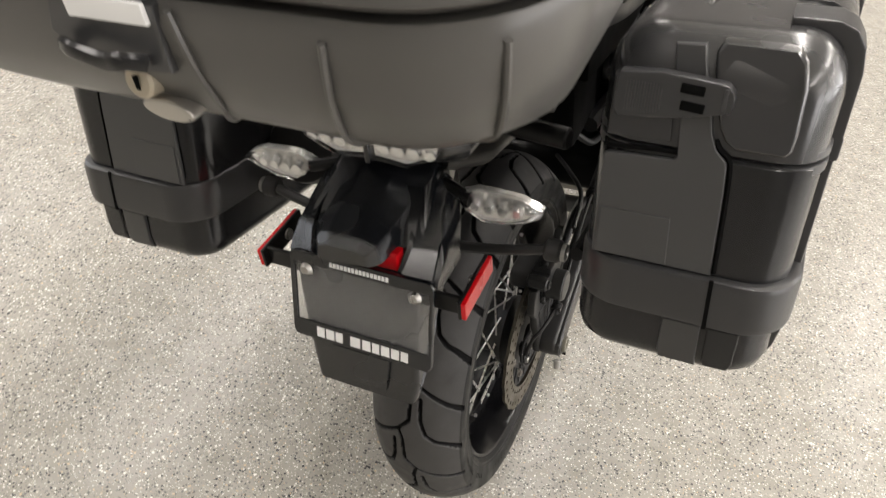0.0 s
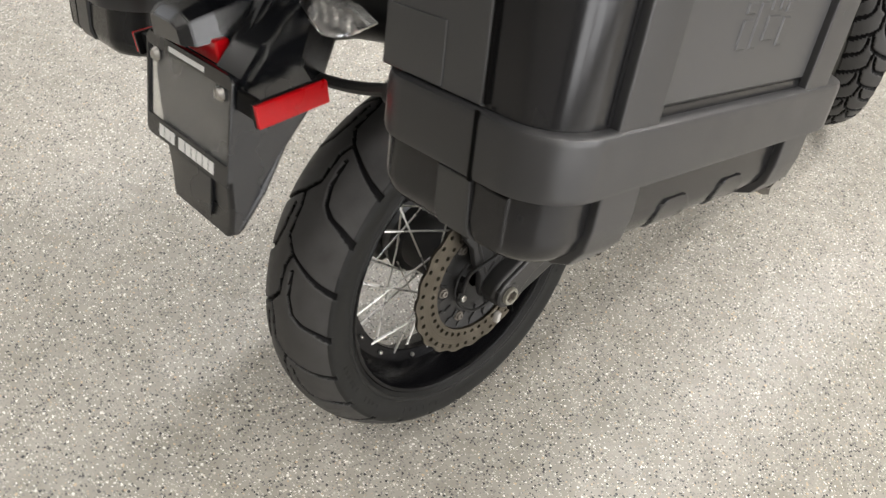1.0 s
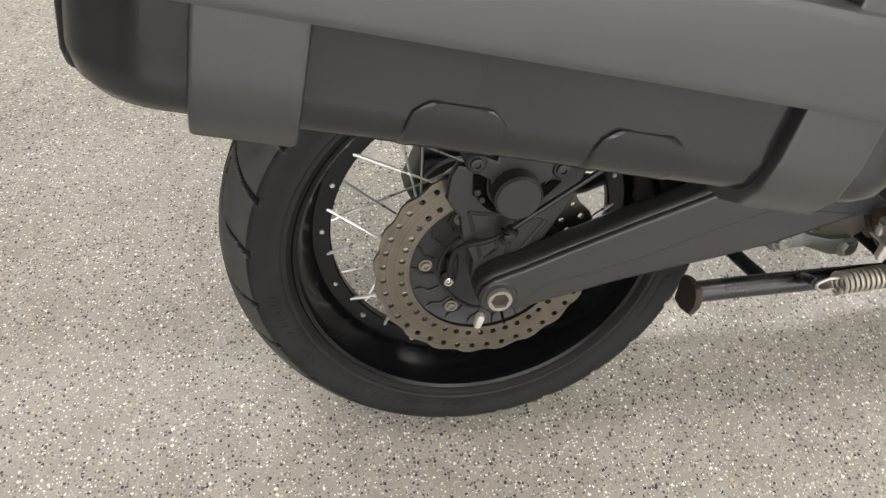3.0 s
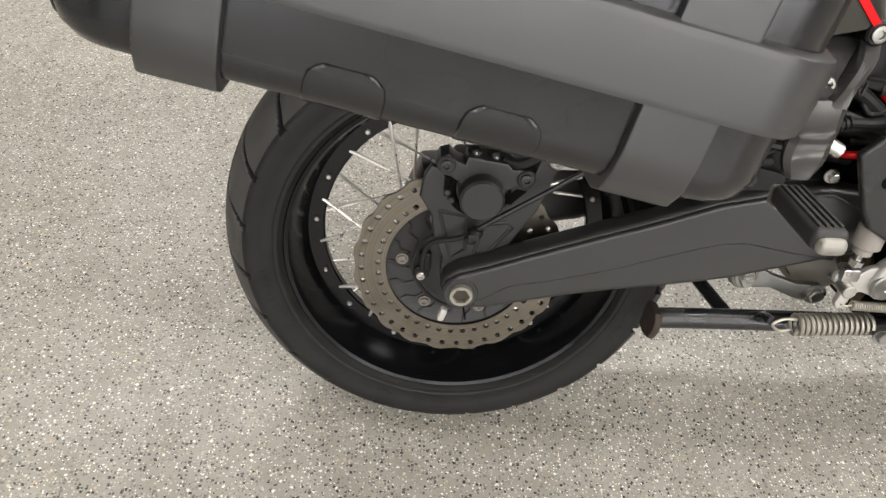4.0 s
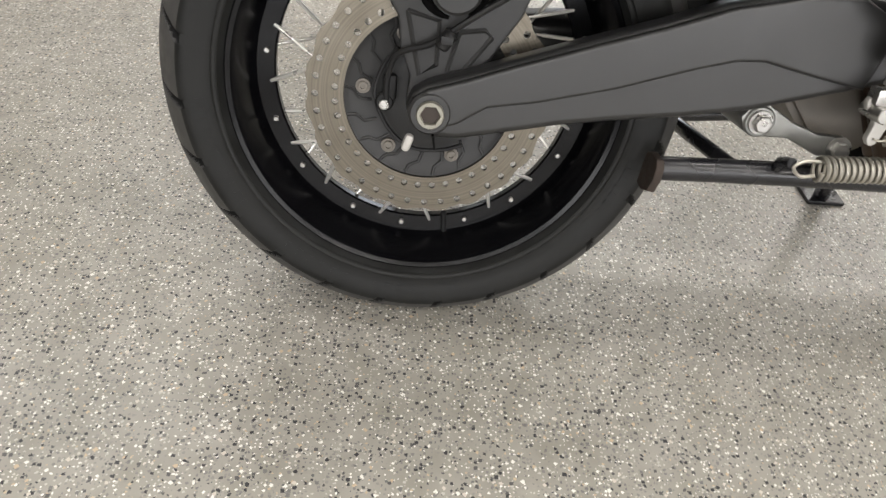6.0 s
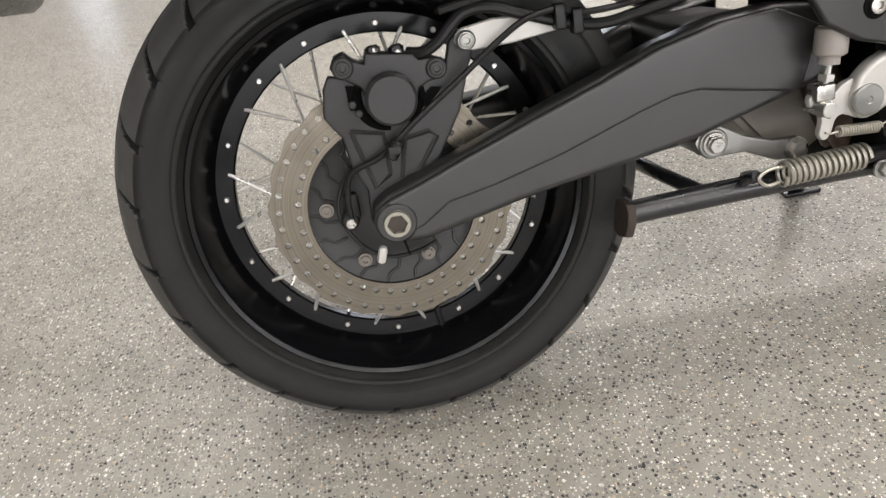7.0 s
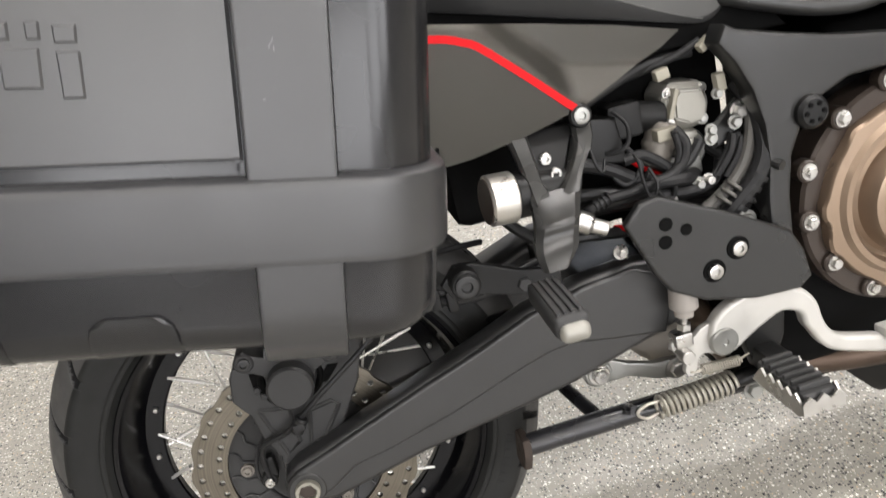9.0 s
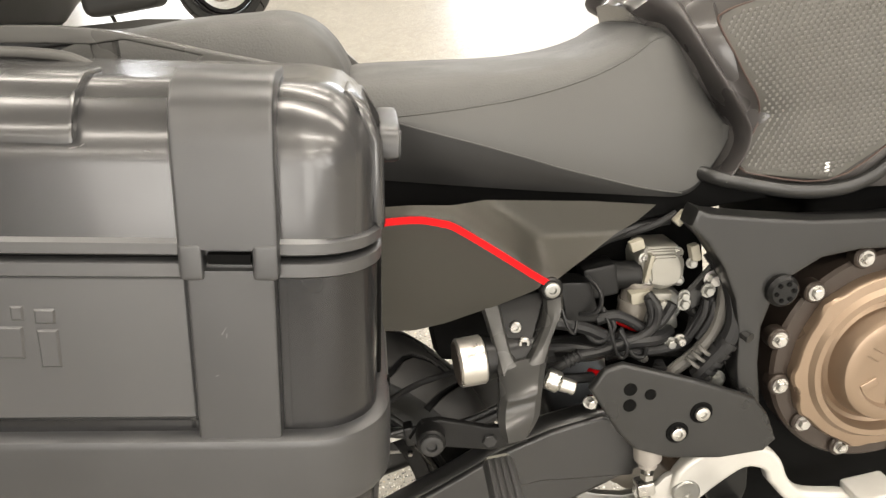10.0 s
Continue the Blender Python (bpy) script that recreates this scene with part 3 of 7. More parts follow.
for k in range(18):
    a = radians(136.6 + 20 * k)
    bm = bmesh.new()
    tube(bm, [(x, r * math.cos(a + radians(d)), r * math.sin(a + radians(d))) for x, r, d in ((0.0872, 0.0960, 0), (0.0855, 0.0860, 2), (0.0835, 0.0800, 9), (0.0815, 0.0660, 12))], 0.0018, 6, 1)
    part("carrier_rib", bm, M_CAST, rear_wheel)
for k in range(6):
    a = radians(175 + 60 * k)
    bm = bmesh.new()
    c = Vector((0.084, 0.0755 * math.cos(a), 0.0755 * math.sin(a)))
    cyl(bm, c - Vector((0.004, 0, 0)), c + Vector((0.002, 0, 0)), 0.0085, seg=16)
    socketbolt(bm, c + Vector((0.002, 0, 0)), (1, 0, 0), 0.006, 0.004)
    part("disc_bolt", bm, M_ROCKER, rear_wheel)


def spokes(parent, angles, rim_r, rim_x, hub_r, hub_x, centre, r=0.0017):
    c = Vector(centre)
    for i, deg in enumerate(angles):
        for side in (1, -1):
            a = radians(deg + (11 if side > 0 else -1))
            swing = radians(70 if i % 2 else -70)
            p1 = c + Vector((side * rim_x, rim_r * math.cos(a), rim_r * math.sin(a)))
            p0 = c + Vector((side * hub_x, hub_r * math.cos(a + swing), hub_r * math.sin(a + swing)))
            bm = bmesh.new()
            d = (p1 - p0).normalized()
            cyl(bm, p0, p1, r, seg=8)
            cyl(bm, p1 - d * 0.045, p1 + d * 0.002, r * 1.45, seg=8)
            part("spoke", bm, M_SPOKE, parent)


spokes(rear_wheel, NIP, 0.1915, 0.0065, 0.062, 0.046, (0, 0, 0))
for deg in NIP:
    for side in (1, -1):
        a = radians(deg + (0 if side > 0 else 11))
        bm = bmesh.new()
        c = Vector((side * 0.0085, 0.197 * math.cos(a), 0.197 * math.sin(a)))
        cyl(bm, c - Vector((side * 0.002, 0, 0)), c + Vector((side * 0.0042, 0, 0)), 0.0036, seg=10, chamfer=0.001)
        part("nipple", bm, M_STEEL, rear_wheel)
bm = bmesh.new()
a = radians(-79)
c = Vector((0.004, 0.206 * math.cos(a), 0.206 * math.sin(a)))
tube(bm, [c, c + Vector((0.004, -0.006 * math.cos(a), -0.02 * math.sin(a) * -0.3)), c + Vector((0.010, -0.024 * math.cos(a), 0.026))], 0.0042, 8)
part("valve", bm, M_HOSE, rear_wheel)

# plain raised bars where the side wall carries moulded writing
for start, count, step, rad in ((186, 6, 2.7, 0.2640), (207, 4, 2.7, 0.2640), (232, 6, 3.6, 0.2635), (259, 4, 3.6, 0.2635), (20, 5, 3.2, 0.262), (330, 7, 2.6, 0.2635)):
    for k in range(count):
        a = radians(start + step * k)
        bm = bmesh.new()
        w = 0.0034 if k % 3 else 0.0026
        sub = bmesh.new()
        bmesh.ops.create_cube(sub, size=1)
        bmesh.ops.scale(sub, vec=(0.0004, 0.0080, w * 2), verts=sub.verts)
        merge(bm, sub, Matrix.Translation((0.0757, rad * math.cos(a), rad * math.sin(a))) @ Matrix.Rotation(a, 4, "X") @ Matrix.Rotation(radians(-9), 4, "Z"))
        part("moulded_bar", bm, M_TYRE, tyre)

# swing arm
SW_TOP = [(-0.026, 0.004), (-0.020, 0.019), (-0.004, 0.030), (0.033, 0.042), (0.081, 0.060), (0.168, 0.090), (0.234, 0.112), (0.300, 0.137), (0.367, 0.152), (0.432, 0.157), (0.500, 0.148)]
SW_BOT = [(0.500, 0.070), (0.458, 0.058), (0.426, 0.049), (0.343, 0.026), (0.274, 0.014), (0.193, 0.003), (0.139, -0.006), (0.065, -0.022), (0.031, -0.029), (0.006, -0.029), (-0.012, -0.024), (-0.022, -0.012)]
CREASE = [(0.060, 0.010), (0.110, 0.019), (0.189, 0.039), (0.276, 0.068), (0.315, 0.079), (0.345, 0.081), (0.400, 0.070), (0.460, 0.060)]
bm = bmesh.new()
plate(bm, SW_TOP + SW_BOT, 0.112, 0.1475, 0.009, 3)
plate(bm, [(y, z - 0.0045) for y, z in SW_TOP[1:-1]] + [(0.480, 0.128)] + CREASE[::-1] + [(0.03, -0.010), (0.006, -0.018), (-0.014, -0.010)], 0.142, 0.1530, 0.0042, 3)
cyl(bm, (0.105, 0, 0), (0.1545, 0, 0), 0.0235, seg=28, chamfer=0.003)
swing = part("swingarm", bm, M_SWING, bike, "satin black swingarm")
bm = bmesh.new()
rings = []
for x, r, hexed in ((0.142, 0.0150, 0), (0.1590, 0.0150, 0), (0.1607, 0.0140, 0), (0.1607, 0.0114, 1), (0.1595, 0.0106, 1), (0.1500, 0.0106, 1)):
    ring = []
    for k in range(36):
        t = 2 * math.pi * k / 36 + 0.2
        q = r * (math.cos(math.pi / 6) / math.cos(t % (math.pi / 3) - math.pi / 6) if hexed else 1.0)
        ring.append((x, q * math.cos(t), q * math.sin(t)))
    rings.append(add_ring(bm, ring))
skin(bm, rings, caps=False)
bm.faces.new(rings[-1])
nut = part("axle_nut", bm, M_AXLE, swing, "dull zinc axle end with a hexagonal hollow")
# dark disc on the hollow's floor stands for a deep bore's shade
bm = bmesh.new()
cyl(bm, (0.1500, 0, 0), (0.1553, 0, 0), 0.0112, seg=24)
part("axle_bore_shade", bm, M_BRONZE_D, nut)
bm = bmesh.new()
box(bm, (0.150, -0.022, -0.034), (0.012, 0.010, 0.020), 0.0042, m=Matrix.Rotation(radians(-18), 4, "X"))
part("adjuster_block", bm, M_ALU, swing, "small silver adjuster block")
bm = bmesh.new()
box(bm, (0.1515, 0.006, -0.030), (0.012, 0.0022, 0.016), m=Matrix.Rotation(radians(12), 4, "X"))
part("clamp_slot", bm, M_DARK, swing)
bm = bmesh.new()
plate(bm, [(-0.05, 0.055), (0.03, 0.062), (0.20, 0.075), (0.36, 0.13), (0.50, 0.15), (0.50, 0.06), (0.36, 0.02), (0.20, -0.035), (0.03, -0.062), (-0.05, -0.055), (-0.075, 0)], -0.175, -0.095, 0.022, 3)
part("shaft_drive_arm", bm, M_SWING, bike, "satin black shaft drive housing")
bm = bmesh.new()
box(bm, (0, 0.43, 0.095), (0.26, 0.12, 0.085), 0.02, 3)
part("swingarm_bridge", bm, M_BLACK, bike)

# caliper on its bracket
bm = bmesh.new()
plate(bm, [(-0.026, 0.006), (-0.024, 0.030), (-0.036, 0.060), (-0.040, 0.092), (-0.047, 0.102), (-0.055, 0.116), (-0.050, 0.145), (-0.042, 0.158), (-0.010, 0.150), (0.040, 0.132), (0.080, 0.146), (0.088, 0.172), (0.098, 0.181), (0.110, 0.178), (0.116, 0.166), (0.107, 0.146), (0.091, 0.100), (0.061, 0.052), (0.037, 0.032), (0.024, -0.006), (0.0, -0.026), (-0.022, -0.014)], 0.103, 0.117, 0.004, 2)
for loop in ([(-0.030, 0.098), (0.004, 0.090), (0.004, 0.044), (-0.014, 0.032)], [(0.026, 0.080), (0.053, 0.084), (0.061, 0.077), (0.034, 0.040), (0.016, 0.038)]):
    ring = loop + loop[:1]
    tube(bm, [(0.1165, *q) for q in ring], 0.0030, 6, 1)
bracket = part("caliper_bracket", bm, M_CAST, bike, "dark cast caliper bracket")
bm = bmesh.new()
plate(bm, [(-0.034, 0.158), (-0.038, 0.166), (-0.032, 0.176), (-0.022, 0.179), (-0.012, 0.170), (-0.003, 0.166), (0.000, 0.176), (0.048, 0.168), (0.054, 0.161), (0.068, 0.161), (0.080, 0.156), (0.082, 0.146), (0.076, 0.138), (0.062, 0.137), (0.050, 0.132), (0.040, 0.108), (0.018, 0.101), (-0.004, 0.114), (-0.010, 0.142), (-0.022, 0.150)], 0.096, 0.128, 0.004, 2)
cyl(bm, (0.100, 0.018, 0.128), (0.149, 0.018, 0.128), 0.0268, seg=36, chamfer=0.003)
box(bm, (0.088, 0.022, 0.146), (0.060, 0.074, 0.036), 0.008, 3)
caliper = part("caliper", bm, M_CAST, bracket, "dark grey brake caliper")
# solid dark strips stand for the shaded gaps round the caliper
for y0, z0, y1, z1 in ((-0.026, 0.146, -0.018, 0.120), (0.062, 0.130, 0.050, 0.112)):
    bm = bmesh.new()
    plate(bm, [(y0, z0), (y0 + 0.012, z0 - 0.002), (y1 + 0.006, z1 - 0.002), (y1 - 0.008, z1)], 0.1175, 0.1195, 0)
    part("caliper_gap", bm, M_DARK, bracket)
for a0, a1, rad, wide in ((128, 262, 0.0345, 0.0052), (-62, 30, 0.0335, 0.0040)):
    bm = bmesh.new()
    tube(bm, [(0.1180, 0.018 + rad * math.cos(radians(a)), 0.128 + rad * math.sin(radians(a))) for a in np.linspace(a0, a1, 12)], [wide * 0.5, wide, wide, wide * 0.4], 8, 1)
    part("caliper_gap", bm, M_DARK, bracket)
for y, z in ((-0.022, 0.126), (-0.017, 0.116)):
    bm = bmesh.new()
    cyl(bm, (0.110, y, z), (0.1245, y, z), 0.0042, seg=12, chamfer=0.001)
    part("pad_pin", bm, M_CAST, bracket)
for y, z in ((-0.025, 0.165), (0.070, 0.149)):
    bm = bmesh.new()
    cyl(bm, (0.118, y, z), (0.130, y, z), 0.0115, seg=20, chamfer=0.002)
    socketbolt(bm, (0.130, y, z), (1, 0, 0), 0.0075, 0.004)
    part("caliper_bolt", bm, M_CAST, bracket)
for y, z in ((0.010, 0.171), (0.034, 0.168)):
    bm = bmesh.new()
    cyl(bm, (0.112, y, z - 0.004), (0.112, y - 0.001, z + 0.010), 0.0062, seg=12, chamfer=0.001)
    cyl(bm, (0.112, y - 0.001, z + 0.004), (0.112, y - 0.001, z + 0.008), 0.0082, seg=6)
    part("bleed_cap", bm, M_HOSE, bracket)
for y, z in ((0.010, 0.179), (0.034, 0.174)):
    bm = bmesh.new()
    cyl(bm, (0.112, y, z - 0.0045), (0.112, y, z - 0.001), 0.0074, seg=12)
    part("bleed_collar", bm, M_STEEL, bracket)
bm = bmesh.new()
plate(bm, [(0.093, 0.170), (0.095, 0.178), (0.102, 0.1835), (0.135, 0.188), (0.170, 0.185), (0.213, 0.173), (0.216, 0.167), (0.200, 0.165), (0.154, 0.160), (0.112, 0.1595), (0.100, 0.162)], 0.1175, 0.123, 0.0015, 1)
stay = part("torque_arm", bm, M_ALU, bike, "silver brake torque arm")
bm = bmesh.new()
cyl(bm, (0.122, 0.105, 0.171), (0.127, 0.105, 0.171), 0.0105, seg=20, chamfer=0.002)
socketbolt(bm, (0.127, 0.105, 0.171), (1, 0, 0), 0.0075, 0.004)
part("torque_arm_bolt", bm, M_ZINC, stay)

# brake line and speed sensor wire
bm = bmesh.new()
tube(bm, [(0.116, 0.044, 0.168), (0.124, 0.060, 0.167), (0.128, 0.076, 0.175), (0.130, 0.092, 0.190), (0.131, 0.108, 0.200), (0.132, 0.134, 0.200), (0.132, 0.166, 0.188), (0.132, 0.211, 0.172), (0.130, 0.249, 0.165), (0.130, 0.289, 0.170), (0.120, 0.36, 0.18)], 0.0062, 10)
part("brake_hose", bm, M_HOSE, bike, "black rubber brake hose")
bm = bmesh.new()
tube(bm, [(0.12, 0.36, 0.192), (0.138, 0.280, 0.182), (0.138, 0.226, 0.180), (0.140, 0.200, 0.188), (0.140, 0.166, 0.183), (0.139, 0.132, 0.164), (0.138, 0.092, 0.136), (0.138, 0.042, 0.103), (0.135, 0.012, 0.080), (0.130, -0.006, 0.067), (0.122, -0.032, 0.057), (0.112, -0.043, 0.044), (0.104, -0.048, 0.018), (0.100, -0.048, -0.004)], 0.0034, 8)
part("sensor_wire", bm, M_HOSE, bike, "thin black wheel speed sensor wire")
bm = bmesh.new()
cyl(bm, (0.134, 0.006, 0.066), (0.137, 0.018, 0.084), 0.0080, seg=14, chamfer=0.002)
box(bm, (0.135, 0.012, 0.075), (0.018, 0.014, 0.010), 0.002)
part("wire_clip", bm, M_HOSE, bike)
for y, z in ((0.201, 0.180), (0.219, 0.173)):
    bm = bmesh.new()
    box(bm, (0.138, y, z), (0.018, 0.012, 0.026), 0.003)
    part("hose_clamp", bm, M_BLACK, bike)
bm = bmesh.new()
tube(bm, [(0.104, -0.037, 0.056), (0.098, -0.051, 0.038), (0.096, -0.061, 0.010), (0.096, -0.057, -0.014), (0.096, -0.040, -0.042), (0.096, -0.015, -0.059), (0.097, 0.018, -0.059), (0.100, 0.042, -0.050)], 0.0024, 8)
part("sensor_cable", bm, M_HOSE, bike)
bm = bmesh.new()
cyl(bm, (0.092, -0.050, -0.006), (0.102, -0.050, -0.006), 0.0105, seg=18, chamfer=0.002)
box(bm, (0.094, -0.045, 0.010), (0.014, 0.016, 0.030), 0.004)
part("speed_sensor", bm, M_BLACK, bike)
bm = bmesh.new()
socketbolt(bm, (0.102, -0.050, -0.008), (1, 0, 0), 0.006, 0.004)
part("sensor_bolt", bm, M_STEEL, bike)


# ---- luggage ----
TILT_C, TILT_S = math.cos(radians(12.5)), math.sin(radians(12.5))


def case_warp(side):
    """From the case's own outward, forward and up to the motorcycle's axes."""
    dx, dy, dz = (0.0, 0.0, 0.0) if side > 0 else (-0.007, -0.030, -0.018)

    def fn(q):
        w = 0.238 + (q[0] - 0.238) * (1 - 0.20 * (0.05 - q[1]))
        return Vector((side * w + dx, q[1] * TILT_C + q[2] * TILT_S + dy, -q[1] * TILT_S + q[2] * TILT_C + dz))

    return fn


def warped(bm, fn):
    for q in bm.verts:
        q.co = fn(q.co)
    return bm


def shell(rings, seg=7):
    """A body whose level outlines are rounded rectangles: rows of w0, w1, u0, u1, corner radius, v."""
    bm = bmesh.new()
    skin(bm, [add_ring(bm, [(w, u, v) for w, u in rrect(w0, w1, u0, u1, r, seg)]) for w0, w1, u0, u1, r, v in rings])
    return bm


def inset(w0, w1, u0, u1, r, rows):
    return [(w0 + i, w1 - i, u0 + i, u1 - i, max(0.004, r - 0.5 * i), v) for i, v in rows]


def side_case(side, label):
    wf = case_warp(side)
    base = wf((0.345, -0.135, 0.305))
    ob = thing("side_case", label, "pannier", base, "side cases")
    W0, W1, U0, U1 = 0.238, 0.455, -0.382, 0.114

    def add(name, bm, m, parent=None, lab="", smooth=35.0):
        return part(name, warped(bm, wf), m, parent or ob, lab, smooth)

    body = add("body", shell(inset(W0, W1, U0, U1, 0.045, [(0.034, 0.309), (0.020, 0.3105), (0.011, 0.314), (0.004, 0.322), (0.0, 0.336), (0.0, 0.546), (0.003, 0.549)])), M_CASE_G, None, "black moulded case body")
    lid = add("lid", shell(inset(W0, W1, U0, U1, 0.045, [(0.003, 0.5515), (0.0, 0.5535), (0.0, 0.608), (0.002, 0.621), (0.007, 0.634), (0.015, 0.645), (0.026, 0.653), (0.042, 0.657)])), M_LID, None, "gloss black lid")
    add("seal", shell(inset(W0, W1, U0, U1, 0.045, [(0.006, 0.547), (0.006, 0.557)])), M_DARK, body)
    add("lower_lip", shell(inset(W0 - 0.003, W1 + 0.003, U0 + 0.002, U1 + 0.003, 0.048, [(0.003, 0.538), (0.0, 0.540), (0.0, 0.5480), (0.003, 0.5500)])), M_CASE, body)
    add("upper_lip", shell(inset(W0 - 0.003, W1 + 0.003, U0 + 0.002, U1 + 0.003, 0.048, [(0.003, 0.5525), (0.0, 0.5545), (0.0, 0.5615), (0.003, 0.564)])), M_CASE, lid)
    add("belt", shell(inset(W0 - 0.004, W1 + 0.013, U0 - 0.010, U1 + 0.010, 0.056, [(0.010, 0.374), (0.001, 0.376), (0.0, 0.381), (0.0, 0.422), (0.0015, 0.4275), (0.006, 0.430), (0.012, 0.430)])), M_CASE_T, body, "raised grey protective belt")
    # flat outer panel between the straps
    bm = bmesh.new()
    plate(bm, [(-0.264, 0.4395), (-0.264, 0.5395), (-0.004, 0.5395), (-0.004, 0.4395)], W1 - 0.004, W1 + 0.0022, 0.0018, 1)
    add("outer_panel", bm, M_CASE, body)
    bm = bmesh.new()
    plate(bm, [(-0.264, 0.430), (-0.264, 0.438), (-0.004, 0.438), (-0.004, 0.430)], W1 - 0.004, W1 + 0.001, 0)
    add("panel_shadow_gap", bm, M_CASE_G, body)
    bm = bmesh.new()
    plate(bm, [(0.395, 0.6598), (0.428, 0.6592), (0.446, 0.650), (0.4565, 0.636), (0.4595, 0.627), (0.4595, 0.6215), (0.450, 0.6215), (0.450, 0.627), (0.440, 0.643), (0.425, 0.653), (0.395, 0.654)], -0.212, -0.060, 0.0025, 2, axis="y")
    add("lid_pad", bm, M_LID, lid)
    # plain raised shapes in place of the maker's mark
    for u0, v0, w, h in ((-0.170, 0.478, 0.016, 0.026), (-0.170, 0.508, 0.016, 0.010), (-0.148, 0.478, 0.014, 0.040), (-0.128, 0.484, 0.022, 0.022), (-0.128, 0.510, 0.008, 0.010), (-0.112, 0.510, 0.008, 0.010), (-0.098, 0.478, 0.013, 0.026), (-0.098, 0.508, 0.013, 0.010)):
        bm = bmesh.new()
        plate(bm, [(u0, v0), (u0, v0 + h), (u0 + w, v0 + h), (u0 + w * 0.94, v0)], W1, W1 + 0.0036, 0.0012, 1)
        add("raised_mark", bm, M_CASE, body)
    # straps over the outer face
    up = [(0.395, 0.657), (0.395, 0.6635), (0.436, 0.6635), (0.452, 0.657), (0.462, 0.643), (0.466, 0.622), (0.466, 0.560), (0.452, 0.560), (0.452, 0.615), (0.440, 0.643), (0.425, 0.653)]
    low = [(0.464, 0.546), (0.464, 0.424), (0.464, 0.345), (0.460, 0.322), (0.448, 0.305), (0.430, 0.298), (0.400, 0.297), (0.400, 0.306), (0.430, 0.310), (0.445, 0.330), (0.450, 0.424), (0.450, 0.546)]
    for u0, u1 in ((-0.006, 0.054), (-0.322, -0.262)):
        bm = bmesh.new()
        plate(bm, [(w, v) for w, v in up], u0, u1, 0.003, 2, axis="y")
        # plate with axis y gives (w, u, v)
        add("strap", bm, M_CASE_T, lid, "grey plastic strap")
        bm = bmesh.new()
        plate(bm, low, u0 + 0.003, u1 - 0.003, 0.003, 2, axis="y")
        add("strap", bm, M_CASE_T, body, "grey plastic strap")
        for a, b in ((u0, u0 + 0.015), (u1 - 0.016, u1)):
            bm = bmesh.new()
            box(bm, (0.459, (a + b) / 2, 0.552), (0.016, b - a, 0.024), 0.003)
            add("hinge_lug", bm, M_CASE_T, lid)
        bm = bmesh.new()
        box(bm, (0.456, (u0 + u1) / 2, 0.5535), (0.016, 0.026, 0.006))
        add("hinge_gap", bm, M_DARK, body)
        for s, e in ((u0 + 0.001, u0 - 0.004), (u1 - 0.001, u1 + 0.004)):
            bm = bmesh.new()
            box(bm, (0.4545, (s + e) / 2, 0.488), (0.003, 0.003, 0.112))
            add("strap_groove", bm, M_CASE_G, body)
    # arched bosses on the lower edge
    for u0, u1 in ((-0.212, -0.160), (-0.108, -0.055)):
        bm = bmesh.new()
        rings = []
        for v in (0.3085, 0.311, 0.315, 0.322, 0.331, 0.338, 0.342, 0.3445, 0.3455):
            w = W1 - float(np.interp(v, [0.309, 0.3105, 0.314, 0.322, 0.336], [0.034, 0.020, 0.011, 0.004, 0.0])) + (0.0030 if v < 0.345 else -0.001)
            cut = 0.010 * max(0.0, (v - 0.333) / 0.0115) ** 2
            rings.append(add_ring(bm, [(w - drop, u, v) for u, drop in ((u0 + cut - 0.002, 0.0045), (u0 + cut, 0.0006), (u0 + cut + 0.003, 0.0), (u0 + cut + 0.007, 0.0010), (u1 - cut - 0.007, 0.0010), (u1 - cut - 0.003, 0.0), (u1 - cut, 0.0006), (u1 - cut + 0.002, 0.0045), (u1 - cut, 0.009), (u0 + cut, 0.009))]))
        skin(bm, rings)
        add("boss", bm, M_CASE_G, body)
    # rear and front end: broad cover with a strap over the lid, groove, raised lid corner, latch
    def ends(s):
        """Bends a flat piece over the rounded shoulder of the lid and the lower edge."""
        def fn(q):
            back = float(np.interp(q.z, [0.309, 0.3105, 0.314, 0.322, 0.336, 0.608, 0.621, 0.634, 0.645, 0.653], [0.034, 0.020, 0.011, 0.004, 0.0, 0.0, 0.002, 0.007, 0.015, 0.026]))
            round_off = max(0.0, q.x - 0.410)
            return Vector((q.x, q.y - s * (back + 0.045 - math.sqrt(0.045 ** 2 - min(0.044, round_off) ** 2)), q.z))
        return fn

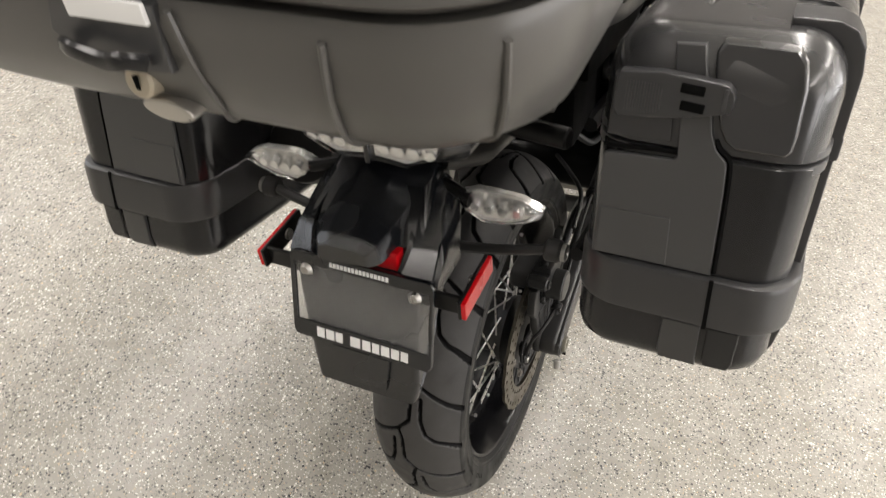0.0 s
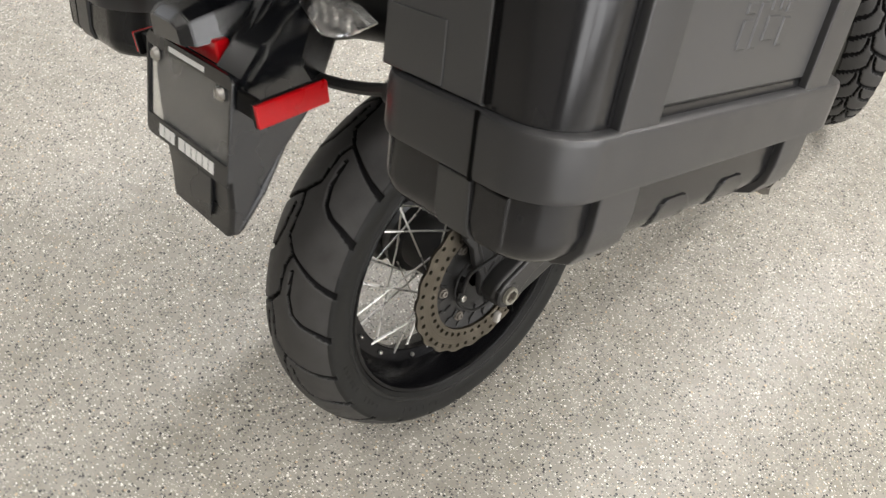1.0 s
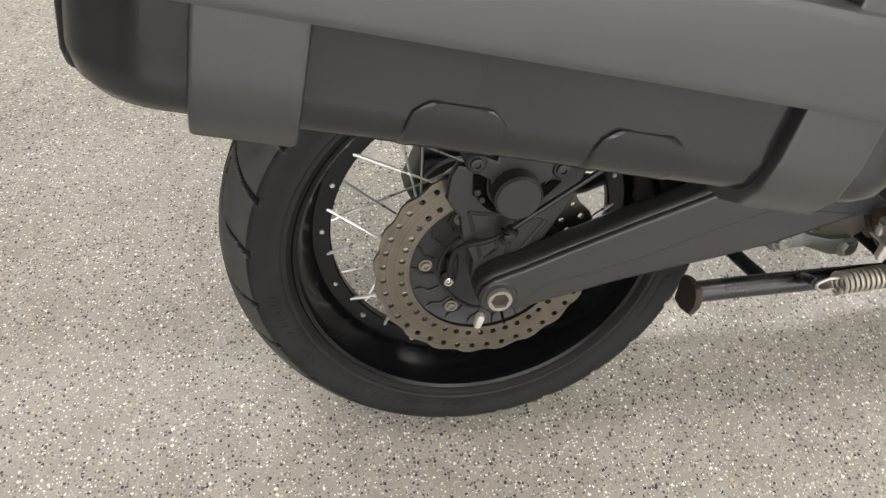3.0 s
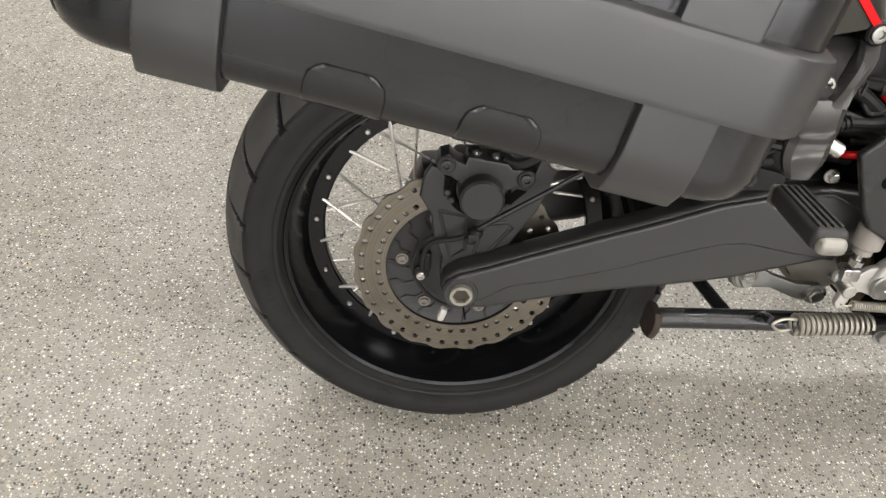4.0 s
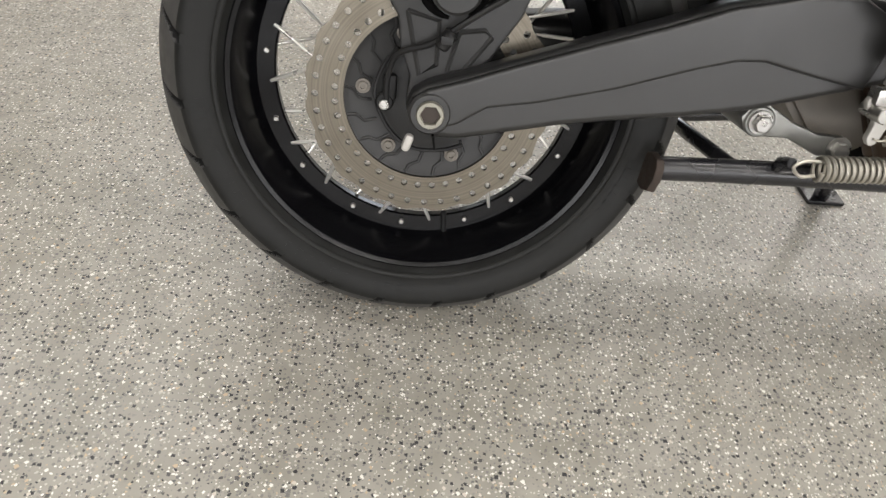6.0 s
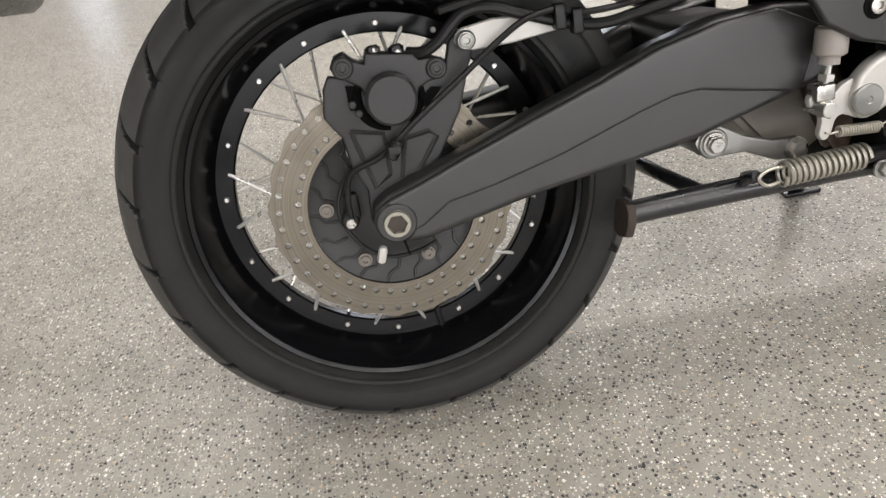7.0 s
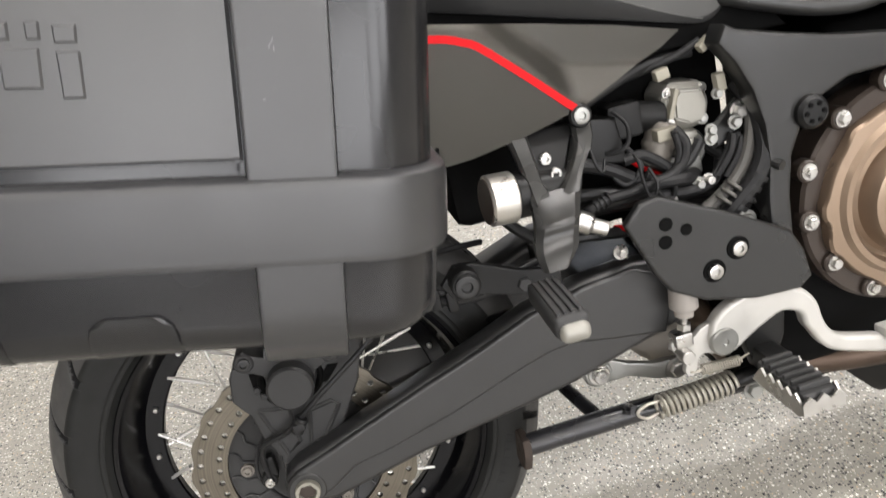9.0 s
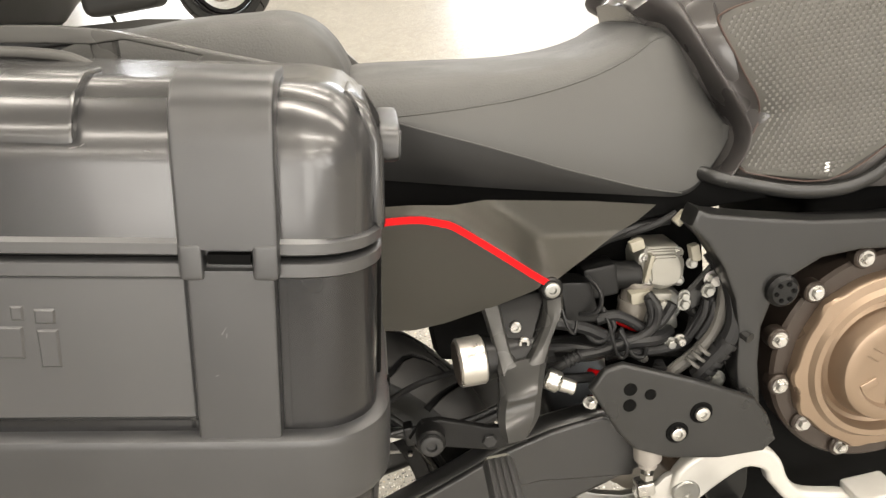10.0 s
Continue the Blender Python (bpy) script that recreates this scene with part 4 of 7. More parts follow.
    for end, u, s in (("rear", U0, -1), ("front", U1, 1)):
        bend = ends(s)
        for nm, outline, proud, bev, m, holder, lab in (
                ("end_cover", [(0.252, 0.4315), (0.252, 0.5375), (0.256, 0.5405), (0.3205, 0.5425), (0.3235, 0.5460), (0.3220, 0.560), (0.3195, 0.583), (0.3140, 0.600), (0.309, 0.616), (0.3055, 0.630), (0.303, 0.643), (0.330, 0.645), (0.3335, 0.632), (0.338, 0.618), (0.3475, 0.590), (0.352, 0.571), (0.3585, 0.5575), (0.3705, 0.5470), (0.3735, 0.520), (0.3765, 0.475), (0.3790, 0.4315)], 0.0042, 0.0018, M_CASE, body, "broad end cover with a strap over the lid"),
                ("cover_step", [(0.256, 0.4330), (0.256, 0.4830), (0.3290, 0.4838), (0.3325, 0.4330)], 0.0056, 0.0010, M_CASE, body, ""),
                ("lid_end_panel", [(0.252, 0.5560), (0.252, 0.615), (0.262, 0.6205), (0.3010, 0.6225), (0.3055, 0.605), (0.3130, 0.583), (0.3150, 0.5580)], 0.0022, 0.0016, M_LID, lid, ""),
                ("end_bulge", [(0.374, 0.5600), (0.364, 0.5670), (0.357, 0.5780), (0.3525, 0.592), (0.346, 0.612), (0.342, 0.626), (0.3395, 0.640), (0.345, 0.6500), (0.408, 0.6500), (0.4180, 0.6400), (0.4230, 0.620), (0.4250, 0.580), (0.4240, 0.5660), (0.4190, 0.5600)], 0.0062, 0.0050, M_LID, lid, "gloss black raised corner panel"),
                ("lower_strap", [(0.343, 0.3165), (0.341, 0.330), (0.3405, 0.372), (0.3815, 0.372), (0.3835, 0.330), (0.3850, 0.3165)], 0.0045, 0.0018, M_CASE_T, body, ""),
                ("lower_bulge", [(0.3920, 0.3200), (0.3900, 0.330), (0.3890, 0.372), (0.4230, 0.372), (0.4230, 0.330), (0.4190, 0.3200)], 0.0032, 0.0030, M_CASE_G, body, "")):
            bm = bmesh.new()
            plate(bm, outline, u - s * 0.002, u + s * proud, bev, 3, axis="y", warp=bend)
            add(nm, bm, m, holder, lab)
        bm = bmesh.new()
        tube(bm, [(w, u + s * 0.0008, v) for w, v in ((0.3560, 0.5660), (0.3620, 0.5570), (0.3725, 0.5480), (0.3765, 0.520), (0.3795, 0.475), (0.3818, 0.434))], 0.0030, 6, 3)
        add("seam", bm, M_DARK, body)
        bm = bmesh.new()
        tube(bm, [(w, u + s * 0.0012, v) for w, v in ((0.254, 0.5460), (0.290, 0.5480), (0.3245, 0.5500), (0.3245, 0.560), (0.3215, 0.582))], 0.0022, 6, 1)
        add("lid_seam", bm, M_DARK, body)
        bm = bmesh.new()
        plate(bm, [(0.3800, 0.4300), (0.3845, 0.4300), (0.3875, 0.3740), (0.3830, 0.3740)], u + s * 0.0085, u + s * 0.0106, 0, axis="y")
        add("belt_seam", bm, M_DARK, body)
        bm = bmesh.new()
        plate(bm, [(0.257, 0.586), (0.2565, 0.600), (0.2575, 0.616), (0.2600, 0.6205), (0.2985, 0.6240), (0.330, 0.6220), (0.3575, 0.6195), (0.3640, 0.614), (0.3660, 0.606), (0.3650, 0.598), (0.3620, 0.5950), (0.3400, 0.5900), (0.3217, 0.5860), (0.290, 0.5820), (0.2627, 0.5805)], u + s * 0.002, u + s * 0.0175, 0.0025, 2, axis="y")
        latch = add("latch", bm, M_CASE_T, lid, "grey plastic latch lever")
        for k in range(13):
            bm = bmesh.new()
            box(bm, (0.2680 + 0.0027 * k, u + s * 0.0178, 0.6005), (0.0013, 0.0016, 0.027 - 0.0009 * max(0, k - 9) ** 2))
            add("grip_rib", bm, M_CASE, latch)
        for w, v in ((0.328, 0.6125), (0.330, 0.5975)):
            bm = bmesh.new()
            box(bm, (w, u + s * 0.0172, v), (0.022, 0.003, 0.0085), 0.001, m=Matrix.Rotation(radians(4), 4, "Y"))
            add("latch_slot", bm, M_DARK, latch)
        bm = bmesh.new()
        box(bm, (0.3575, u + s * 0.0176, 0.6075), (0.004, 0.0016, 0.018), 0.0006)
        add("grip_rib", bm, M_CASE, latch)
    # pale scuffs where the case has rubbed along something
    for u, v, w, length, turn in ((0.018, 0.506, 0.4640, 0.006, 60), (0.0195, 0.503, 0.4640, 0.003, 85), (0.012, 0.475, 0.4640, 0.002, 20), (-0.062, 0.6185, 0.4552, 0.005, 12), (-0.057, 0.6200, 0.4552, 0.003, 35), (-0.020, 0.617, 0.4552, 0.004, -10)):
        bm = bmesh.new()
        box(bm, (w, u, v), (0.0004, length, 0.0005), m=Matrix.Rotation(radians(turn), 4, "X"))
        add("scuff", bm, M_SCUFF, body, "pale scuff mark")
    # carrying handle on the lid
    bm = bmesh.new()
    tube(bm, [(0.315, -0.275, 0.650), (0.315, -0.24, 0.660), (0.315, -0.165, 0.662), (0.315, -0.115, 0.660), (0.315, -0.090, 0.650)], 0.0046, 10)
    add("handle", bm, M_RAIL, lid, "grey plastic carrying handle")
    return ob


side_case(1, "scuffed black plastic pannier case with grey belt and straps")
side_case(-1, "black plastic pannier case above the side stand")


def top_case():
    ob = thing("top_case", "large olive-grey plastic top case on the rear rack", "top case", (0, -0.26, 0.70))
    bm = bmesh.new()
    rows = [(-0.434, -0.140, 0.190, 0.050, 0.714), (-0.450, -0.130, 0.208, 0.07, 0.719), (-0.476, -0.115, 0.232, 0.085, 0.736), (-0.505, -0.08, 0.258, 0.095, 0.762), (-0.525, -0.05, 0.272, 0.10, 0.800),
            (-0.530, -0.05, 0.278, 0.10, 0.835), (-0.526, -0.05, 0.276, 0.10, 0.850)]
    skin(bm, [add_ring(bm, [(w, u, z) for w, u in rrect(-hw, hw, y0, y1, r, 9)]) for y0, y1, hw, r, z in rows])
    shell_ob = part("lower_shell", bm, M_TOP, ob, "olive-grey rounded lower shell")
    bm = bmesh.new()
    rows = [(-0.526, -0.05, 0.276, 0.10, 0.856), (-0.534, -0.045, 0.283, 0.105, 0.862), (-0.530, -0.05, 0.280, 0.11, 0.92), (-0.50, -0.07, 0.26, 0.12, 0.99), (-0.43, -0.11, 0.21, 0.12, 1.03), (-0.36, -0.18, 0.13, 0.08, 1.04)]
    skin(bm, [add_ring(bm, [(w, u, z) for w, u in rrect(-hw, hw, y0, y1, r, 9)]) for y0, y1, hw, r, z in rows])
    part("lid", bm, M_TOP, ob, "olive-grey domed lid")
    for pts in ([(0.000, -0.447, 0.716), (0.028, -0.484, 0.742), (0.050, -0.511, 0.772), (0.056, -0.5275, 0.81), (0.053, -0.5305, 0.845)],
                [(0.116, -0.446, 0.716), (0.128, -0.480, 0.739), (0.140, -0.5075, 0.766), (0.149, -0.5260, 0.80), (0.154, -0.5305, 0.838)],
                [(0.187, -0.431, 0.722), (0.207, -0.451, 0.739), (0.230, -0.477, 0.764), (0.243, -0.496, 0.80), (0.247, -0.501, 0.838)]):
        bm = bmesh.new()
        tube(bm, pts, 0.0026, 8, flat=1.4)
        part("rib", bm, M_TOP, shell_ob)
    bm = bmesh.new()
    plate(bm, [(-0.052, 0.822), (-0.040, 0.848), (0.044, 0.848), (0.040, 0.803), (-0.030, 0.800)], -0.5325, -0.520, 0.003, 2, axis="y")
    latch = part("latch_plate", bm, M_CASE, ob, "dark latch recess")
    bm = bmesh.new()
    tube(bm, [(-0.036, -0.538, 0.816), (-0.022, -0.545, 0.819), (0.004, -0.545, 0.814), (0.018, -0.545, 0.816), (0.028, -0.536, 0.811)], 0.0042, 8, flat=1.5)
    part("latch_handle", bm, M_CASE_G, latch)
    bm = bmesh.new()
    box(bm, (0.008, -0.5345, 0.843), (0.062, 0.004, 0.014), 0.001)
    part("pale_strip", bm, M_WHITE, latch)
    bm = bmesh.new()
    cyl(bm, (-0.002, -0.505, 0.784), (-0.002, -0.5245, 0.7875), 0.0120, seg=24, chamfer=0.002)
    lock = part("lock", bm, M_BRASS, ob, "round metal key lock")
    bm = bmesh.new()
    box(bm, (-0.002, -0.5248, 0.7875), (0.0032, 0.002, 0.010))
    part("key_slot", bm, M_DARK, lock)
    bm = bmesh.new()
    ring = [(0.008 + 0.0215 * math.cos(t), 0.764 + 0.0085 * math.sin(t) - 0.06 * 0.025 * math.cos(t)) for t in [2 * math.pi * k / 28 for k in range(28)]]
    plate(bm, ring, -0.519, -0.495, 0.003, 2, axis="y")
    part("badge", bm, M_KNOB, ob, "plain silver oval badge")
    return ob


top_case()


# ---- tail ----
def lens_shell(bm, pts, y0, y1, bulge=0.006):
    """A lens with the given outline in x and z, its rear face slightly domed."""
    c = Vector((sum(p[0] for p in pts) / len(pts), 0, sum(p[1] for p in pts) / len(pts)))
    back = add_ring(bm, [(x, y1, z) for x, z in pts])
    front = add_ring(bm, [(x, y0, z) for x, z in pts])
    mid = add_ring(bm, [(c.x + (x - c.x) * 0.8, y0 - bulge * 0.7, c.z + (z - c.z) * 0.75) for x, z in pts])
    tip = bm.verts.new((c.x, y0 - bulge, c.z))
    skin(bm, [back, front, mid], caps=False)
    bm.faces.new(back)
    for i in range(len(pts)):
        bm.faces.new((mid[i], mid[(i + 1) % len(pts)], tip))


# tail body under the rack
bm = bmesh.new()
skin(bm, [add_ring(bm, [(w, y, z + dz) for w, z in rrect(-hw, hw, -hh, hh, r, 4)]) for y, hw, hh, r, dz in
          ((-0.262, 0.085, 0.034, 0.02, 0.592), (-0.24, 0.105, 0.045, 0.02, 0.594), (-0.15, 0.115, 0.05, 0.02, 0.600), (0.0, 0.12, 0.045, 0.02, 0.595), (0.14, 0.12, 0.04, 0.02, 0.565))])
tail = part("tail_cowl", bm, M_TAIL, bike, "black plastic tail cowl")
for s in (1, -1):
    pts = [(s * 0.004, 0.560), (s * 0.004, 0.616), (s * 0.030, 0.624), (s * 0.078, 0.612), (s * 0.092, 0.596), (s * 0.080, 0.574), (s * 0.045, 0.556)]
    bm = bmesh.new()
    lens_shell(bm, [(x * 0.93 + s * 0.002, 0.59 + (z - 0.59) * 0.9) for x, z in pts], -0.268, -0.262, -0.003)
    refl = part("tail_light", bm, M_REFL, bike, "silvery tail lamp with clear lens")
    for i in range(4):
        for j in range(3):
            bm = bmesh.new()
            cyl(bm, (s * (0.018 + 0.018 * i), -0.272, 0.574 + 0.016 * j), (s * (0.018 + 0.018 * i), -0.267, 0.574 + 0.016 * j), 0.0065, 0.0075, seg=8)
            part("led", bm, M_REFL, refl)
    bm = bmesh.new()
    lens_shell(bm, pts, -0.277, -0.264, 0.006)
    lens = part("lens", bm, M_LENS, refl, "clear ribbed lens")
    lens.visible_shadow = False
bm = bmesh.new()
box(bm, (0, -0.272, 0.588), (0.007, 0.02, 0.066), 0.002)
part("lens_divider", bm, M_TAIL, tail)

# licence plate carrier: neck, hood, mudguard
GUARD = [(-0.378, 0.270), (-0.371, 0.300), (-0.364, 0.360), (-0.354, 0.420), (-0.338, 0.456), (-0.300, 0.496), (-0.262, 0.525), (-0.220, 0.548), (-0.190, 0.52), (-0.200, 0.460), (-0.232, 0.400), (-0.250, 0.380), (-0.284, 0.350), (-0.323, 0.308), (-0.356, 0.272), (-0.366, 0.266)]


def guard_shape(q):
    """Narrow at the foot, broad at the shoulders."""
    return Vector((q.x * float(np.interp(q.z, [0.26, 0.30, 0.36, 0.42, 0.45, 0.50, 0.55], [1.18, 1.30, 1.34, 1.38, 1.48, 1.40, 1.1])) * (1.0 if q.y < -0.30 else 0.9), q.y, q.z))


bm = bmesh.new()
plate(bm, GUARD, -0.057, 0.057, 0.007, 3, warp=guard_shape)
guard = part("mudguard", bm, M_TAIL, bike, "black plastic mudguard and plate carrier")
bm = bmesh.new()
plate(bm, [(-0.032, 0.284), (-0.040, 0.335), (0.040, 0.335), (0.032, 0.284)], -0.003, 0.002, 0.001, 2, axis="y", warp=lambda q: Vector((q.x, q.y - 0.366 + (q.z - 0.345) * 0.16, q.z)))
part("guard_pad", bm, M_TAIL, guard)
bm = bmesh.new()
skin(bm, [add_ring(bm, [(x, y, z) for x, z in pts]) for y, pts in (
    (-0.205, [(-0.056, 0.490), (-0.050, 0.535), (-0.022, 0.548), (0.022, 0.548), (0.050, 0.535), (0.056, 0.490)]),
    (-0.255, [(-0.056, 0.478), (-0.048, 0.516), (-0.021, 0.535), (0.021, 0.535), (0.048, 0.516), (0.056, 0.478)]),
    (-0.290, [(-0.053, 0.480), (-0.045, 0.511), (-0.020, 0.523), (0.020, 0.523), (0.045, 0.511), (0.053, 0.480)]),
    (-0.325, [(-0.049, 0.474), (-0.042, 0.506), (-0.023, 0.515), (0.023, 0.515), (0.042, 0.506), (0.047, 0.478)]),
    (-0.350, [(-0.044, 0.472), (-0.037, 0.501), (-0.021, 0.508), (0.021, 0.508), (0.037, 0.501), (0.040, 0.477)]),
    (-0.361, [(-0.034, 0.474), (-0.029, 0.496), (-0.016, 0.500), (0.016, 0.500), (0.029, 0.496), (0.030, 0.479)]))])
bmesh.ops.bevel(bm, geom=bm.edges[:], offset=0.0010, segments=2, affect="EDGES", clamp_overlap=True)
part("plate_lamp_hood", bm, M_TAIL, guard, "black plate lamp hood", 12)
bm = bmesh.new()
plate(bm, [(-0.044, 0.454), (-0.046, 0.480), (0.053, 0.482), (0.051, 0.454)], -0.336, -0.320, 0.002, 1, axis="y")
part("rear_reflector", bm, M_REDLENS, guard, "red reflector")
for s in (1, -1):
    bm = bmesh.new()
    skin(bm, [add_ring(bm, [(s * x, y, z) for x, y, z in pts]) for pts in (
        [(0.050, -0.225, 0.535), (0.078, -0.225, 0.52), (0.080, -0.262, 0.505), (0.050, -0.270, 0.52)],
        [(0.058, -0.250, 0.50), (0.092, -0.240, 0.490), (0.095, -0.305, 0.478), (0.060, -0.322, 0.488)],
        [(0.050, -0.275, 0.452), (0.098, -0.266, 0.450), (0.098, -0.342, 0.449), (0.050, -0.350, 0.455)],
        [(0.046, -0.262, 0.424), (0.092, -0.250, 0.418), (0.092, -0.332, 0.424), (0.046, -0.340, 0.430)])])
    bmesh.ops.bevel(bm, geom=bm.edges[:], offset=0.006, segments=2, affect="EDGES", clamp_overlap=True)
    part("side_fairing", bm, M_TAIL, guard)
    # side reflector on its bar
    bm = bmesh.new()
    box(bm, (s * 0.098, -0.338, 0.432), (0.074, 0.006, 0.026), 0.002)
    box(bm, (s * 0.128, -0.307, 0.433), (0.005, 0.084, 0.027), 0.002)
    bar = part("reflector_bracket", bm, M_BLACK, guard)
    bm = bmesh.new()
    box(bm, (s * 0.1325, -0.307, 0.433), (0.006, 0.083, 0.0245), 0.0015)
    part("side_reflector", bm, M_REDLENS, bar, "red side reflector")
    bm = bmesh.new()
    hexbolt(bm, (s * 0.1235, -0.300, 0.434), (-s, 0, 0), 0.005, 0.004)
    part("reflector_screw", bm, M_STEEL, bar)
    # indicator
    bm = bmesh.new()
    tube(bm, [(s * 0.060, -0.235, 0.515), (s * 0.085, -0.242, 0.510), (s * 0.106, -0.248, 0.506)], 0.0075, 10, 2)
    cyl(bm, (s * 0.056, -0.234, 0.515), (s * 0.066, -0.236, 0.514), 0.016, seg=16, chamfer=0.002)
    stem = part("indicator", bm, M_BLACK, bike, "black stalk of a clear indicator")
    out = [(s * x - 0.004, 0.505 + (z - 0.505) * 0.80) for x, z in ((0.097, 0.514), (0.116, 0.5245), (0.140, 0.5245), (0.168, 0.522), (0.192, 0.509), (0.172, 0.495), (0.148, 0.486), (0.126, 0.483), (0.106, 0.497))]
    bm = bmesh.new()
    lens_shell(bm, out, -0.248, -0.236, -0.002)
    part("indicator_housing", bm, M_REFL, stem, "silvery indicator reflector")
    for i in range(4):
        bm = bmesh.new()
        cyl(bm, (s * (0.117 + 0.016 * i) - 0.004, -0.256, 0.505), (s * (0.117 + 0.016 * i) - 0.004, -0.249, 0.505), 0.0052, 0.0064, seg=12)
        part("led", bm, M_REFL, stem)
    bm = bmesh.new()
    lens_shell(bm, [(x + s * 0.0008, 0.505 + (z - 0.505) * 1.05) for x, z in out], -0.259, -0.244, 0.005)
    il = part("indicator_lens", bm, M_LENS, stem, "clear indicator lens")
    il.visible_shadow = False

# licence plate in its frame
PLATE = Matrix.Translation((0.008, -0.3595, 0.4060)) @ Matrix.Rotation(radians(-16), 4, "X")


def on_plate(bm):
    bmesh.ops.transform(bm, matrix=PLATE, verts=bm.verts)
    return bm


bm = bmesh.new()
rings = [add_ring(bm, [(w, y, v) for w, v in rrect(-hw, hw, -hh, hh, r, 5)]) for hw, hh, r, y in (
    (0.0870, 0.0530, 0.004, 0.001), (0.0925, 0.0585, 0.009, 0.001), (0.0930, 0.0590, 0.009, -0.003), (0.0920, 0.0580, 0.009, -0.005), (0.0885, 0.0545, 0.005, -0.005), (0.0870, 0.0530, 0.004, -0.003), (0.0870, 0.0530, 0.004, 0.001))]
skin(bm, rings, caps=False)
bmesh.ops.remove_doubles(bm, verts=bm.verts, dist=1e-6)
pf = part("plate_frame", on_plate(bm), M_TAIL, bike, "black dealer plate frame with pale print")
bm = bmesh.new()
box(bm, (0, -0.0010, 0.0), (0.176, 0.0016, 0.108))
part("smoked_insert", on_plate(bm), M_PLATE, pf, "clear plastic sheet with no plate behind it").visible_shadow = False
bm = bmesh.new()
box(bm, (0, -0.0040, -0.0465), (0.178, 0.0022, 0.024), 0.0008)
part("lower_band", on_plate(bm), M_TAIL, pf)
bm = bmesh.new()
box(bm, (0, -0.0040, 0.0505), (0.178, 0.0022, 0.013), 0.0008)
part("upper_band", on_plate(bm), M_TAIL, pf)
xs = -0.060
for w in (0.0125, 0.0135, 0.0115, -1, 0.0165, 0.0135, 0.0115, 0.0135, 0.0125, 0.0115):
    if w < 0:
        xs += 0.008
        continue
    bm = bmesh.new()
    box(bm, (xs + w / 2, -0.0054, -0.0465), (w * 0.80, 0.0012, 0.0132))
    part("print_bar", on_plate(bm), M_WHITE, pf)
    xs += w
for k in range(16):
    bm = bmesh.new()
    box(bm, (-0.036 + 0.0048 * k, -0.0054, 0.0505), (0.0034, 0.0010, 0.0055))
    part("print_bar", on_plate(bm), M_WHITE, pf)
for sx in (-0.070, 0.070):
    bm = bmesh.new()
    cyl(bm, (sx, -0.003, 0.036), (sx, -0.009, 0.036), 0.0085, 0.0065, seg=14, chamfer=0.0015)
    part("plate_screw", on_plate(bm), M_STEEL, pf)

# pannier rack stays
for s in (1, -1):
    bm = bmesh.new()
    tube(bm, [(s * 0.055, -0.232, 0.412), (s * 0.108, -0.231, 0.419), (s * 0.150, -0.230, 0.428), (s * 0.186, -0.228, 0.438)], 0.0068, 10)
    cyl(bm, (s * 0.186, -0.227, 0.438), (s * 0.206, -0.227, 0.438), 0.0140, seg=20, chamfer=0.003)
    part("rack_stay", bm, M_CAST, bike, "dark grey rack stay")
    bm = bmesh.new()
    tube(bm, [(s * 0.220, -0.217, 0.430), (s * 0.220, -0.12, 0.40), (s * 0.220, 0.05, 0.37), (s * 0.220, 0.15, 0.37), (s * 0.220, 0.18, 0.45), (s * 0.220, 0.13, 0.55), (s * 0.220, -0.10, 0.60)], 0.0085, 10)
    part("rack_loop", bm, M_BLACK, bike)
    bm = bmesh.new()
    socketbolt(bm, (s * 0.206, -0.227, 0.438), (s, 0, 0), 0.011, 0.006)
    part("rack_bolt", bm, M_ZINC, bike)
    bm = bmesh.new()
    cyl(bm, (s * 0.10, -0.20, 0.585), (s * 0.205, -0.215, 0.585), 0.012, seg=14, chamfer=0.002)
    part("rack_spacer", bm, M_BLACK, bike)
# silencer
bm = bmesh.new()
tube(bm, [(-0.150, 0.46, 0.15), (-0.195, 0.38, 0.205), (-0.200, 0.30, 0.258), (-0.200, 0.10, 0.345), (-0.195, -0.10, 0.43), (-0.190, -0.16, 0.455)], [0.026, 0.045, 0.062, 0.064, 0.062, 0.048], 24, 4)
part("silencer", bm, M_BLACK, bike, "dull black exhaust silencer")
bm = bmesh.new()
cyl(bm, (-0.199, 0.318, 0.248), (-0.200, 0.304, 0.256), 0.0645, seg=28)
part("silencer_band", bm, M_HEADER, bike, "heat-tinted silencer band")
bm = bmesh.new()
skin(bm, [add_ring(bm, [(w, y, z + dz) for w, z in rrect(-hw, hw, -hh, hh, r, 4)]) for y, hw, hh, r, dz in ((-0.225, 0.070, 0.03, 0.02, 0.545), (-0.17, 0.105, 0.042, 0.03, 0.535), (-0.06, 0.11, 0.052, 0.04, 0.515), (0.05, 0.10, 0.045, 0.03, 0.51))])
part("undertail", bm, M_BLACK, bike, "black plastic undertail")


# ---- seat, tank, side panels, frame ----
def smooth2(pts, steps=6):
    """A smooth line through points of a plane."""
    return [(q.y, q.z) for q in smooth_path([(0, a, b) for a, b in pts], steps)]


def loft(secs, material, name, parent, label="", smooth=50.0):
    bm = bmesh.new()
    skin(bm, [add_ring(bm, s) for s in secs])
    return part(name, bm, material, parent, label, smooth)


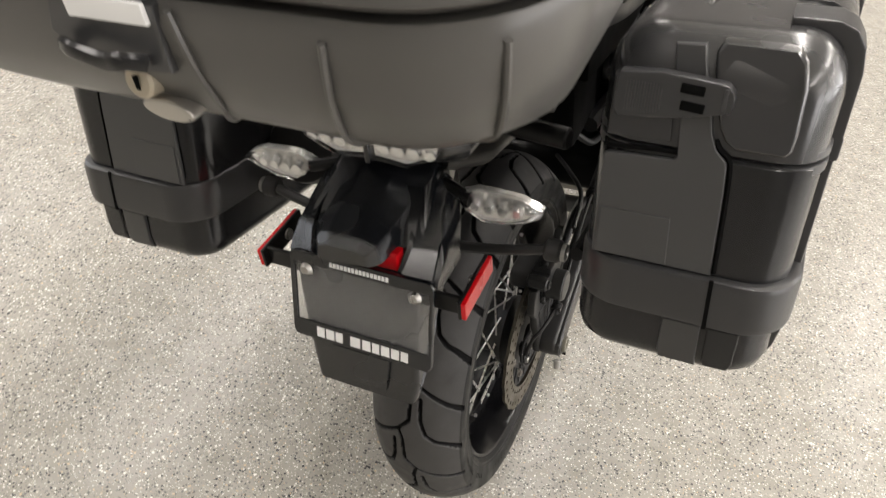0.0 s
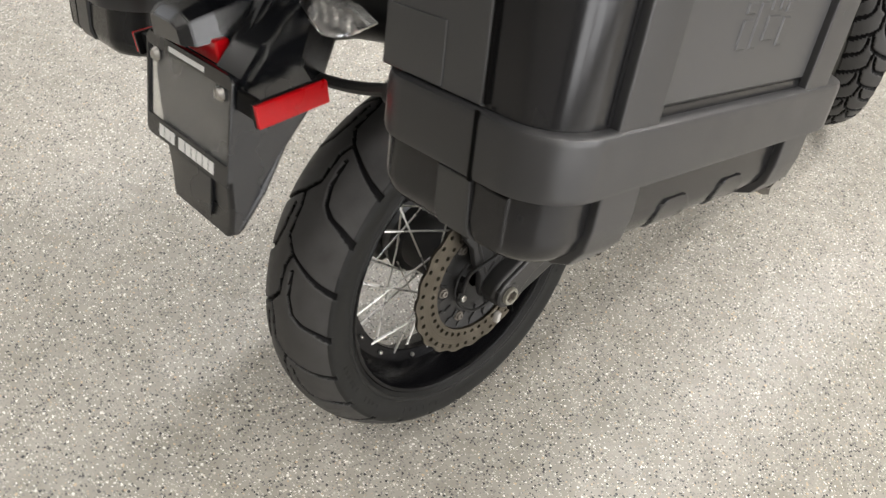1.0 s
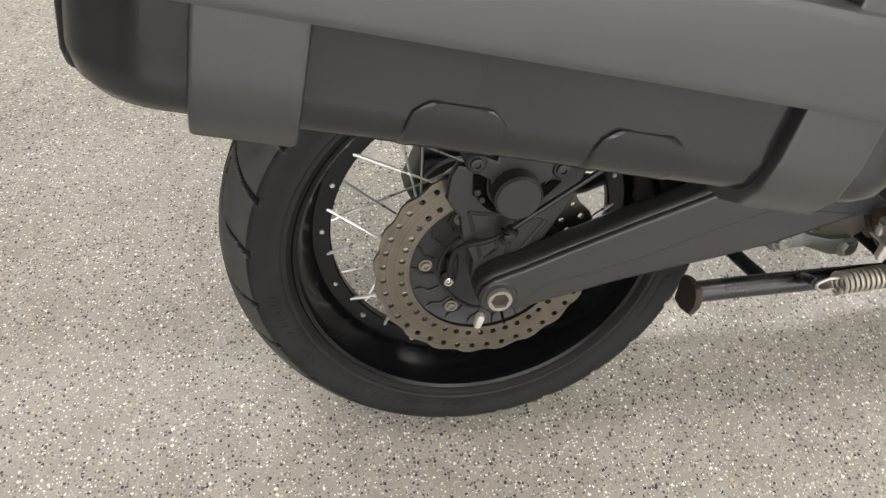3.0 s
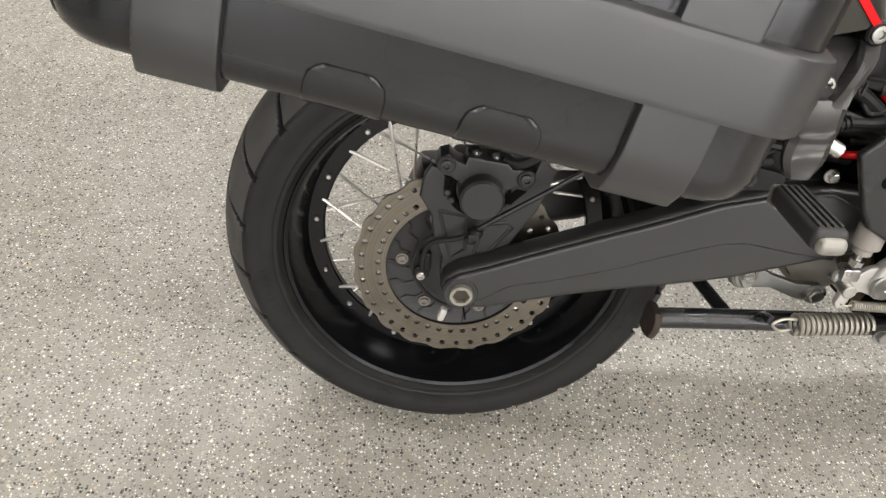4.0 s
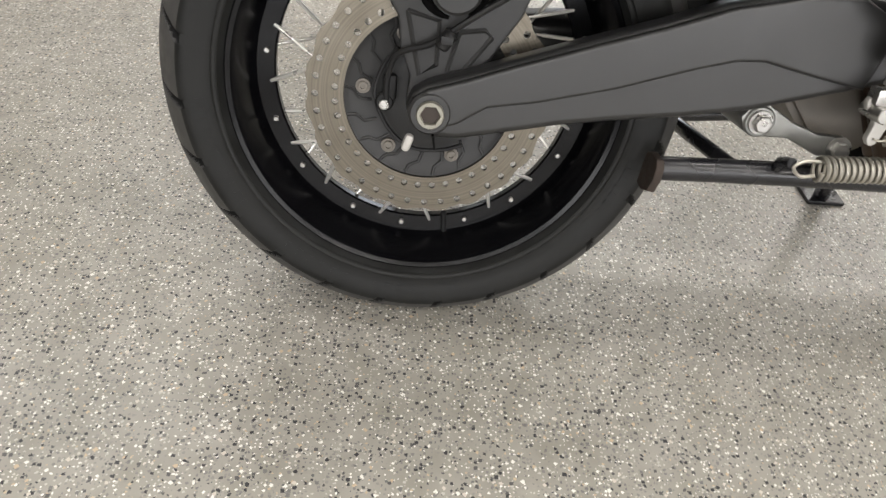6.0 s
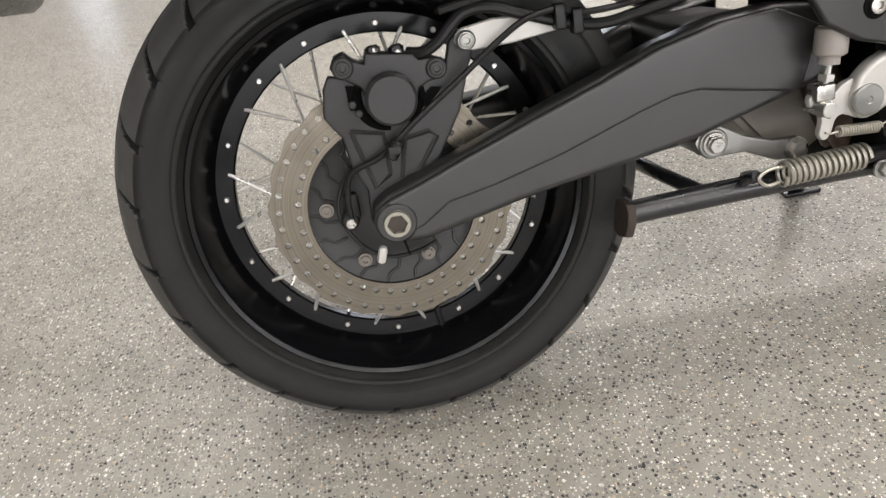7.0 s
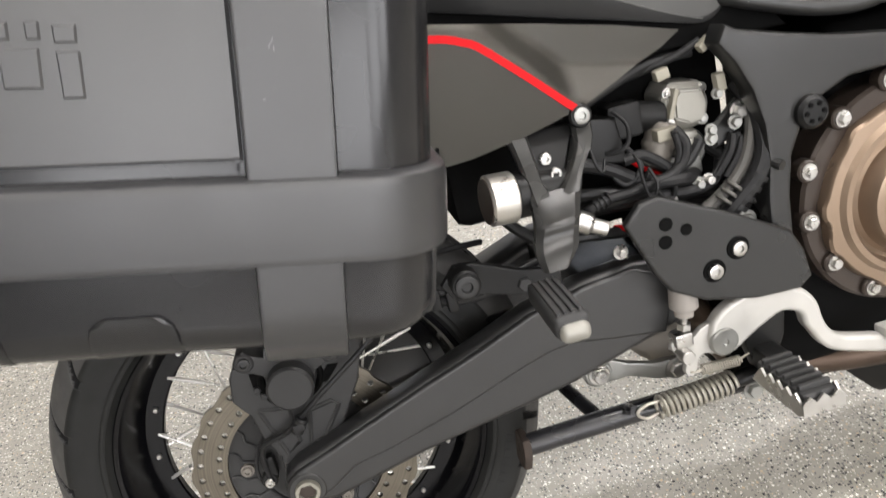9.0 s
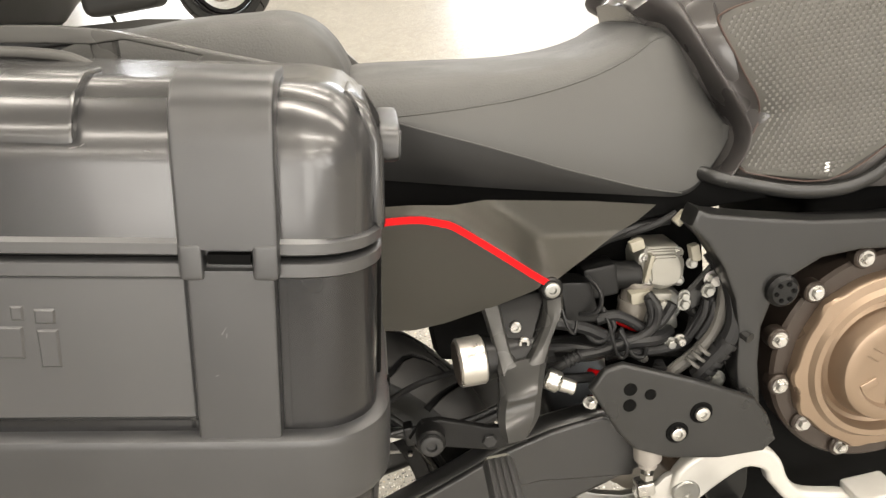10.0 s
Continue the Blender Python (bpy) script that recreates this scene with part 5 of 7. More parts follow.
LOW_SEAM = [(0.203, 0.575), (0.232, 0.563), (0.257, 0.550), (0.304, 0.527), (0.343, 0.508), (0.402, 0.477), (0.428, 0.463), (0.508, 0.424), (0.557, 0.405), (0.62, 0.40)]
SEAT_Z, SEAT_X = [0.0, 0.25, 0.55, 0.78, 0.91, 0.975, 1.0], [0.96, 1.0, 0.985, 0.93, 0.84, 0.68, 0.40]


def seat_section(y, top, bot, half, seam=0.78, tuck=False):
    """One upright cut through a seat, from the right lower edge over the top to the left; the fourth point lies on the seam."""
    low = 0.6 * seam
    if tuck:
        low = (float(np.interp(y, [p[0] for p in LOW_SEAM], [p[1] for p in LOW_SEAM])) - bot) / (top - bot)
        low = min(seam * 0.97, max(0.03, low))
    one = [(float(np.interp(z, SEAT_Z, SEAT_X)), z) for z in (0.0, 0.5 * low, low, (low + seam) / 2, seam, seam + 0.3 * (1 - seam), seam + 0.6 * (1 - seam), seam + 0.85 * (1 - seam))] + [(0.36, 1.0)]
    if tuck:
        one = [(x * (1 - 0.10 * max(0.0, low - z)), z) for x, z in one]
    both = [(x, z) for x, z in one] + [(0.0, 1.004)] + [(-x, z) for x, z in one[::-1]]
    return [(x * half, y, bot + (top - bot) * z) for x, z in both]


def ease(rows, steps=4):
    """Rows of numbers with smooth rows put between them."""
    rows = [np.array(r, float) for r in rows]
    out = []
    for i in range(len(rows) - 1):
        a, b, c, d = rows[max(0, i - 1)], rows[i], rows[i + 1], rows[min(len(rows) - 1, i + 2)]
        for k in range(steps):
            t = k / steps
            out.append(0.5 * (2 * b + (c - a) * t + (2 * a - 5 * b + 4 * c - d) * t * t + (3 * b - a - 3 * c + d) * t ** 3))
    return [tuple(float(v) for v in r) for r in out + [rows[-1]]]


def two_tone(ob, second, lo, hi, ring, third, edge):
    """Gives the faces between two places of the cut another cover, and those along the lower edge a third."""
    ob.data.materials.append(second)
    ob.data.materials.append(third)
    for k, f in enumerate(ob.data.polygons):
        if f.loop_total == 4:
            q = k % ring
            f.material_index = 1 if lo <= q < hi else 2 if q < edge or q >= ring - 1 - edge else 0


RIDER = ease([(0.203, 0.590, 0.505, 0.132, 0.55), (0.225, 0.598, 0.492, 0.147, 0.58), (0.25, 0.596, 0.485, 0.153, 0.62), (0.32, 0.585, 0.466, 0.158, 0.69), (0.40, 0.573, 0.443, 0.154, 0.78), (0.47, 0.569, 0.424, 0.150, 0.86), (0.52, 0.576, 0.410, 0.147, 0.905),
              (0.552, 0.588, 0.402, 0.144, 0.92), (0.572, 0.580, 0.405, 0.142, 0.93), (0.590, 0.545, 0.420, 0.140, 0.94), (0.606, 0.512, 0.436, 0.136, 0.95), (0.620, 0.482, 0.452, 0.130, 0.95)])
seat = loft([seat_section(*r, tuck=True) for r in RIDER], M_SEAT, "rider_seat", bike, "dark grey stitched vinyl rider seat")
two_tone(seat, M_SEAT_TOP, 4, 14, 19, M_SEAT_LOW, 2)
PILLION = ease([(-0.10, 0.670, 0.610, 0.10, 0.7), (-0.04, 0.686, 0.600, 0.125, 0.7), (0.06, 0.686, 0.580, 0.137, 0.7), (0.13, 0.680, 0.560, 0.140, 0.7), (0.170, 0.674, 0.545, 0.139, 0.7), (0.202, 0.652, 0.530, 0.135, 0.7), (0.220, 0.618, 0.52, 0.128, 0.7), (0.228, 0.570, 0.51, 0.118, 0.7)])
pillion = loft([seat_section(*r) for r in PILLION], M_SEAT_TOP, "pillion_seat", bike, "dark grey vinyl pillion seat")


def seat_x(y, z):
    """The rider seat's half width at a height."""
    top, bot, half = (float(np.interp(y, [r[0] for r in RIDER], [r[k] for r in RIDER])) for k in (1, 2, 3))
    return half * float(np.interp((z - bot) / (top - bot), SEAT_Z, SEAT_X))


# thin sewn seams of the rider seat
for s in (1, -1):
    bm = bmesh.new()
    tube(bm, [(s * q[4][0], q[4][1], q[4][2]) for q in [seat_section(*r, tuck=True) for r in RIDER if 0.25 <= r[0] <= 0.565]], 0.0008, 6, 2)
    part("seam", bm, M_SEAT, seat)
    bm = bmesh.new()
    tube(bm, [(s * (seat_x(y, z) + 0.0002), y, z) for y, z in smooth2(LOW_SEAM[1:9])], 0.0008, 6, 1)
    part("seam", bm, M_SEAT, seat)

# side panel with a red stripe
PANEL = [(0.205, 0.477), (0.26, 0.470), (0.36, 0.447), (0.45, 0.424), (0.523, 0.402), (0.497, 0.388), (0.44, 0.371), (0.388, 0.357), (0.324, 0.342), (0.27, 0.334), (0.235, 0.333), (0.18, 0.345), (0.10, 0.40), (0.10, 0.48)]


def panel_x(y, z):
    """How far out the side panel stands: a ridge along the stripe, falling away above it and towards the front."""
    crest = np.interp(y, [0.1, 0.26, 0.30, 0.385, 0.52], [0.470, 0.462, 0.452, 0.360, 0.33])
    out = 0.196 - 0.10 * max(0.0, y - 0.36)
    above = max(0.0, z - crest)
    return out - min(0.030, above * 0.75) - (0.08 * max(0.0, crest - z))


def panel_part(side):
    bm = bmesh.new()
    cols = np.linspace(0.11, 0.522, 56)
    ys = [p[0] for p in PANEL]

    def span(y):
        zs = []
        for (y0, z0), (y1, z1) in zip(PANEL, PANEL[1:] + PANEL[:1]):
            if min(y0, y1) <= y <= max(y0, y1) and abs(y1 - y0) > 1e-9:
                zs.append(z0 + (z1 - z0) * (y - y0) / (y1 - y0))
        return min(zs), max(zs)

    grid = []
    for y in cols:
        lo, hi = span(y)
        grid.append([bm.verts.new((side * panel_x(y, lo + (hi - lo) * t), y, lo + (hi - lo) * t)) for t in np.linspace(0, 1, 26)])
    for a, b in zip(grid, grid[1:]):
        for i in range(25):
            bm.faces.new((a[i], a[i + 1], b[i + 1], b[i]))
    bmesh.ops.solidify(bm, geom=bm.faces[:], thickness=0.004)
    return part("side_panel", bm, M_PANEL, bike, "grey metallic side panel with a red stripe")


for s in (1, -1):
    sp = panel_part(s)
    bm = bmesh.new()
    ctr = [(0.11, 0.462), (0.20, 0.462), (0.256, 0.457), (0.285, 0.447), (0.301, 0.437), (0.341, 0.399), (0.370, 0.370), (0.383, 0.3575)]
    path = smooth_path([(0, *c) for c in ctr], 5)
    top, bot = [], []
    for i, c in enumerate(path):
        d = (path[min(i + 1, len(path) - 1)] - path[max(i - 1, 0)]).normalized()
        nn = Vector((0, -d.z, d.y)) * 0.0037
        for row, q in ((top, c + nn), (bot, c - nn)):
            row.append([bm.verts.new((s * (panel_x(q.y, q.z) + e), q.y, q.z)) for e in (0.0006, 0.0026)])
    for i in range(len(path) - 1):
        for a, b in ((top[i], top[i + 1]), (bot[i], bot[i + 1])):
            bm.faces.new((a[0], a[1], b[1], b[0]))
        bm.faces.new((top[i][1], top[i + 1][1], bot[i + 1][1], bot[i][1]))
        bm.faces.new((top[i][0], top[i + 1][0], bot[i + 1][0], bot[i][0]))
    part("stripe", bm, M_RED, sp, "red stripe")
# added filler that closes the seat gap, near black for its shade
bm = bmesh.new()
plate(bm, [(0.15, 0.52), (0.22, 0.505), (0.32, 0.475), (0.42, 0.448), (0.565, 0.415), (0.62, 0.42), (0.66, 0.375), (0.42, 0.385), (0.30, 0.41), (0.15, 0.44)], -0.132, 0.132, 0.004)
part("seat_gap_filler", bm, M_DARK, bike, "added near-black filler in the gap under the seat")
bm = bmesh.new()
cyl(bm, (0.170, 0.386, 0.350), (0.196, 0.386, 0.350), 0.0125, seg=20, chamfer=0.002)
part("panel_boss", bm, M_BLACK, bike)
bm = bmesh.new()
socketbolt(bm, (0.196, 0.386, 0.350), (1, 0, 0), 0.0085, 0.004)
part("panel_bolt", bm, M_ZINC, bike)

# fuel tank with a knee pad
TANK = ease([(0.590, 0.112, 0.612, 0.408), (0.612, 0.138, 0.626, 0.404), (0.645, 0.155, 0.644, 0.396), (0.70, 0.168, 0.674, 0.384), (0.78, 0.182, 0.70, 0.372), (0.90, 0.20, 0.72, 0.36), (1.05, 0.20, 0.72, 0.36), (1.16, 0.16, 0.68, 0.40)], 3)
TANK_F, TANK_W = [0, 0.06, 0.16, 0.36, 0.62, 0.84, 0.97, 1.0], [0.90, 0.98, 1.0, 0.98, 0.93, 0.80, 0.48, 0.0]


def tank_shift(y, f):
    """The tank's rear edge is hollowed round the tip of the seat."""
    return float(np.interp(f, [0, 0.12, 0.32, 0.6, 1.0], [-0.012, 0.014, 0.036, -0.008, -0.050])) * max(0.0, min(1.0, (0.80 - y) / 0.18))


secs = []
for y, half, top, bot in TANK:
    cut = [(w * half, f) for f, w in zip(TANK_F, TANK_W)]
    secs.append([(x, y + tank_shift(y, f), bot + (top - bot) * f) for x, f in cut] + [(-x, y + tank_shift(y, f), bot + (top - bot) * f) for x, f in cut[-2::-1]])
tank = loft(secs, M_TANK, "fuel_tank", bike, "black fuel tank with rubber knee pads")


def tank_x(y, z):
    """The tank's half width at a place."""
    yy = y
    for _ in range(3):
        half, top, bot = (float(np.interp(yy, [t[0] for t in TANK], [t[k] for t in TANK])) for k in (1, 2, 3))
        f = (z - bot) / (top - bot)
        yy = y - tank_shift(yy, f)
    return half * float(np.interp(f, TANK_F, TANK_W))


PAD = [(0.627, 0.416), (0.621, 0.430), (0.646, 0.466), (0.646, 0.492), (0.629, 0.531), (0.614, 0.576), (0.619, 0.587), (0.650, 0.594), (0.74, 0.607), (0.80, 0.595), (0.815, 0.52), (0.800, 0.462), (0.775, 0.433), (0.708, 0.394)]


# lines of the fold between seat and knee pad: foot, seat edge, ridge, groove, pad edge
FOLD = [[(0.540, 0.602), (0.564, 0.584), (0.574, 0.567), (0.597, 0.520), (0.619, 0.477), (0.622, 0.452), (0.612, 0.431), (0.590, 0.413)],
        [(0.546, 0.612), (0.568, 0.590), (0.580, 0.567), (0.602, 0.520), (0.623, 0.477), (0.626, 0.452), (0.616, 0.431), (0.595, 0.412)],
        [(0.562, 0.622), (0.578, 0.598), (0.592, 0.564), (0.612, 0.514), (0.630, 0.474), (0.632, 0.454), (0.622, 0.433), (0.602, 0.411)],
        [(0.578, 0.622), (0.590, 0.597), (0.602, 0.560), (0.623, 0.509), (0.640, 0.470), (0.640, 0.454), (0.629, 0.434), (0.609, 0.411)],
        [(0.612, 0.624), (0.614, 0.598), (0.619, 0.565), (0.635, 0.524), (0.648, 0.482), (0.648, 0.462), (0.636, 0.438), (0.620, 0.414)]]


def inside_poly(p, poly):
    hit = False
    for (x0, y0), (x1, y1) in zip(poly, poly[1:] + poly[:1]):
        if (y0 > p[1]) != (y1 > p[1]) and p[0] < (x1 - x0) * (p[1] - y0) / (y1 - y0) + x0:
            hit = not hit
    return hit


def pad_span(z):
    """Where a level line enters and leaves the knee pad."""
    ys = sorted(y0 + (y1 - y0) * (z - z0) / (z1 - z0) for (y0, z0), (y1, z1) in zip(PAD, PAD[1:] + PAD[:1]) if (z0 > z) != (z1 > z))
    return ys[0], ys[-1]


for s in (1, -1):
    bm = bmesh.new()
    rows = []
    for z in np.linspace(0.3945, 0.6065, 50):
        y0, y1 = pad_span(z)
        rows.append([bm.verts.new((s * (tank_x(y, z) + 0.004), y, z)) for y in np.linspace(y0, y1, 40)])
    for a, b in zip(rows, rows[1:]):
        for i in range(39):
            bm.faces.new((a[i], a[i + 1], b[i + 1], b[i]))
    bmesh.ops.solidify(bm, geom=bm.faces[:], thickness=-0.004)
    pad = part("knee_pad", bm, M_PAD, tank, "dimpled grey rubber knee pad", kind="")
    bm = bmesh.new()
    for i in range(36):
        for j in range(48):
            y, z = 0.600 + 0.0062 * i + (0.0031 if j % 2 else 0), 0.396 + 0.0045 * j
            if all(inside_poly((y + a, z + b), PAD) for a, b in ((0.006, 0), (-0.006, 0), (0, 0.006), (0, -0.006))):
                c = Vector((s * (tank_x(y, z) + 0.0038), y, z))
                d, e = Vector((0, 0.96, 0.28)), Vector((0, -0.28, 0.96))
                ring = add_ring(bm, [c + d * (0.0030 * math.cos(t)) + e * (0.0020 * math.sin(t)) for t in [math.pi / 3 * k for k in range(6)]])
                top6 = add_ring(bm, [c + Vector((s * 0.0007, 0, 0)) + d * (0.0021 * math.cos(t)) + e * (0.0012 * math.sin(t)) for t in [math.pi / 3 * k for k in range(6)]])
                skin(bm, [ring, top6])
    part("pad_studs", bm, M_STUD, pad, "small raised rubber studs", kind="stuff")
    bm = bmesh.new()
    tube(bm, [(s * (tank_x(y, z) + 0.0035), y, z) for y, z in smooth2(PAD + PAD[:1], 4)], 0.0011, 6, 1)
    part("pad_edge", bm, M_PADEDGE, pad, "thin brown edge")
    bm = bmesh.new()
    for dy, dz in ((0, 0), (0.0006, 0.005)):
        c = Vector((s * (tank_x(0.706, 0.412) + 0.0055), 0.704 + dy, 0.408 + dz))
        tube(bm, [c + Vector((0, -0.0025, -0.0015)), c + Vector((0, 0.0025, -0.0015)), c + Vector((0, -0.002, 0.002)), c + Vector((0, 0.003, 0.002))], 0.0006, 6, 3)
    part("pad_mark", bm, M_WHITE, pad)
    # folded edge round the seat tip and the rim along the foot of the tank
    bm = bmesh.new()
    lines = [smooth2(q, 4) for q in FOLD]
    rows = []
    for k in range(len(lines[0])):
        pts = []
        for line, x in zip(lines, (0.096, 0.140, 0.154, 0.134, None)):
            y, z = line[k]
            pts.append((tank_x(y, z) + 0.002 if x is None else x * (1 - 2.0 * max(0.0, z - 0.51)), y, z))
        rows.append([bm.verts.new((s * q.x, q.y, q.z)) for q in smooth_path(pts, 5)])
    for a, b in zip(rows, rows[1:]):
        for i in range(len(a) - 1):
            bm.faces.new((a[i], a[i + 1], b[i + 1], b[i]))
    bmesh.ops.solidify(bm, geom=bm.faces[:], thickness=-0.003)
    # lighter than the tank, for the reflection along this edge
    part("tank_fold", bm, M_FOLD, tank, "gloss black folded tank edge", 60)
    bm = bmesh.new()
    tube(bm, [(s * x, y, z) for x, y, z in ((0.100, 0.560, 0.430), (0.140, 0.586, 0.420), (0.150, 0.612, 0.409), (0.164, 0.675, 0.388), (0.172, 0.732, 0.384), (0.182, 0.775, 0.408), (0.190, 0.82, 0.46))], 0.0062, 10, flat=1.4)
    part("tank_trim", bm, M_FRAME, tank)

# main frame spar
SPAR = [(0.555, 0.400), (0.568, 0.392), (0.62, 0.376), (0.68, 0.360), (0.76, 0.345), (0.90, 0.33), (0.90, 0.295), (0.80, 0.300), (0.735, 0.312), (0.690, 0.312), (0.655, 0.298), (0.632, 0.275), (0.618, 0.245), (0.612, 0.20), (0.612, 0.14), (0.585, 0.13), (0.585, 0.20), (0.590, 0.245), (0.588, 0.285), (0.578, 0.325), (0.562, 0.358), (0.545, 0.382)]
for s in (1, -1):
    bm = bmesh.new()
    plate(bm, SPAR, s * 0.150, s * 0.186, 0.006, 2)
    part("frame_spar", bm, M_FRAME, bike, "satin grey frame spar")
    bm = bmesh.new()
    cyl(bm, (s * 0.182, 0.640, 0.287), (s * 0.196, 0.640, 0.287), 0.0185, seg=24, chamfer=0.004)
    plug = part("frame_plug", bm, M_BLACK, bike, "round black plastic frame plug")
    for k in range(6):
        t = math.pi / 3 * k
        bm = bmesh.new()
        cyl(bm, (s * 0.196, 0.640 + 0.010 * math.cos(t), 0.287 + 0.010 * math.sin(t)), (s * 0.1972, 0.640 + 0.010 * math.cos(t), 0.287 + 0.010 * math.sin(t)), 0.0028, seg=8)
        part("plug_dimple", bm, M_DARK, plug)
    bm = bmesh.new()
    tube(bm, [(s * 0.118, 0.55, 0.390), (s * 0.112, 0.40, 0.40), (s * 0.10, 0.20, 0.46), (s * 0.09, 0.0, 0.53), (s * 0.08, -0.2, 0.56)], 0.014, 12)
    part("subframe_tube", bm, M_BLACK, bike)
bm = bmesh.new()
cyl(bm, (0.165, 0.590, 0.245), (0.192, 0.600, 0.238), 0.006, seg=10)
part("frame_seam", bm, M_FRAME, bike)

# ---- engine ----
# block in the recess black, so the bay's shade is in its colour
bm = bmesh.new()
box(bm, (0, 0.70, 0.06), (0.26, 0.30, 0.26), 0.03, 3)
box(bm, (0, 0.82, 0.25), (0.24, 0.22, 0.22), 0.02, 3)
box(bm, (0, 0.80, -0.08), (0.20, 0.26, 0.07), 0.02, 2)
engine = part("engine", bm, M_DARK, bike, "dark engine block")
EC = Vector((0, 0.775, 0.155))
bm = bmesh.new()
lathe(bm, [(0.12, 0.138), (0.158, 0.138), (0.162, 0.134), (0.162, 0.05), (0.162, 0.001)], 48, EC)
back = part("engine_side_cover", bm, M_BRONZE_D, engine, "dark bronze engine side cover")
bm = bmesh.new()
lathe(bm, [(0.150, 0.1165), (0.172, 0.1165), (0.1755, 0.1135), (0.1765, 0.100), (0.182, 0.095), (0.182, 0.088), (0.170, 0.083), (0.168, 0.078), (0.172, 0.073), (0.188, 0.069), (0.194, 0.066), (0.196, 0.060), (0.196, 0.050), (0.190, 0.047), (0.190, 0.020), (0.190, 0.0008)], 64, EC)
for q in bm.verts:
    v = Vector((0, q.co.y - EC.y, q.co.z - EC.z))
    if v.length > 0.108 and q.co.x > 0.16:
        k = 1 + 0.05 * (max(0.0, math.cos(7.5 * (math.atan2(v.z, v.y) - 2.25))) ** 3 - 0.5)
        q.co.y, q.co.z = EC.y + v.y * k, EC.z + v.z * k
cover = part("clutch_cover", bm, M_BRONZE, engine, "bronze painted round clutch cover")
for k in range(6):
    t = radians(20 + 60 * k)
    bm = bmesh.new()
    box(bm, (0.1905, EC.y + 0.036 * math.cos(t), EC.z + 0.040 * math.sin(t)), (0.004, 0.022, 0.012), 0.002, m=Matrix.Rotation(t, 4, "X"))
    part("cover_rib", bm, M_BRONZE, cover)
for y, z in ((0.692, 0.263), (0.647, 0.213), (0.645, 0.152), (0.672, 0.092), (0.752, 0.292), (0.72, 0.045), (0.83, 0.285), (0.80, 0.022)):
    bm = bmesh.new()
    cyl(bm, (0.150, y, z), (0.168, y, z), 0.0135, seg=18, chamfer=0.002)
    lug = part("cover_lug", bm, M_BRONZE_D, engine)
    bm = bmesh.new()
    hexbolt(bm, (0.168, y, z), (1, 0, 0), 0.0066, 0.007)
    part("cover_bolt", bm, M_STEEL, lug)
bm = bmesh.new()
lathe(bm, [(0.11, 0.075), (0.150, 0.075), (0.156, 0.070), (0.158, 0.03), (0.158, 0.001)], 40, (0, 0.895, -0.01))
part("generator_cover", bm, M_BRONZE_D, engine, "dark engine cover")
for z0, r in ((0.0, 0.02), (0.05, 0.02)):
    bm = bmesh.new()
    tube(bm, [(0.06 + z0, 0.98, 0.15), (0.08 + z0, 1.02, 0.02), (0.09 + z0, 0.98, -0.06), (0.07 + z0, 0.86, -0.088), (0.05 + z0, 0.70, -0.080), (0.06 + z0 * 0.6, 0.58, -0.045), (0.10, 0.50, 0.10)], r, 14)
    part("exhaust_header", bm, M_HEADER, bike, "heat-tinted exhaust header pipe")

# throttle bodies, hoses and wires behind the engine
MOTOR = [(0.504, 0.333), (0.515, 0.346), (0.554, 0.339), (0.560, 0.315), (0.554, 0.290), (0.528, 0.287), (0.503, 0.300)]
bm = bmesh.new()
skin(bm, [add_ring(bm, [(x, 0.531 + (y - 0.531) * k, 0.316 + (z - 0.316) * k) for y, z in MOTOR]) for x, k in ((0.080, 1.0), (0.122, 1.0), (0.127, 0.94), (0.130, 0.74), (0.138, 0.66))])
bmesh.ops.bevel(bm, geom=bm.edges[:], offset=0.0022, segments=2, affect="EDGES", clamp_overlap=True)
tb = part("throttle_motor", bm, M_CASTALU, bike, "pale alloy throttle motor housing")
for y, z in ((0.511, 0.334), (0.551, 0.331), (0.549, 0.296), (0.510, 0.303)):
    bm = bmesh.new()
    hexbolt(bm, (0.127, y, z), (1, 0, 0), 0.0045, 0.005)
    part("housing_bolt", bm, M_STEEL, tb)
bm = bmesh.new()
cyl(bm, (0.02, 0.530, 0.262), (0.118, 0.530, 0.262), 0.026, seg=24, chamfer=0.003)
box(bm, (0.108, 0.520, 0.246), (0.03, 0.052, 0.030), 0.004)
part("throttle_body", bm, M_ZINC, bike, "silver throttle body")
bm = bmesh.new()
cyl(bm, (0.118, 0.505, 0.310), (0.118, 0.470, 0.318), 0.017, seg=18, chamfer=0.002)
box(bm, (0.118, 0.456, 0.318), (0.036, 0.040, 0.040), 0.005)
cyl(bm, (0.118, 0.440, 0.315), (0.118, 0.420, 0.305), 0.012, seg=14)
part("connector", bm, M_BLACK, bike, "black wiring connector")
bm = bmesh.new()
plate(bm, [(0.405, 0.285), (0.405, 0.335), (0.440, 0.328), (0.446, 0.275)], 0.115, 0.150, 0.004, 2)
part("relay_block", bm, M_BLACK, bike)
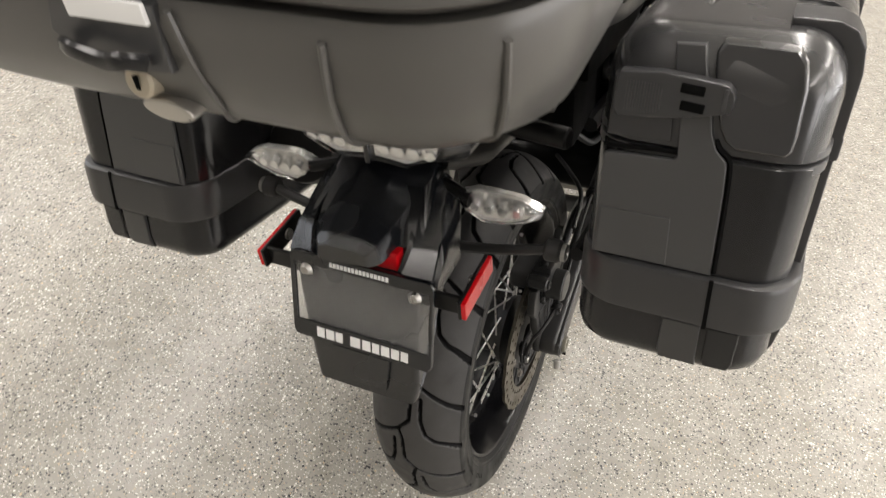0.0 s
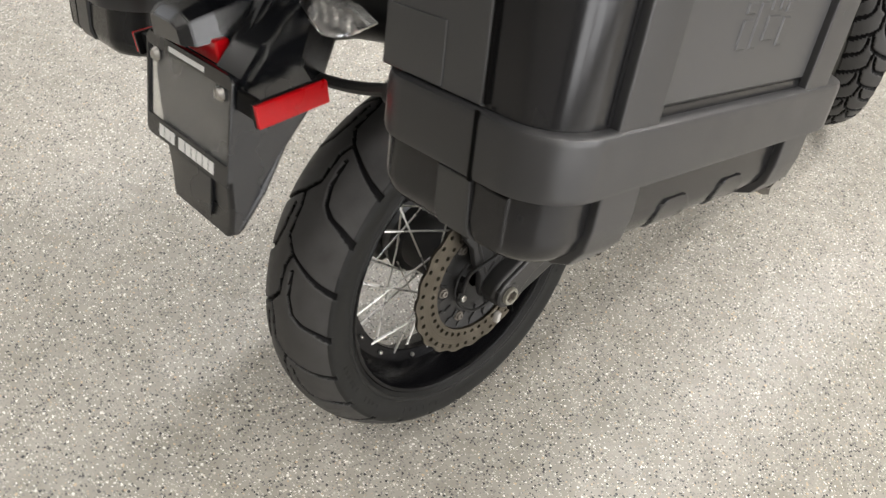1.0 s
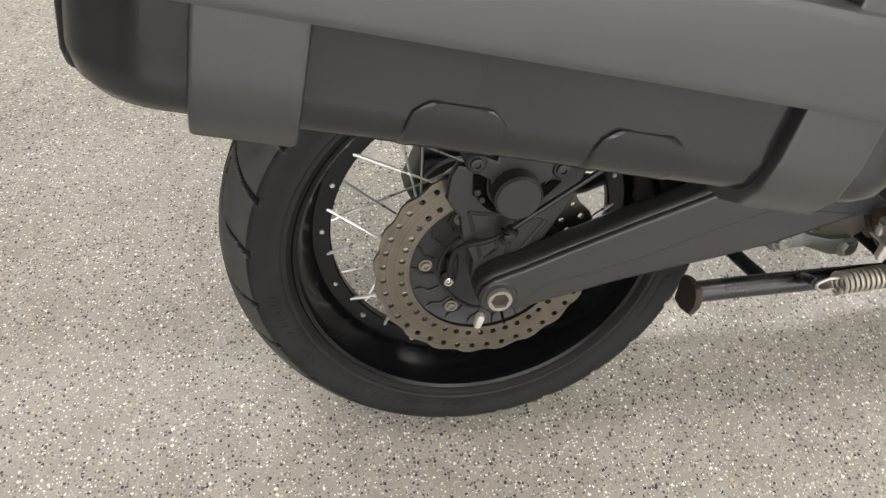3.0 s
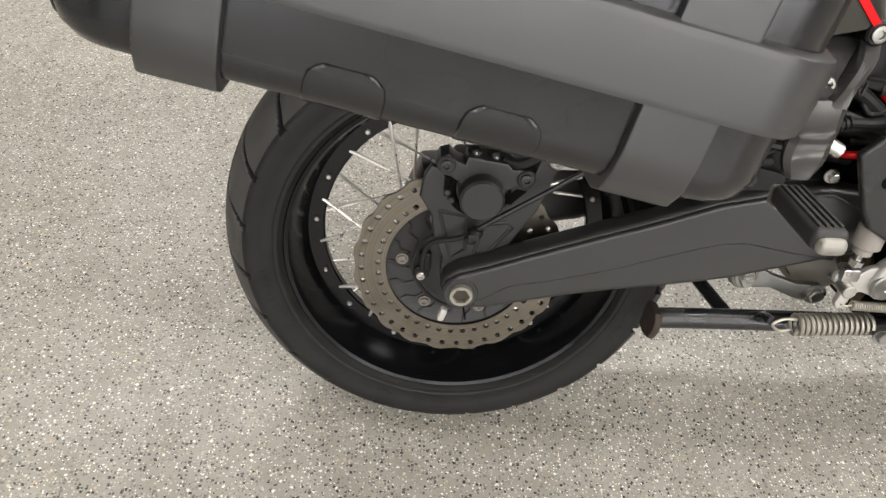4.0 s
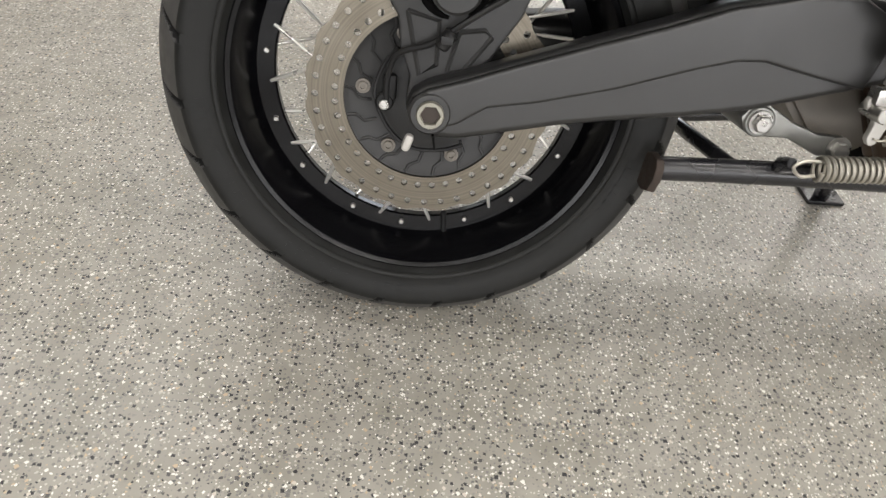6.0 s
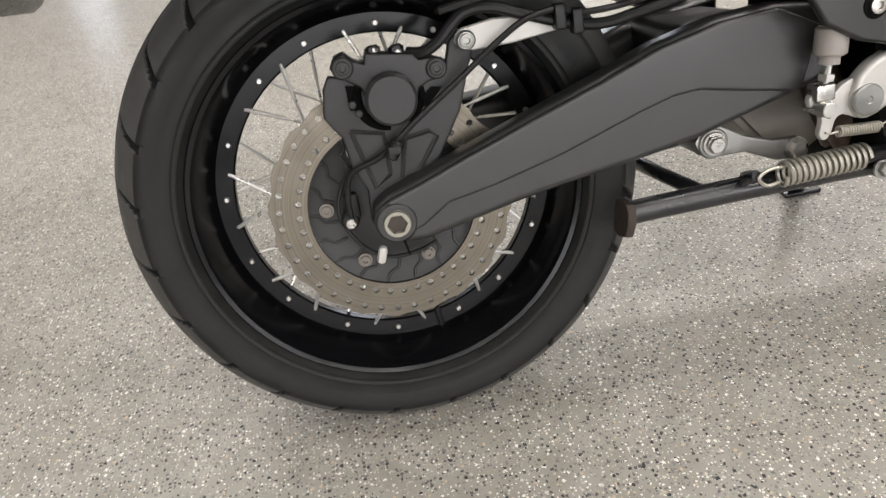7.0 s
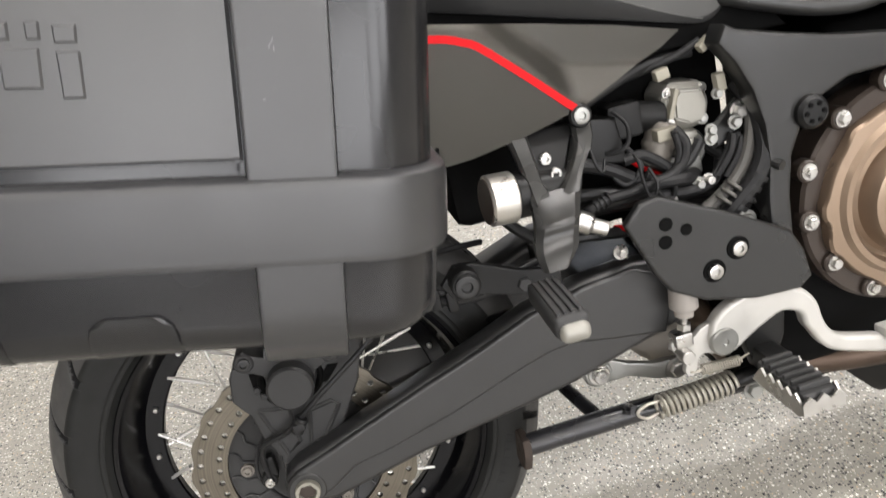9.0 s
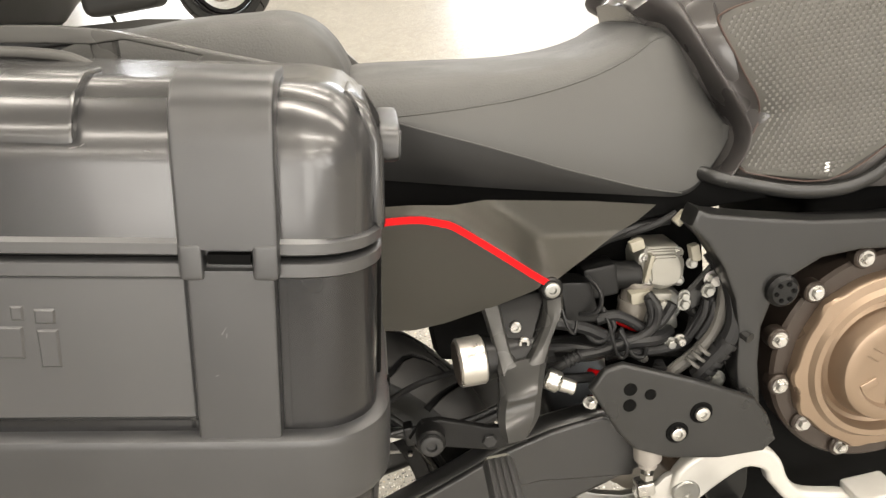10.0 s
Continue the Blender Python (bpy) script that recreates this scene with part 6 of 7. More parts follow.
for lines, r, m, nm in (
        ([(0.12, 0.57, 0.25), (0.145, 0.545, 0.228), (0.15, 0.50, 0.226), (0.15, 0.44, 0.24), (0.14, 0.40, 0.25), (0.12, 0.34, 0.25)], 0.0065, M_HOSE, "vacuum_hose"),
        ([(0.11, 0.40, 0.225), (0.145, 0.43, 0.236), (0.155, 0.47, 0.246), (0.155, 0.505, 0.243), (0.13, 0.53, 0.235)], 0.0085, M_HOSE, "breather_hose"),
        ([(0.165, 0.545, 0.190), (0.170, 0.560, 0.206), (0.174, 0.580, 0.228), (0.172, 0.594, 0.258), (0.160, 0.594, 0.300), (0.14, 0.585, 0.33)], 0.0105, M_HOSE, "coolant_hose"),
        ([(0.09, 0.36, 0.225), (0.10, 0.45, 0.222), (0.11, 0.54, 0.205), (0.12, 0.62, 0.18)], 0.0165, M_HOSE, "fuel_rail"),
        ([(0.10, 0.55, 0.265), (0.13, 0.566, 0.248), (0.135, 0.572, 0.22), (0.12, 0.566, 0.19)], 0.007, M_HOSE, "vacuum_hose"),
        ([(0.125, 0.545, 0.372), (0.125, 0.50, 0.372), (0.125, 0.46, 0.362), (0.13, 0.41, 0.345)], 0.0055, M_HOSE, "wire_loom"),
        ([(0.13, 0.42, 0.300), (0.145, 0.425, 0.27), (0.15, 0.44, 0.252), (0.15, 0.46, 0.268), (0.14, 0.45, 0.29)], 0.0032, M_HOSE, "thin_wire"),
        ([(0.14, 0.47, 0.258), (0.158, 0.474, 0.232), (0.158, 0.488, 0.226), (0.158, 0.492, 0.246), (0.145, 0.49, 0.262)], 0.0030, M_HOSE, "thin_wire"),
        ([(0.10, 0.46, 0.20), (0.12, 0.50, 0.212), (0.13, 0.54, 0.212), (0.12, 0.58, 0.20)], 0.006, M_HOSE, "wire_loom"),
        ([(0.08, 0.30, 0.24), (0.10, 0.34, 0.20), (0.11, 0.40, 0.19), (0.11, 0.46, 0.18)], 0.007, M_HOSE, "wire_loom"),
        ([(0.05, 0.28, 0.20), (0.09, 0.22, 0.215), (0.13, 0.16, 0.215), (0.14, 0.08, 0.205)], 0.004, M_HOSE, "thin_wire"),
        ([(0.10, 0.436, 0.186), (0.12, 0.448, 0.190), (0.12, 0.464, 0.190), (0.115, 0.480, 0.186)], 0.0046, M_RED, "red_wire"),
        ([(0.118, 0.462, 0.268), (0.122, 0.474, 0.257), (0.122, 0.488, 0.246), (0.118, 0.504, 0.236)], 0.0036, M_RED, "red_wire")):
    bm = bmesh.new()
    tube(bm, lines, r, 10)
    part(nm, bm, m, bike)
for k in range(5):
    bm = bmesh.new()
    t = 0.548 + 0.008 * k
    c = Vector((0.165 + 0.002 * k, t, 0.186 + 0.010 * k))
    cyl(bm, c, c + Vector((0.001, 0.004, 0.005)), 0.0125, seg=14)
    part("hose_ring", bm, M_HOSE, bike)
for y, z, r, m in ((0.598, 0.362, 0.015, M_BRASS), (0.590, 0.300, 0.0075, M_STEEL), (0.602, 0.193, 0.0085, M_STEEL), (0.555, 0.203, 0.007, M_STEEL), (0.430, 0.176, 0.006, M_STEEL), (0.498, 0.222, 0.005, M_STEEL), (0.545, 0.232, 0.005, M_STEEL)):
    bm = bmesh.new()
    hexbolt(bm, (0.150, y - 0.01, z), (1, 0, 0), r, 0.010)
    part("frame_bolt", bm, m, bike)
bm = bmesh.new()
plate(bm, [(0.560, 0.196), (0.580, 0.222), (0.592, 0.232), (0.596, 0.205), (0.590, 0.180), (0.568, 0.168)], 0.140, 0.152, 0.003, 1)
plate(bm, [(0.548, 0.286), (0.590, 0.322), (0.596, 0.300), (0.572, 0.270), (0.552, 0.262)], 0.138, 0.146, 0.003, 1)
part("hose_bracket", bm, M_FRAME, bike)
# boxes added as a dark backing, the shaded depth behind the hoses
for nm, c, size in (("airbox_backing", (0.0, 0.50, 0.28), (0.15, 0.22, 0.20)), ("shock_mount", (0.0, 0.33, 0.30), (0.18, 0.16, 0.14)), ("swingarm_pivot_block", (0.05, 0.53, 0.16), (0.12, 0.10, 0.12))):
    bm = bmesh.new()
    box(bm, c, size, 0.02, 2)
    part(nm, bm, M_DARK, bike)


for lines, r, m, nm in (
        ([(0.158, 0.591, 0.295), (0.158, 0.585, 0.263), (0.158, 0.574, 0.238), (0.158, 0.558, 0.221), (0.158, 0.539, 0.208), (0.158, 0.523, 0.199), (0.158, 0.515, 0.189)], 0.0078, M_GREYHOSE, "drain_hose"),
        ([(0.150, 0.376, 0.228), (0.158, 0.391, 0.238), (0.158, 0.412, 0.244), (0.158, 0.439, 0.244), (0.158, 0.467, 0.249), (0.158, 0.487, 0.251), (0.158, 0.504, 0.262), (0.158, 0.510, 0.282), (0.150, 0.503, 0.299)], 0.0058, M_HOSE, "breather_hose"),
        ([(0.140, 0.380, 0.290), (0.145, 0.395, 0.286), (0.145, 0.426, 0.272), (0.145, 0.458, 0.250), (0.140, 0.497, 0.238)], 0.0082, M_HOSE, "breather_hose"),
        ([(0.160, 0.449, 0.286), (0.168, 0.450, 0.278), (0.169, 0.451, 0.262), (0.169, 0.455, 0.240), (0.169, 0.462, 0.236), (0.169, 0.467, 0.250), (0.163, 0.462, 0.268)], 0.0019, M_HOSE, "wire_clip"),
        ([(0.160, 0.400, 0.318), (0.166, 0.402, 0.292), (0.166, 0.409, 0.278), (0.160, 0.416, 0.290)], 0.0019, M_HOSE, "wire_clip"),
        ([(0.150, 0.436, 0.336), (0.162, 0.445, 0.322), (0.162, 0.445, 0.304), (0.160, 0.436, 0.294), (0.150, 0.422, 0.292)], 0.0026, M_HOSE, "thin_wire"),
        ([(0.152, 0.570, 0.276), (0.155, 0.563, 0.258), (0.152, 0.546, 0.234)], 0.0042, M_HOSE, "throttle_cable"),
        ([(0.152, 0.580, 0.272), (0.155, 0.572, 0.254), (0.152, 0.556, 0.230)], 0.0042, M_HOSE, "throttle_cable"),
        ([(0.142, 0.548, 0.385), (0.136, 0.522, 0.374), (0.126, 0.493, 0.366), (0.115, 0.472, 0.360)], 0.004, M_HOSE, "wire_loom"),
        ([(0.150, 0.570, 0.277), (0.150, 0.561, 0.257), (0.150, 0.546, 0.238), (0.150, 0.540, 0.226)], 0.0036, M_HOSE, "thin_wire"),
        ([(0.150, 0.577, 0.277), (0.150, 0.572, 0.254), (0.150, 0.563, 0.234), (0.150, 0.557, 0.209)], 0.0036, M_HOSE, "thin_wire"),
        ([(0.152, 0.563, 0.375), (0.152, 0.575, 0.347), (0.152, 0.591, 0.317), (0.152, 0.602, 0.276), (0.152, 0.604, 0.248)], 0.0055, M_HOSE, "wire_loom"),
        ([(0.156, 0.500, 0.296), (0.156, 0.503, 0.273), (0.156, 0.493, 0.252), (0.156, 0.478, 0.248), (0.156, 0.461, 0.258)], 0.0042, M_HOSE, "vacuum_hose"),
        ([(0.146, 0.441, 0.278), (0.146, 0.463, 0.279), (0.146, 0.480, 0.268), (0.146, 0.497, 0.254), (0.146, 0.516, 0.258), (0.146, 0.533, 0.278)], 0.0066, M_HOSE, "breather_hose"),
        ([(0.150, 0.543, 0.200), (0.150, 0.558, 0.188), (0.150, 0.566, 0.199), (0.150, 0.571, 0.218)], 0.003, M_HOSE, "thin_wire"),
        ([(0.140, 0.597, 0.244), (0.140, 0.606, 0.236), (0.140, 0.606, 0.217)], 0.009, M_GREYHOSE, "wire_cover")):
    bm = bmesh.new()
    tube(bm, lines, r, 10)
    part(nm, bm, m, bike)
for c, size, turn in (((0.150, 0.549, 0.381), (0.012, 0.018, 0.010), 35), ((0.150, 0.561, 0.337), (0.012, 0.011, 0.020), 5), ((0.150, 0.496, 0.361), (0.012, 0.016, 0.012), 10), ((0.130, 0.512, 0.323), (0.02, 0.006, 0.034), -20), ((0.140, 0.496, 0.294), (0.016, 0.024, 0.014), 0)):
    bm = bmesh.new()
    box(bm, c, size, 0.002, m=Matrix.Rotation(radians(turn), 4, "X"))
    part("wiring_plug", bm, M_CREAM, bike)
for c, r in (((0.156, 0.571, 0.290), 0.0058), ((0.160, 0.570, 0.175), 0.0085), ((0.150, 0.524, 0.230), 0.0055), ((0.150, 0.545, 0.287), 0.0048), ((0.152, 0.543, 0.278), 0.0055), ((0.150, 0.557, 0.325), 0.0045)):
    bm = bmesh.new()
    hexbolt(bm, c, (1, 0, 0), r, 0.007)
    part("small_bolt", bm, M_ZINC, bike)
bm = bmesh.new()
for k in range(4):
    cyl(bm, Vector((0.150, 0.508, 0.203)) + Vector((0, 0, 0.004 * k - 0.008)), Vector((0.150, 0.508, 0.203)) + Vector((0, 0, 0.004 * k - 0.0055)), 0.010 - 0.0015 * k, seg=16)
part("rubber_boot", bm, M_HOSE, bike)

for k in range(4):
    bm = bmesh.new()
    c = Vector((0.158, 0.396 + 0.0055 * k, 0.2395 + 0.0017 * k))
    cyl(bm, c, c + Vector((0, 0.0030, 0.0010)), 0.0078, seg=14, chamfer=0.0008)
    part("hose_ring", bm, M_HOSE, bike)
for k in range(3):
    bm = bmesh.new()
    c = Vector((0.170, 0.556 - 0.007 * k, 0.2245 - 0.0065 * k))
    cyl(bm, c, c + Vector((0, -0.0030, -0.0028)), 0.0098, seg=14, chamfer=0.0008)
    part("hose_ring", bm, M_GREYHOSE, bike)
bm = bmesh.new()
cyl(bm, (0.122, 0.504, 0.304), (0.122, 0.486, 0.256), 0.0175, seg=24, chamfer=0.002)
cyl(bm, (0.122, 0.4955, 0.282), (0.122, 0.4935, 0.2765), 0.0190, seg=24)
part("throttle_sleeve", bm, M_ROCKER, bike, "dull brown-grey throttle sleeve")
bm = bmesh.new()
plate(bm, [(0.510, 0.292), (0.536, 0.287), (0.533, 0.258), (0.509, 0.263)], 0.120, 0.139, 0.003, 2)
cyl(bm, (0.138, 0.522, 0.276), (0.146, 0.522, 0.276), 0.0065, seg=12, chamfer=0.001)
part("sensor_block", bm, M_CASTALU, bike, "pale alloy sensor block")
bm = bmesh.new()
plate(bm, [(0.578, 0.226), (0.590, 0.236), (0.600, 0.224), (0.598, 0.190), (0.590, 0.156), (0.578, 0.152), (0.572, 0.176)], 0.142, 0.152, 0.003, 2)
part("hose_bracket", bm, M_FRAME, bike)

# preload knob
bm = bmesh.new()
d = Vector((0.10, -1.0, 0.10)).normalized()
c = Vector((0.196, 0.302, 0.288))
cyl(bm, c + d * 0.001, c + d * 0.030, 0.0265, seg=36, chamfer=0.002)
knob = part("preload_knob", bm, M_KNOB, bike, "silver preload adjuster knob")
bm = bmesh.new()
cyl(bm, c + d * 0.028, c + d * 0.0312, 0.0235, seg=36)
part("knob_face", bm, M_BRONZE_D, knob)
bm = bmesh.new()
cyl(bm, c - d * 0.055, c + d * 0.002, 0.024, seg=28, chamfer=0.002)
part("preload_body", bm, M_BLACK, knob)

# passenger footrest bracket
def lean_out(q):
    """The bracket slants outward towards its foot."""
    return Vector((q.x + min(0.085, max(0.0, (0.347 - q.z) * 0.66)), q.y, q.z))


def bracket_limb(bm, rows):
    """A forged limb: rows of height, rear and front edge, thickness and height of its middle ridge."""
    rings = []
    for z, y0, y1, th, ridge in ease(rows, 3):
        x = 0.171 + 0.66 * (0.347 - z)
        w = y1 - y0
        rings.append(add_ring(bm, [(x, y0, z), (x + th * 0.65, y0, z), (x + th, y0 + 0.16 * w, z), (x + th + ridge, y0 + 0.5 * w, z), (x + th, y1 - 0.16 * w, z), (x + th * 0.65, y1, z), (x, y1, z)]))
    skin(bm, rings)


bm = bmesh.new()
bracket_limb(bm, [(0.348, 0.309, 0.331, 0.014, 0.0), (0.320, 0.312, 0.330, 0.014, 0.001), (0.296, 0.313, 0.331, 0.014, 0.001), (0.280, 0.312, 0.340, 0.014, 0.0)])
bracket_limb(bm, [(0.356, 0.378, 0.398, 0.014, 0.0), (0.327, 0.374, 0.396, 0.015, 0.002), (0.303, 0.358, 0.376, 0.015, 0.002), (0.284, 0.338, 0.365, 0.014, 0.001)])
bracket_limb(bm, [(0.290, 0.313, 0.368, 0.013, 0.0), (0.276, 0.311, 0.360, 0.016, 0.002), (0.262, 0.308, 0.353, 0.017, 0.003), (0.252, 0.304, 0.349, 0.012, -0.002), (0.238, 0.300, 0.343, 0.010, -0.003), (0.224, 0.302, 0.327, 0.012, 0.0)])
pb = part("footrest_bracket", bm, M_BRACKET, bike, "satin grey forked passenger footrest bracket", 28)
bm = bmesh.new()
plate(bm, [(0.320, 0.346), (0.322, 0.296), (0.338, 0.284), (0.356, 0.300), (0.384, 0.342)], 0.162, 0.1745, 0.002, 1, warp=lean_out)
part("bracket_web", bm, M_BLACK, pb)
for y, z in ((0.341, 0.317), (0.346, 0.302)):
    bm = bmesh.new()
    socketbolt(bm, (0.175 + (0.347 - z) * 0.66, y, z), (1, 0, 0), 0.0066, 0.005)
    part("bracket_bolt", bm, M_STEEL, pb)
bm = bmesh.new()
cyl(bm, (0.176, 0.368, 0.237), (0.182, 0.382, 0.229), 0.0125, seg=18, chamfer=0.002)
cyl(bm, (0.182, 0.381, 0.2295), (0.186, 0.397, 0.221), 0.0085, seg=18, chamfer=0.0015)
part("bracket_spacer", bm, M_STEEL, pb, "bright turned spacer")
bm = bmesh.new()
plate(bm, [(0.205, 0.222), (0.222, 0.240), (0.242, 0.238), (0.290, 0.216), (0.330, 0.206), (0.330, 0.186), (0.290, 0.186), (0.236, 0.204), (0.214, 0.206)], 0.206, 0.216, 0.003, 2)
cyl(bm, (0.206, 0.228, 0.224), (0.236, 0.228, 0.224), 0.0155, seg=24, chamfer=0.002)
link = part("rack_lug", bm, M_BLACK, bike, "black rack mounting arm")
bm = bmesh.new()
socketbolt(bm, (0.236, 0.228, 0.224), (1, 0, 0), 0.012, 0.006)
part("rack_lug_bolt", bm, M_CAST, link)
bm = bmesh.new()
hexbolt(bm, (0.214, 0.290, 0.200), (1, 0, 0), 0.008, 0.006)
part("rack_lug_nut", bm, M_CAST, link)


def footpeg(p0, p1, w, h, label, ribs):
    p0, p1 = Vector(p0), Vector(p1)
    d = (p1 - p0).normalized()
    v = Vector((0, 0, 1)) - d * d.z
    v.normalize()
    u = d.cross(v)
    m = Matrix.Translation((p0 + p1) / 2) @ Matrix((d, u, v)).transposed().to_4x4()
    bm = bmesh.new()
    box(bm, (0, 0, 0), ((p1 - p0).length, w, h), min(w, h) * 0.3, 3)
    bmesh.ops.transform(bm, matrix=m, verts=bm.verts)
    peg = part("footrest", bm, M_PEG, bike, label)
    for k in range(ribs):
        bm = bmesh.new()
        box(bm, (0, (k - (ribs - 1) / 2) * w * 0.8 / ribs, h * 0.48), ((p1 - p0).length * 0.86, w * 0.4 / ribs, h * 0.25), 0.001)
        bmesh.ops.transform(bm, matrix=m, verts=bm.verts)
        part("rib", bm, M_PEG, peg)
    return peg, m


peg, pm = footpeg((0.290, 0.290, 0.222), (0.384, 0.287, 0.224), 0.031, 0.021, "black rubber passenger footrest with a pale end", 4)
for nm, c, size, bev, lab in (("footrest_end", (0.0480, 0, -0.003), (0.013, 0.026, 0.016), 0.0075, "pale alloy footrest end"), ("footrest_hinge", (-0.046, 0, -0.004), (0.020, 0.026, 0.020), 0.004, "")):
    bm = bmesh.new()
    box(bm, c, size, bev, 3)
    bmesh.ops.transform(bm, matrix=pm, verts=bm.verts)
    part(nm, bm, M_CASTALU, peg, lab)

# rider footrest with toothed rim
PEG0 = Vector((0.212, 0.552, 0.016))
bm = bmesh.new()
box(bm, PEG0 + Vector((0.045, 0, 0.004)), (0.085, 0.040, 0.016), 0.005, 2)
rp = part("rider_footrest", bm, M_PEG, bike, "black rubber rider footrest with a toothed steel rim")
for k in range(6):
    bm = bmesh.new()
    box(bm, PEG0 + Vector((0.014 + 0.0125 * k, 0, 0.014)), (0.006, 0.036, 0.008), 0.002)
    part("rib", bm, M_PEG, rp)
bm = bmesh.new()
for s in (1, -1):
    pts = [(0.0, -0.012)] + [(0.012 + 0.0075 * k, 0.012 if k % 2 else 0.004) for k in range(11)] + [(0.092, -0.008), (0.085, -0.014)]
    plate(bm, pts, s * 0.021, s * 0.024, 0.0, axis="y", warp=lambda q: q + PEG0)
pts = [(-0.024, -0.010)] + [(-0.024 + 0.008 * k, 0.012 if k % 2 else 0.004) for k in range(7)] + [(0.024, -0.010)]
plate(bm, pts, 0.090, 0.093, 0.0, warp=lambda q: q + PEG0)
part("toothed_rim", bm, M_STEEL, rp, "bright toothed steel rim")
bm = bmesh.new()
box(bm, (0.200, 0.562, 0.012), (0.05, 0.03, 0.03), 0.006)
plate(bm, [(0.53, 0.12), (0.60, 0.12), (0.59, 0.03), (0.575, -0.004), (0.55, -0.004), (0.54, 0.03)], 0.165, 0.185, 0.004)
part("footrest_mount", bm, M_BLACK, bike)

# heel guard
HEEL = [(0.410, 0.224), (0.430, 0.244), (0.452, 0.246), (0.530, 0.206), (0.598, 0.166), (0.612, 0.140), (0.620, 0.104), (0.604, 0.092), (0.550, 0.096), (0.490, 0.112), (0.452, 0.134), (0.436, 0.160)]
bm = bmesh.new()
plate(bm, HEEL, 0.190, 0.202, 0.004, 3)
heel = part("heel_guard", bm, M_FRAME, bike, "dark grey plastic heel guard")
for y, z in ((0.533, 0.164), (0.503, 0.145)):
    bm = bmesh.new()
    cyl(bm, (0.2005, y, z), (0.2035, y, z), 0.0135, seg=22, chamfer=0.001)
    ring = part("screw_seat", bm, M_DARK, heel)
    bm = bmesh.new()
    socketbolt(bm, (0.2035, y, z), (1, 0, 0), 0.0085, 0.005)
    part("screw", bm, M_STEEL, ring)
# dark discs on the guard stand for the shade inside its holes
for y, z, r in ((0.455, 0.214, 0.0078), (0.452, 0.194, 0.0078), (0.477, 0.202, 0.0068)):
    bm = bmesh.new()
    cyl(bm, (0.200, y, z), (0.2026, y, z), r, seg=18)
    part("vent_hole", bm, M_DARK, heel)

# brake pedal, master cylinder, springs
PEDAL = [(0.496, 0.053), (0.501, 0.071), (0.510, 0.081), (0.520, 0.088), (0.541, 0.096), (0.562, 0.098), (0.590, 0.094), (0.611, 0.085), (0.625, 0.074), (0.635, 0.057), (0.640, 0.036), (0.649, 0.018), (0.668, 0.003), (0.727, -0.016), (0.726, -0.035), (0.697, -0.029), (0.652, -0.012), (0.634, 0.004), (0.624, 0.021), (0.616, 0.034), (0.613, 0.048), (0.605, 0.056), (0.588, 0.061), (0.567, 0.053), (0.545, 0.041), (0.527, 0.030), (0.513, 0.026), (0.503, 0.030), (0.497, 0.040)]
ARM = [(0.522, 0.074), (0.503, 0.071), (0.490, 0.067), (0.477, 0.058), (0.457, 0.061), (0.451, 0.055), (0.455, 0.044), (0.465, 0.036), (0.466, 0.026), (0.464, 0.016), (0.468, 0.009), (0.474, 0.009), (0.479, 0.016), (0.483, 0.029), (0.492, 0.033), (0.515, 0.028)]
bm = bmesh.new()
plate(bm, smooth2(PEDAL + PEDAL[:1], 3)[:-1], 0.168, 0.188, 0.006, 4)
plate(bm, smooth2(ARM + ARM[:1], 3)[:-1], 0.170, 0.1795, 0.0025, 2)
pedal = part("brake_pedal", bm, M_ALU, bike, "pale silver brake pedal")
bm = bmesh.new()
lathe(bm, [(0.184, 0.0172), (0.1895, 0.0172), (0.1910, 0.0155), (0.1910, 0.0045), (0.1895, 0.0035), (0.1895, 0.0005)], 28, (0, 0.512, 0.047))
part("pedal_pivot", bm, M_ZINC, pedal)
bm = bmesh.new()
box(bm, (0.19, 0.745, -0.010), (0.045, 0.055, 0.014), 0.004)
part("pedal_tread", bm, M_ALU, pedal)
bm = bmesh.new()
cyl(bm, (0.178, 0.475, 0.128), (0.178, 0.473, 0.099), 0.0165, seg=20, chamfer=0.002)
cyl(bm, (0.178, 0.473, 0.100), (0.178, 0.472, 0.090), 0.011, seg=16)
part("master_cylinder", bm, M_BOOT, bike, "dull grey master cylinder boot")
bm = bmesh.new()
cyl(bm, (0.178, 0.472, 0.092), (0.178, 0.466, 0.050), 0.0045, seg=10)
cyl(bm, (0.178, 0.4705, 0.080), (0.178, 0.4695, 0.073), 0.0085, seg=6)
box(bm, (0.178, 0.465, 0.062), (0.020, 0.022, 0.018), 0.003)
cyl(bm, (0.162, 0.462, 0.046), (0.200, 0.462, 0.046), 0.0085, seg=16, chamfer=0.001)
part("push_rod", bm, M_STEEL, bike, "steel push rod with clevis")


def coil(bm, p0, p1, r, wire, turns, per=14):
    p0, p1 = Vector(p0), Vector(p1)
    u, v = frame_of(p1 - p0)
    pts = [p0 + (p1 - p0) * (i / (turns * per)) + (u * math.cos(2 * math.pi * i / per) + v * math.sin(2 * math.pi * i / per)) * r for i in range(turns * per + 1)]
    return tube(bm, pts, wire, 6, 1)


bm = bmesh.new()
coil(bm, (0.184, 0.482, 0.017), (0.184, 0.530, 0.014), 0.0055, 0.0011, 16)
tube(bm, [(0.184, 0.482, 0.017), (0.184, 0.474, 0.016), (0.184, 0.468, 0.018)], 0.0012, 6)
tube(bm, [(0.184, 0.530, 0.014), (0.182, 0.544, 0.018), (0.178, 0.552, 0.010)], 0.0012, 6)
part("return_spring", bm, M_SPRING, bike, "small steel return spring")

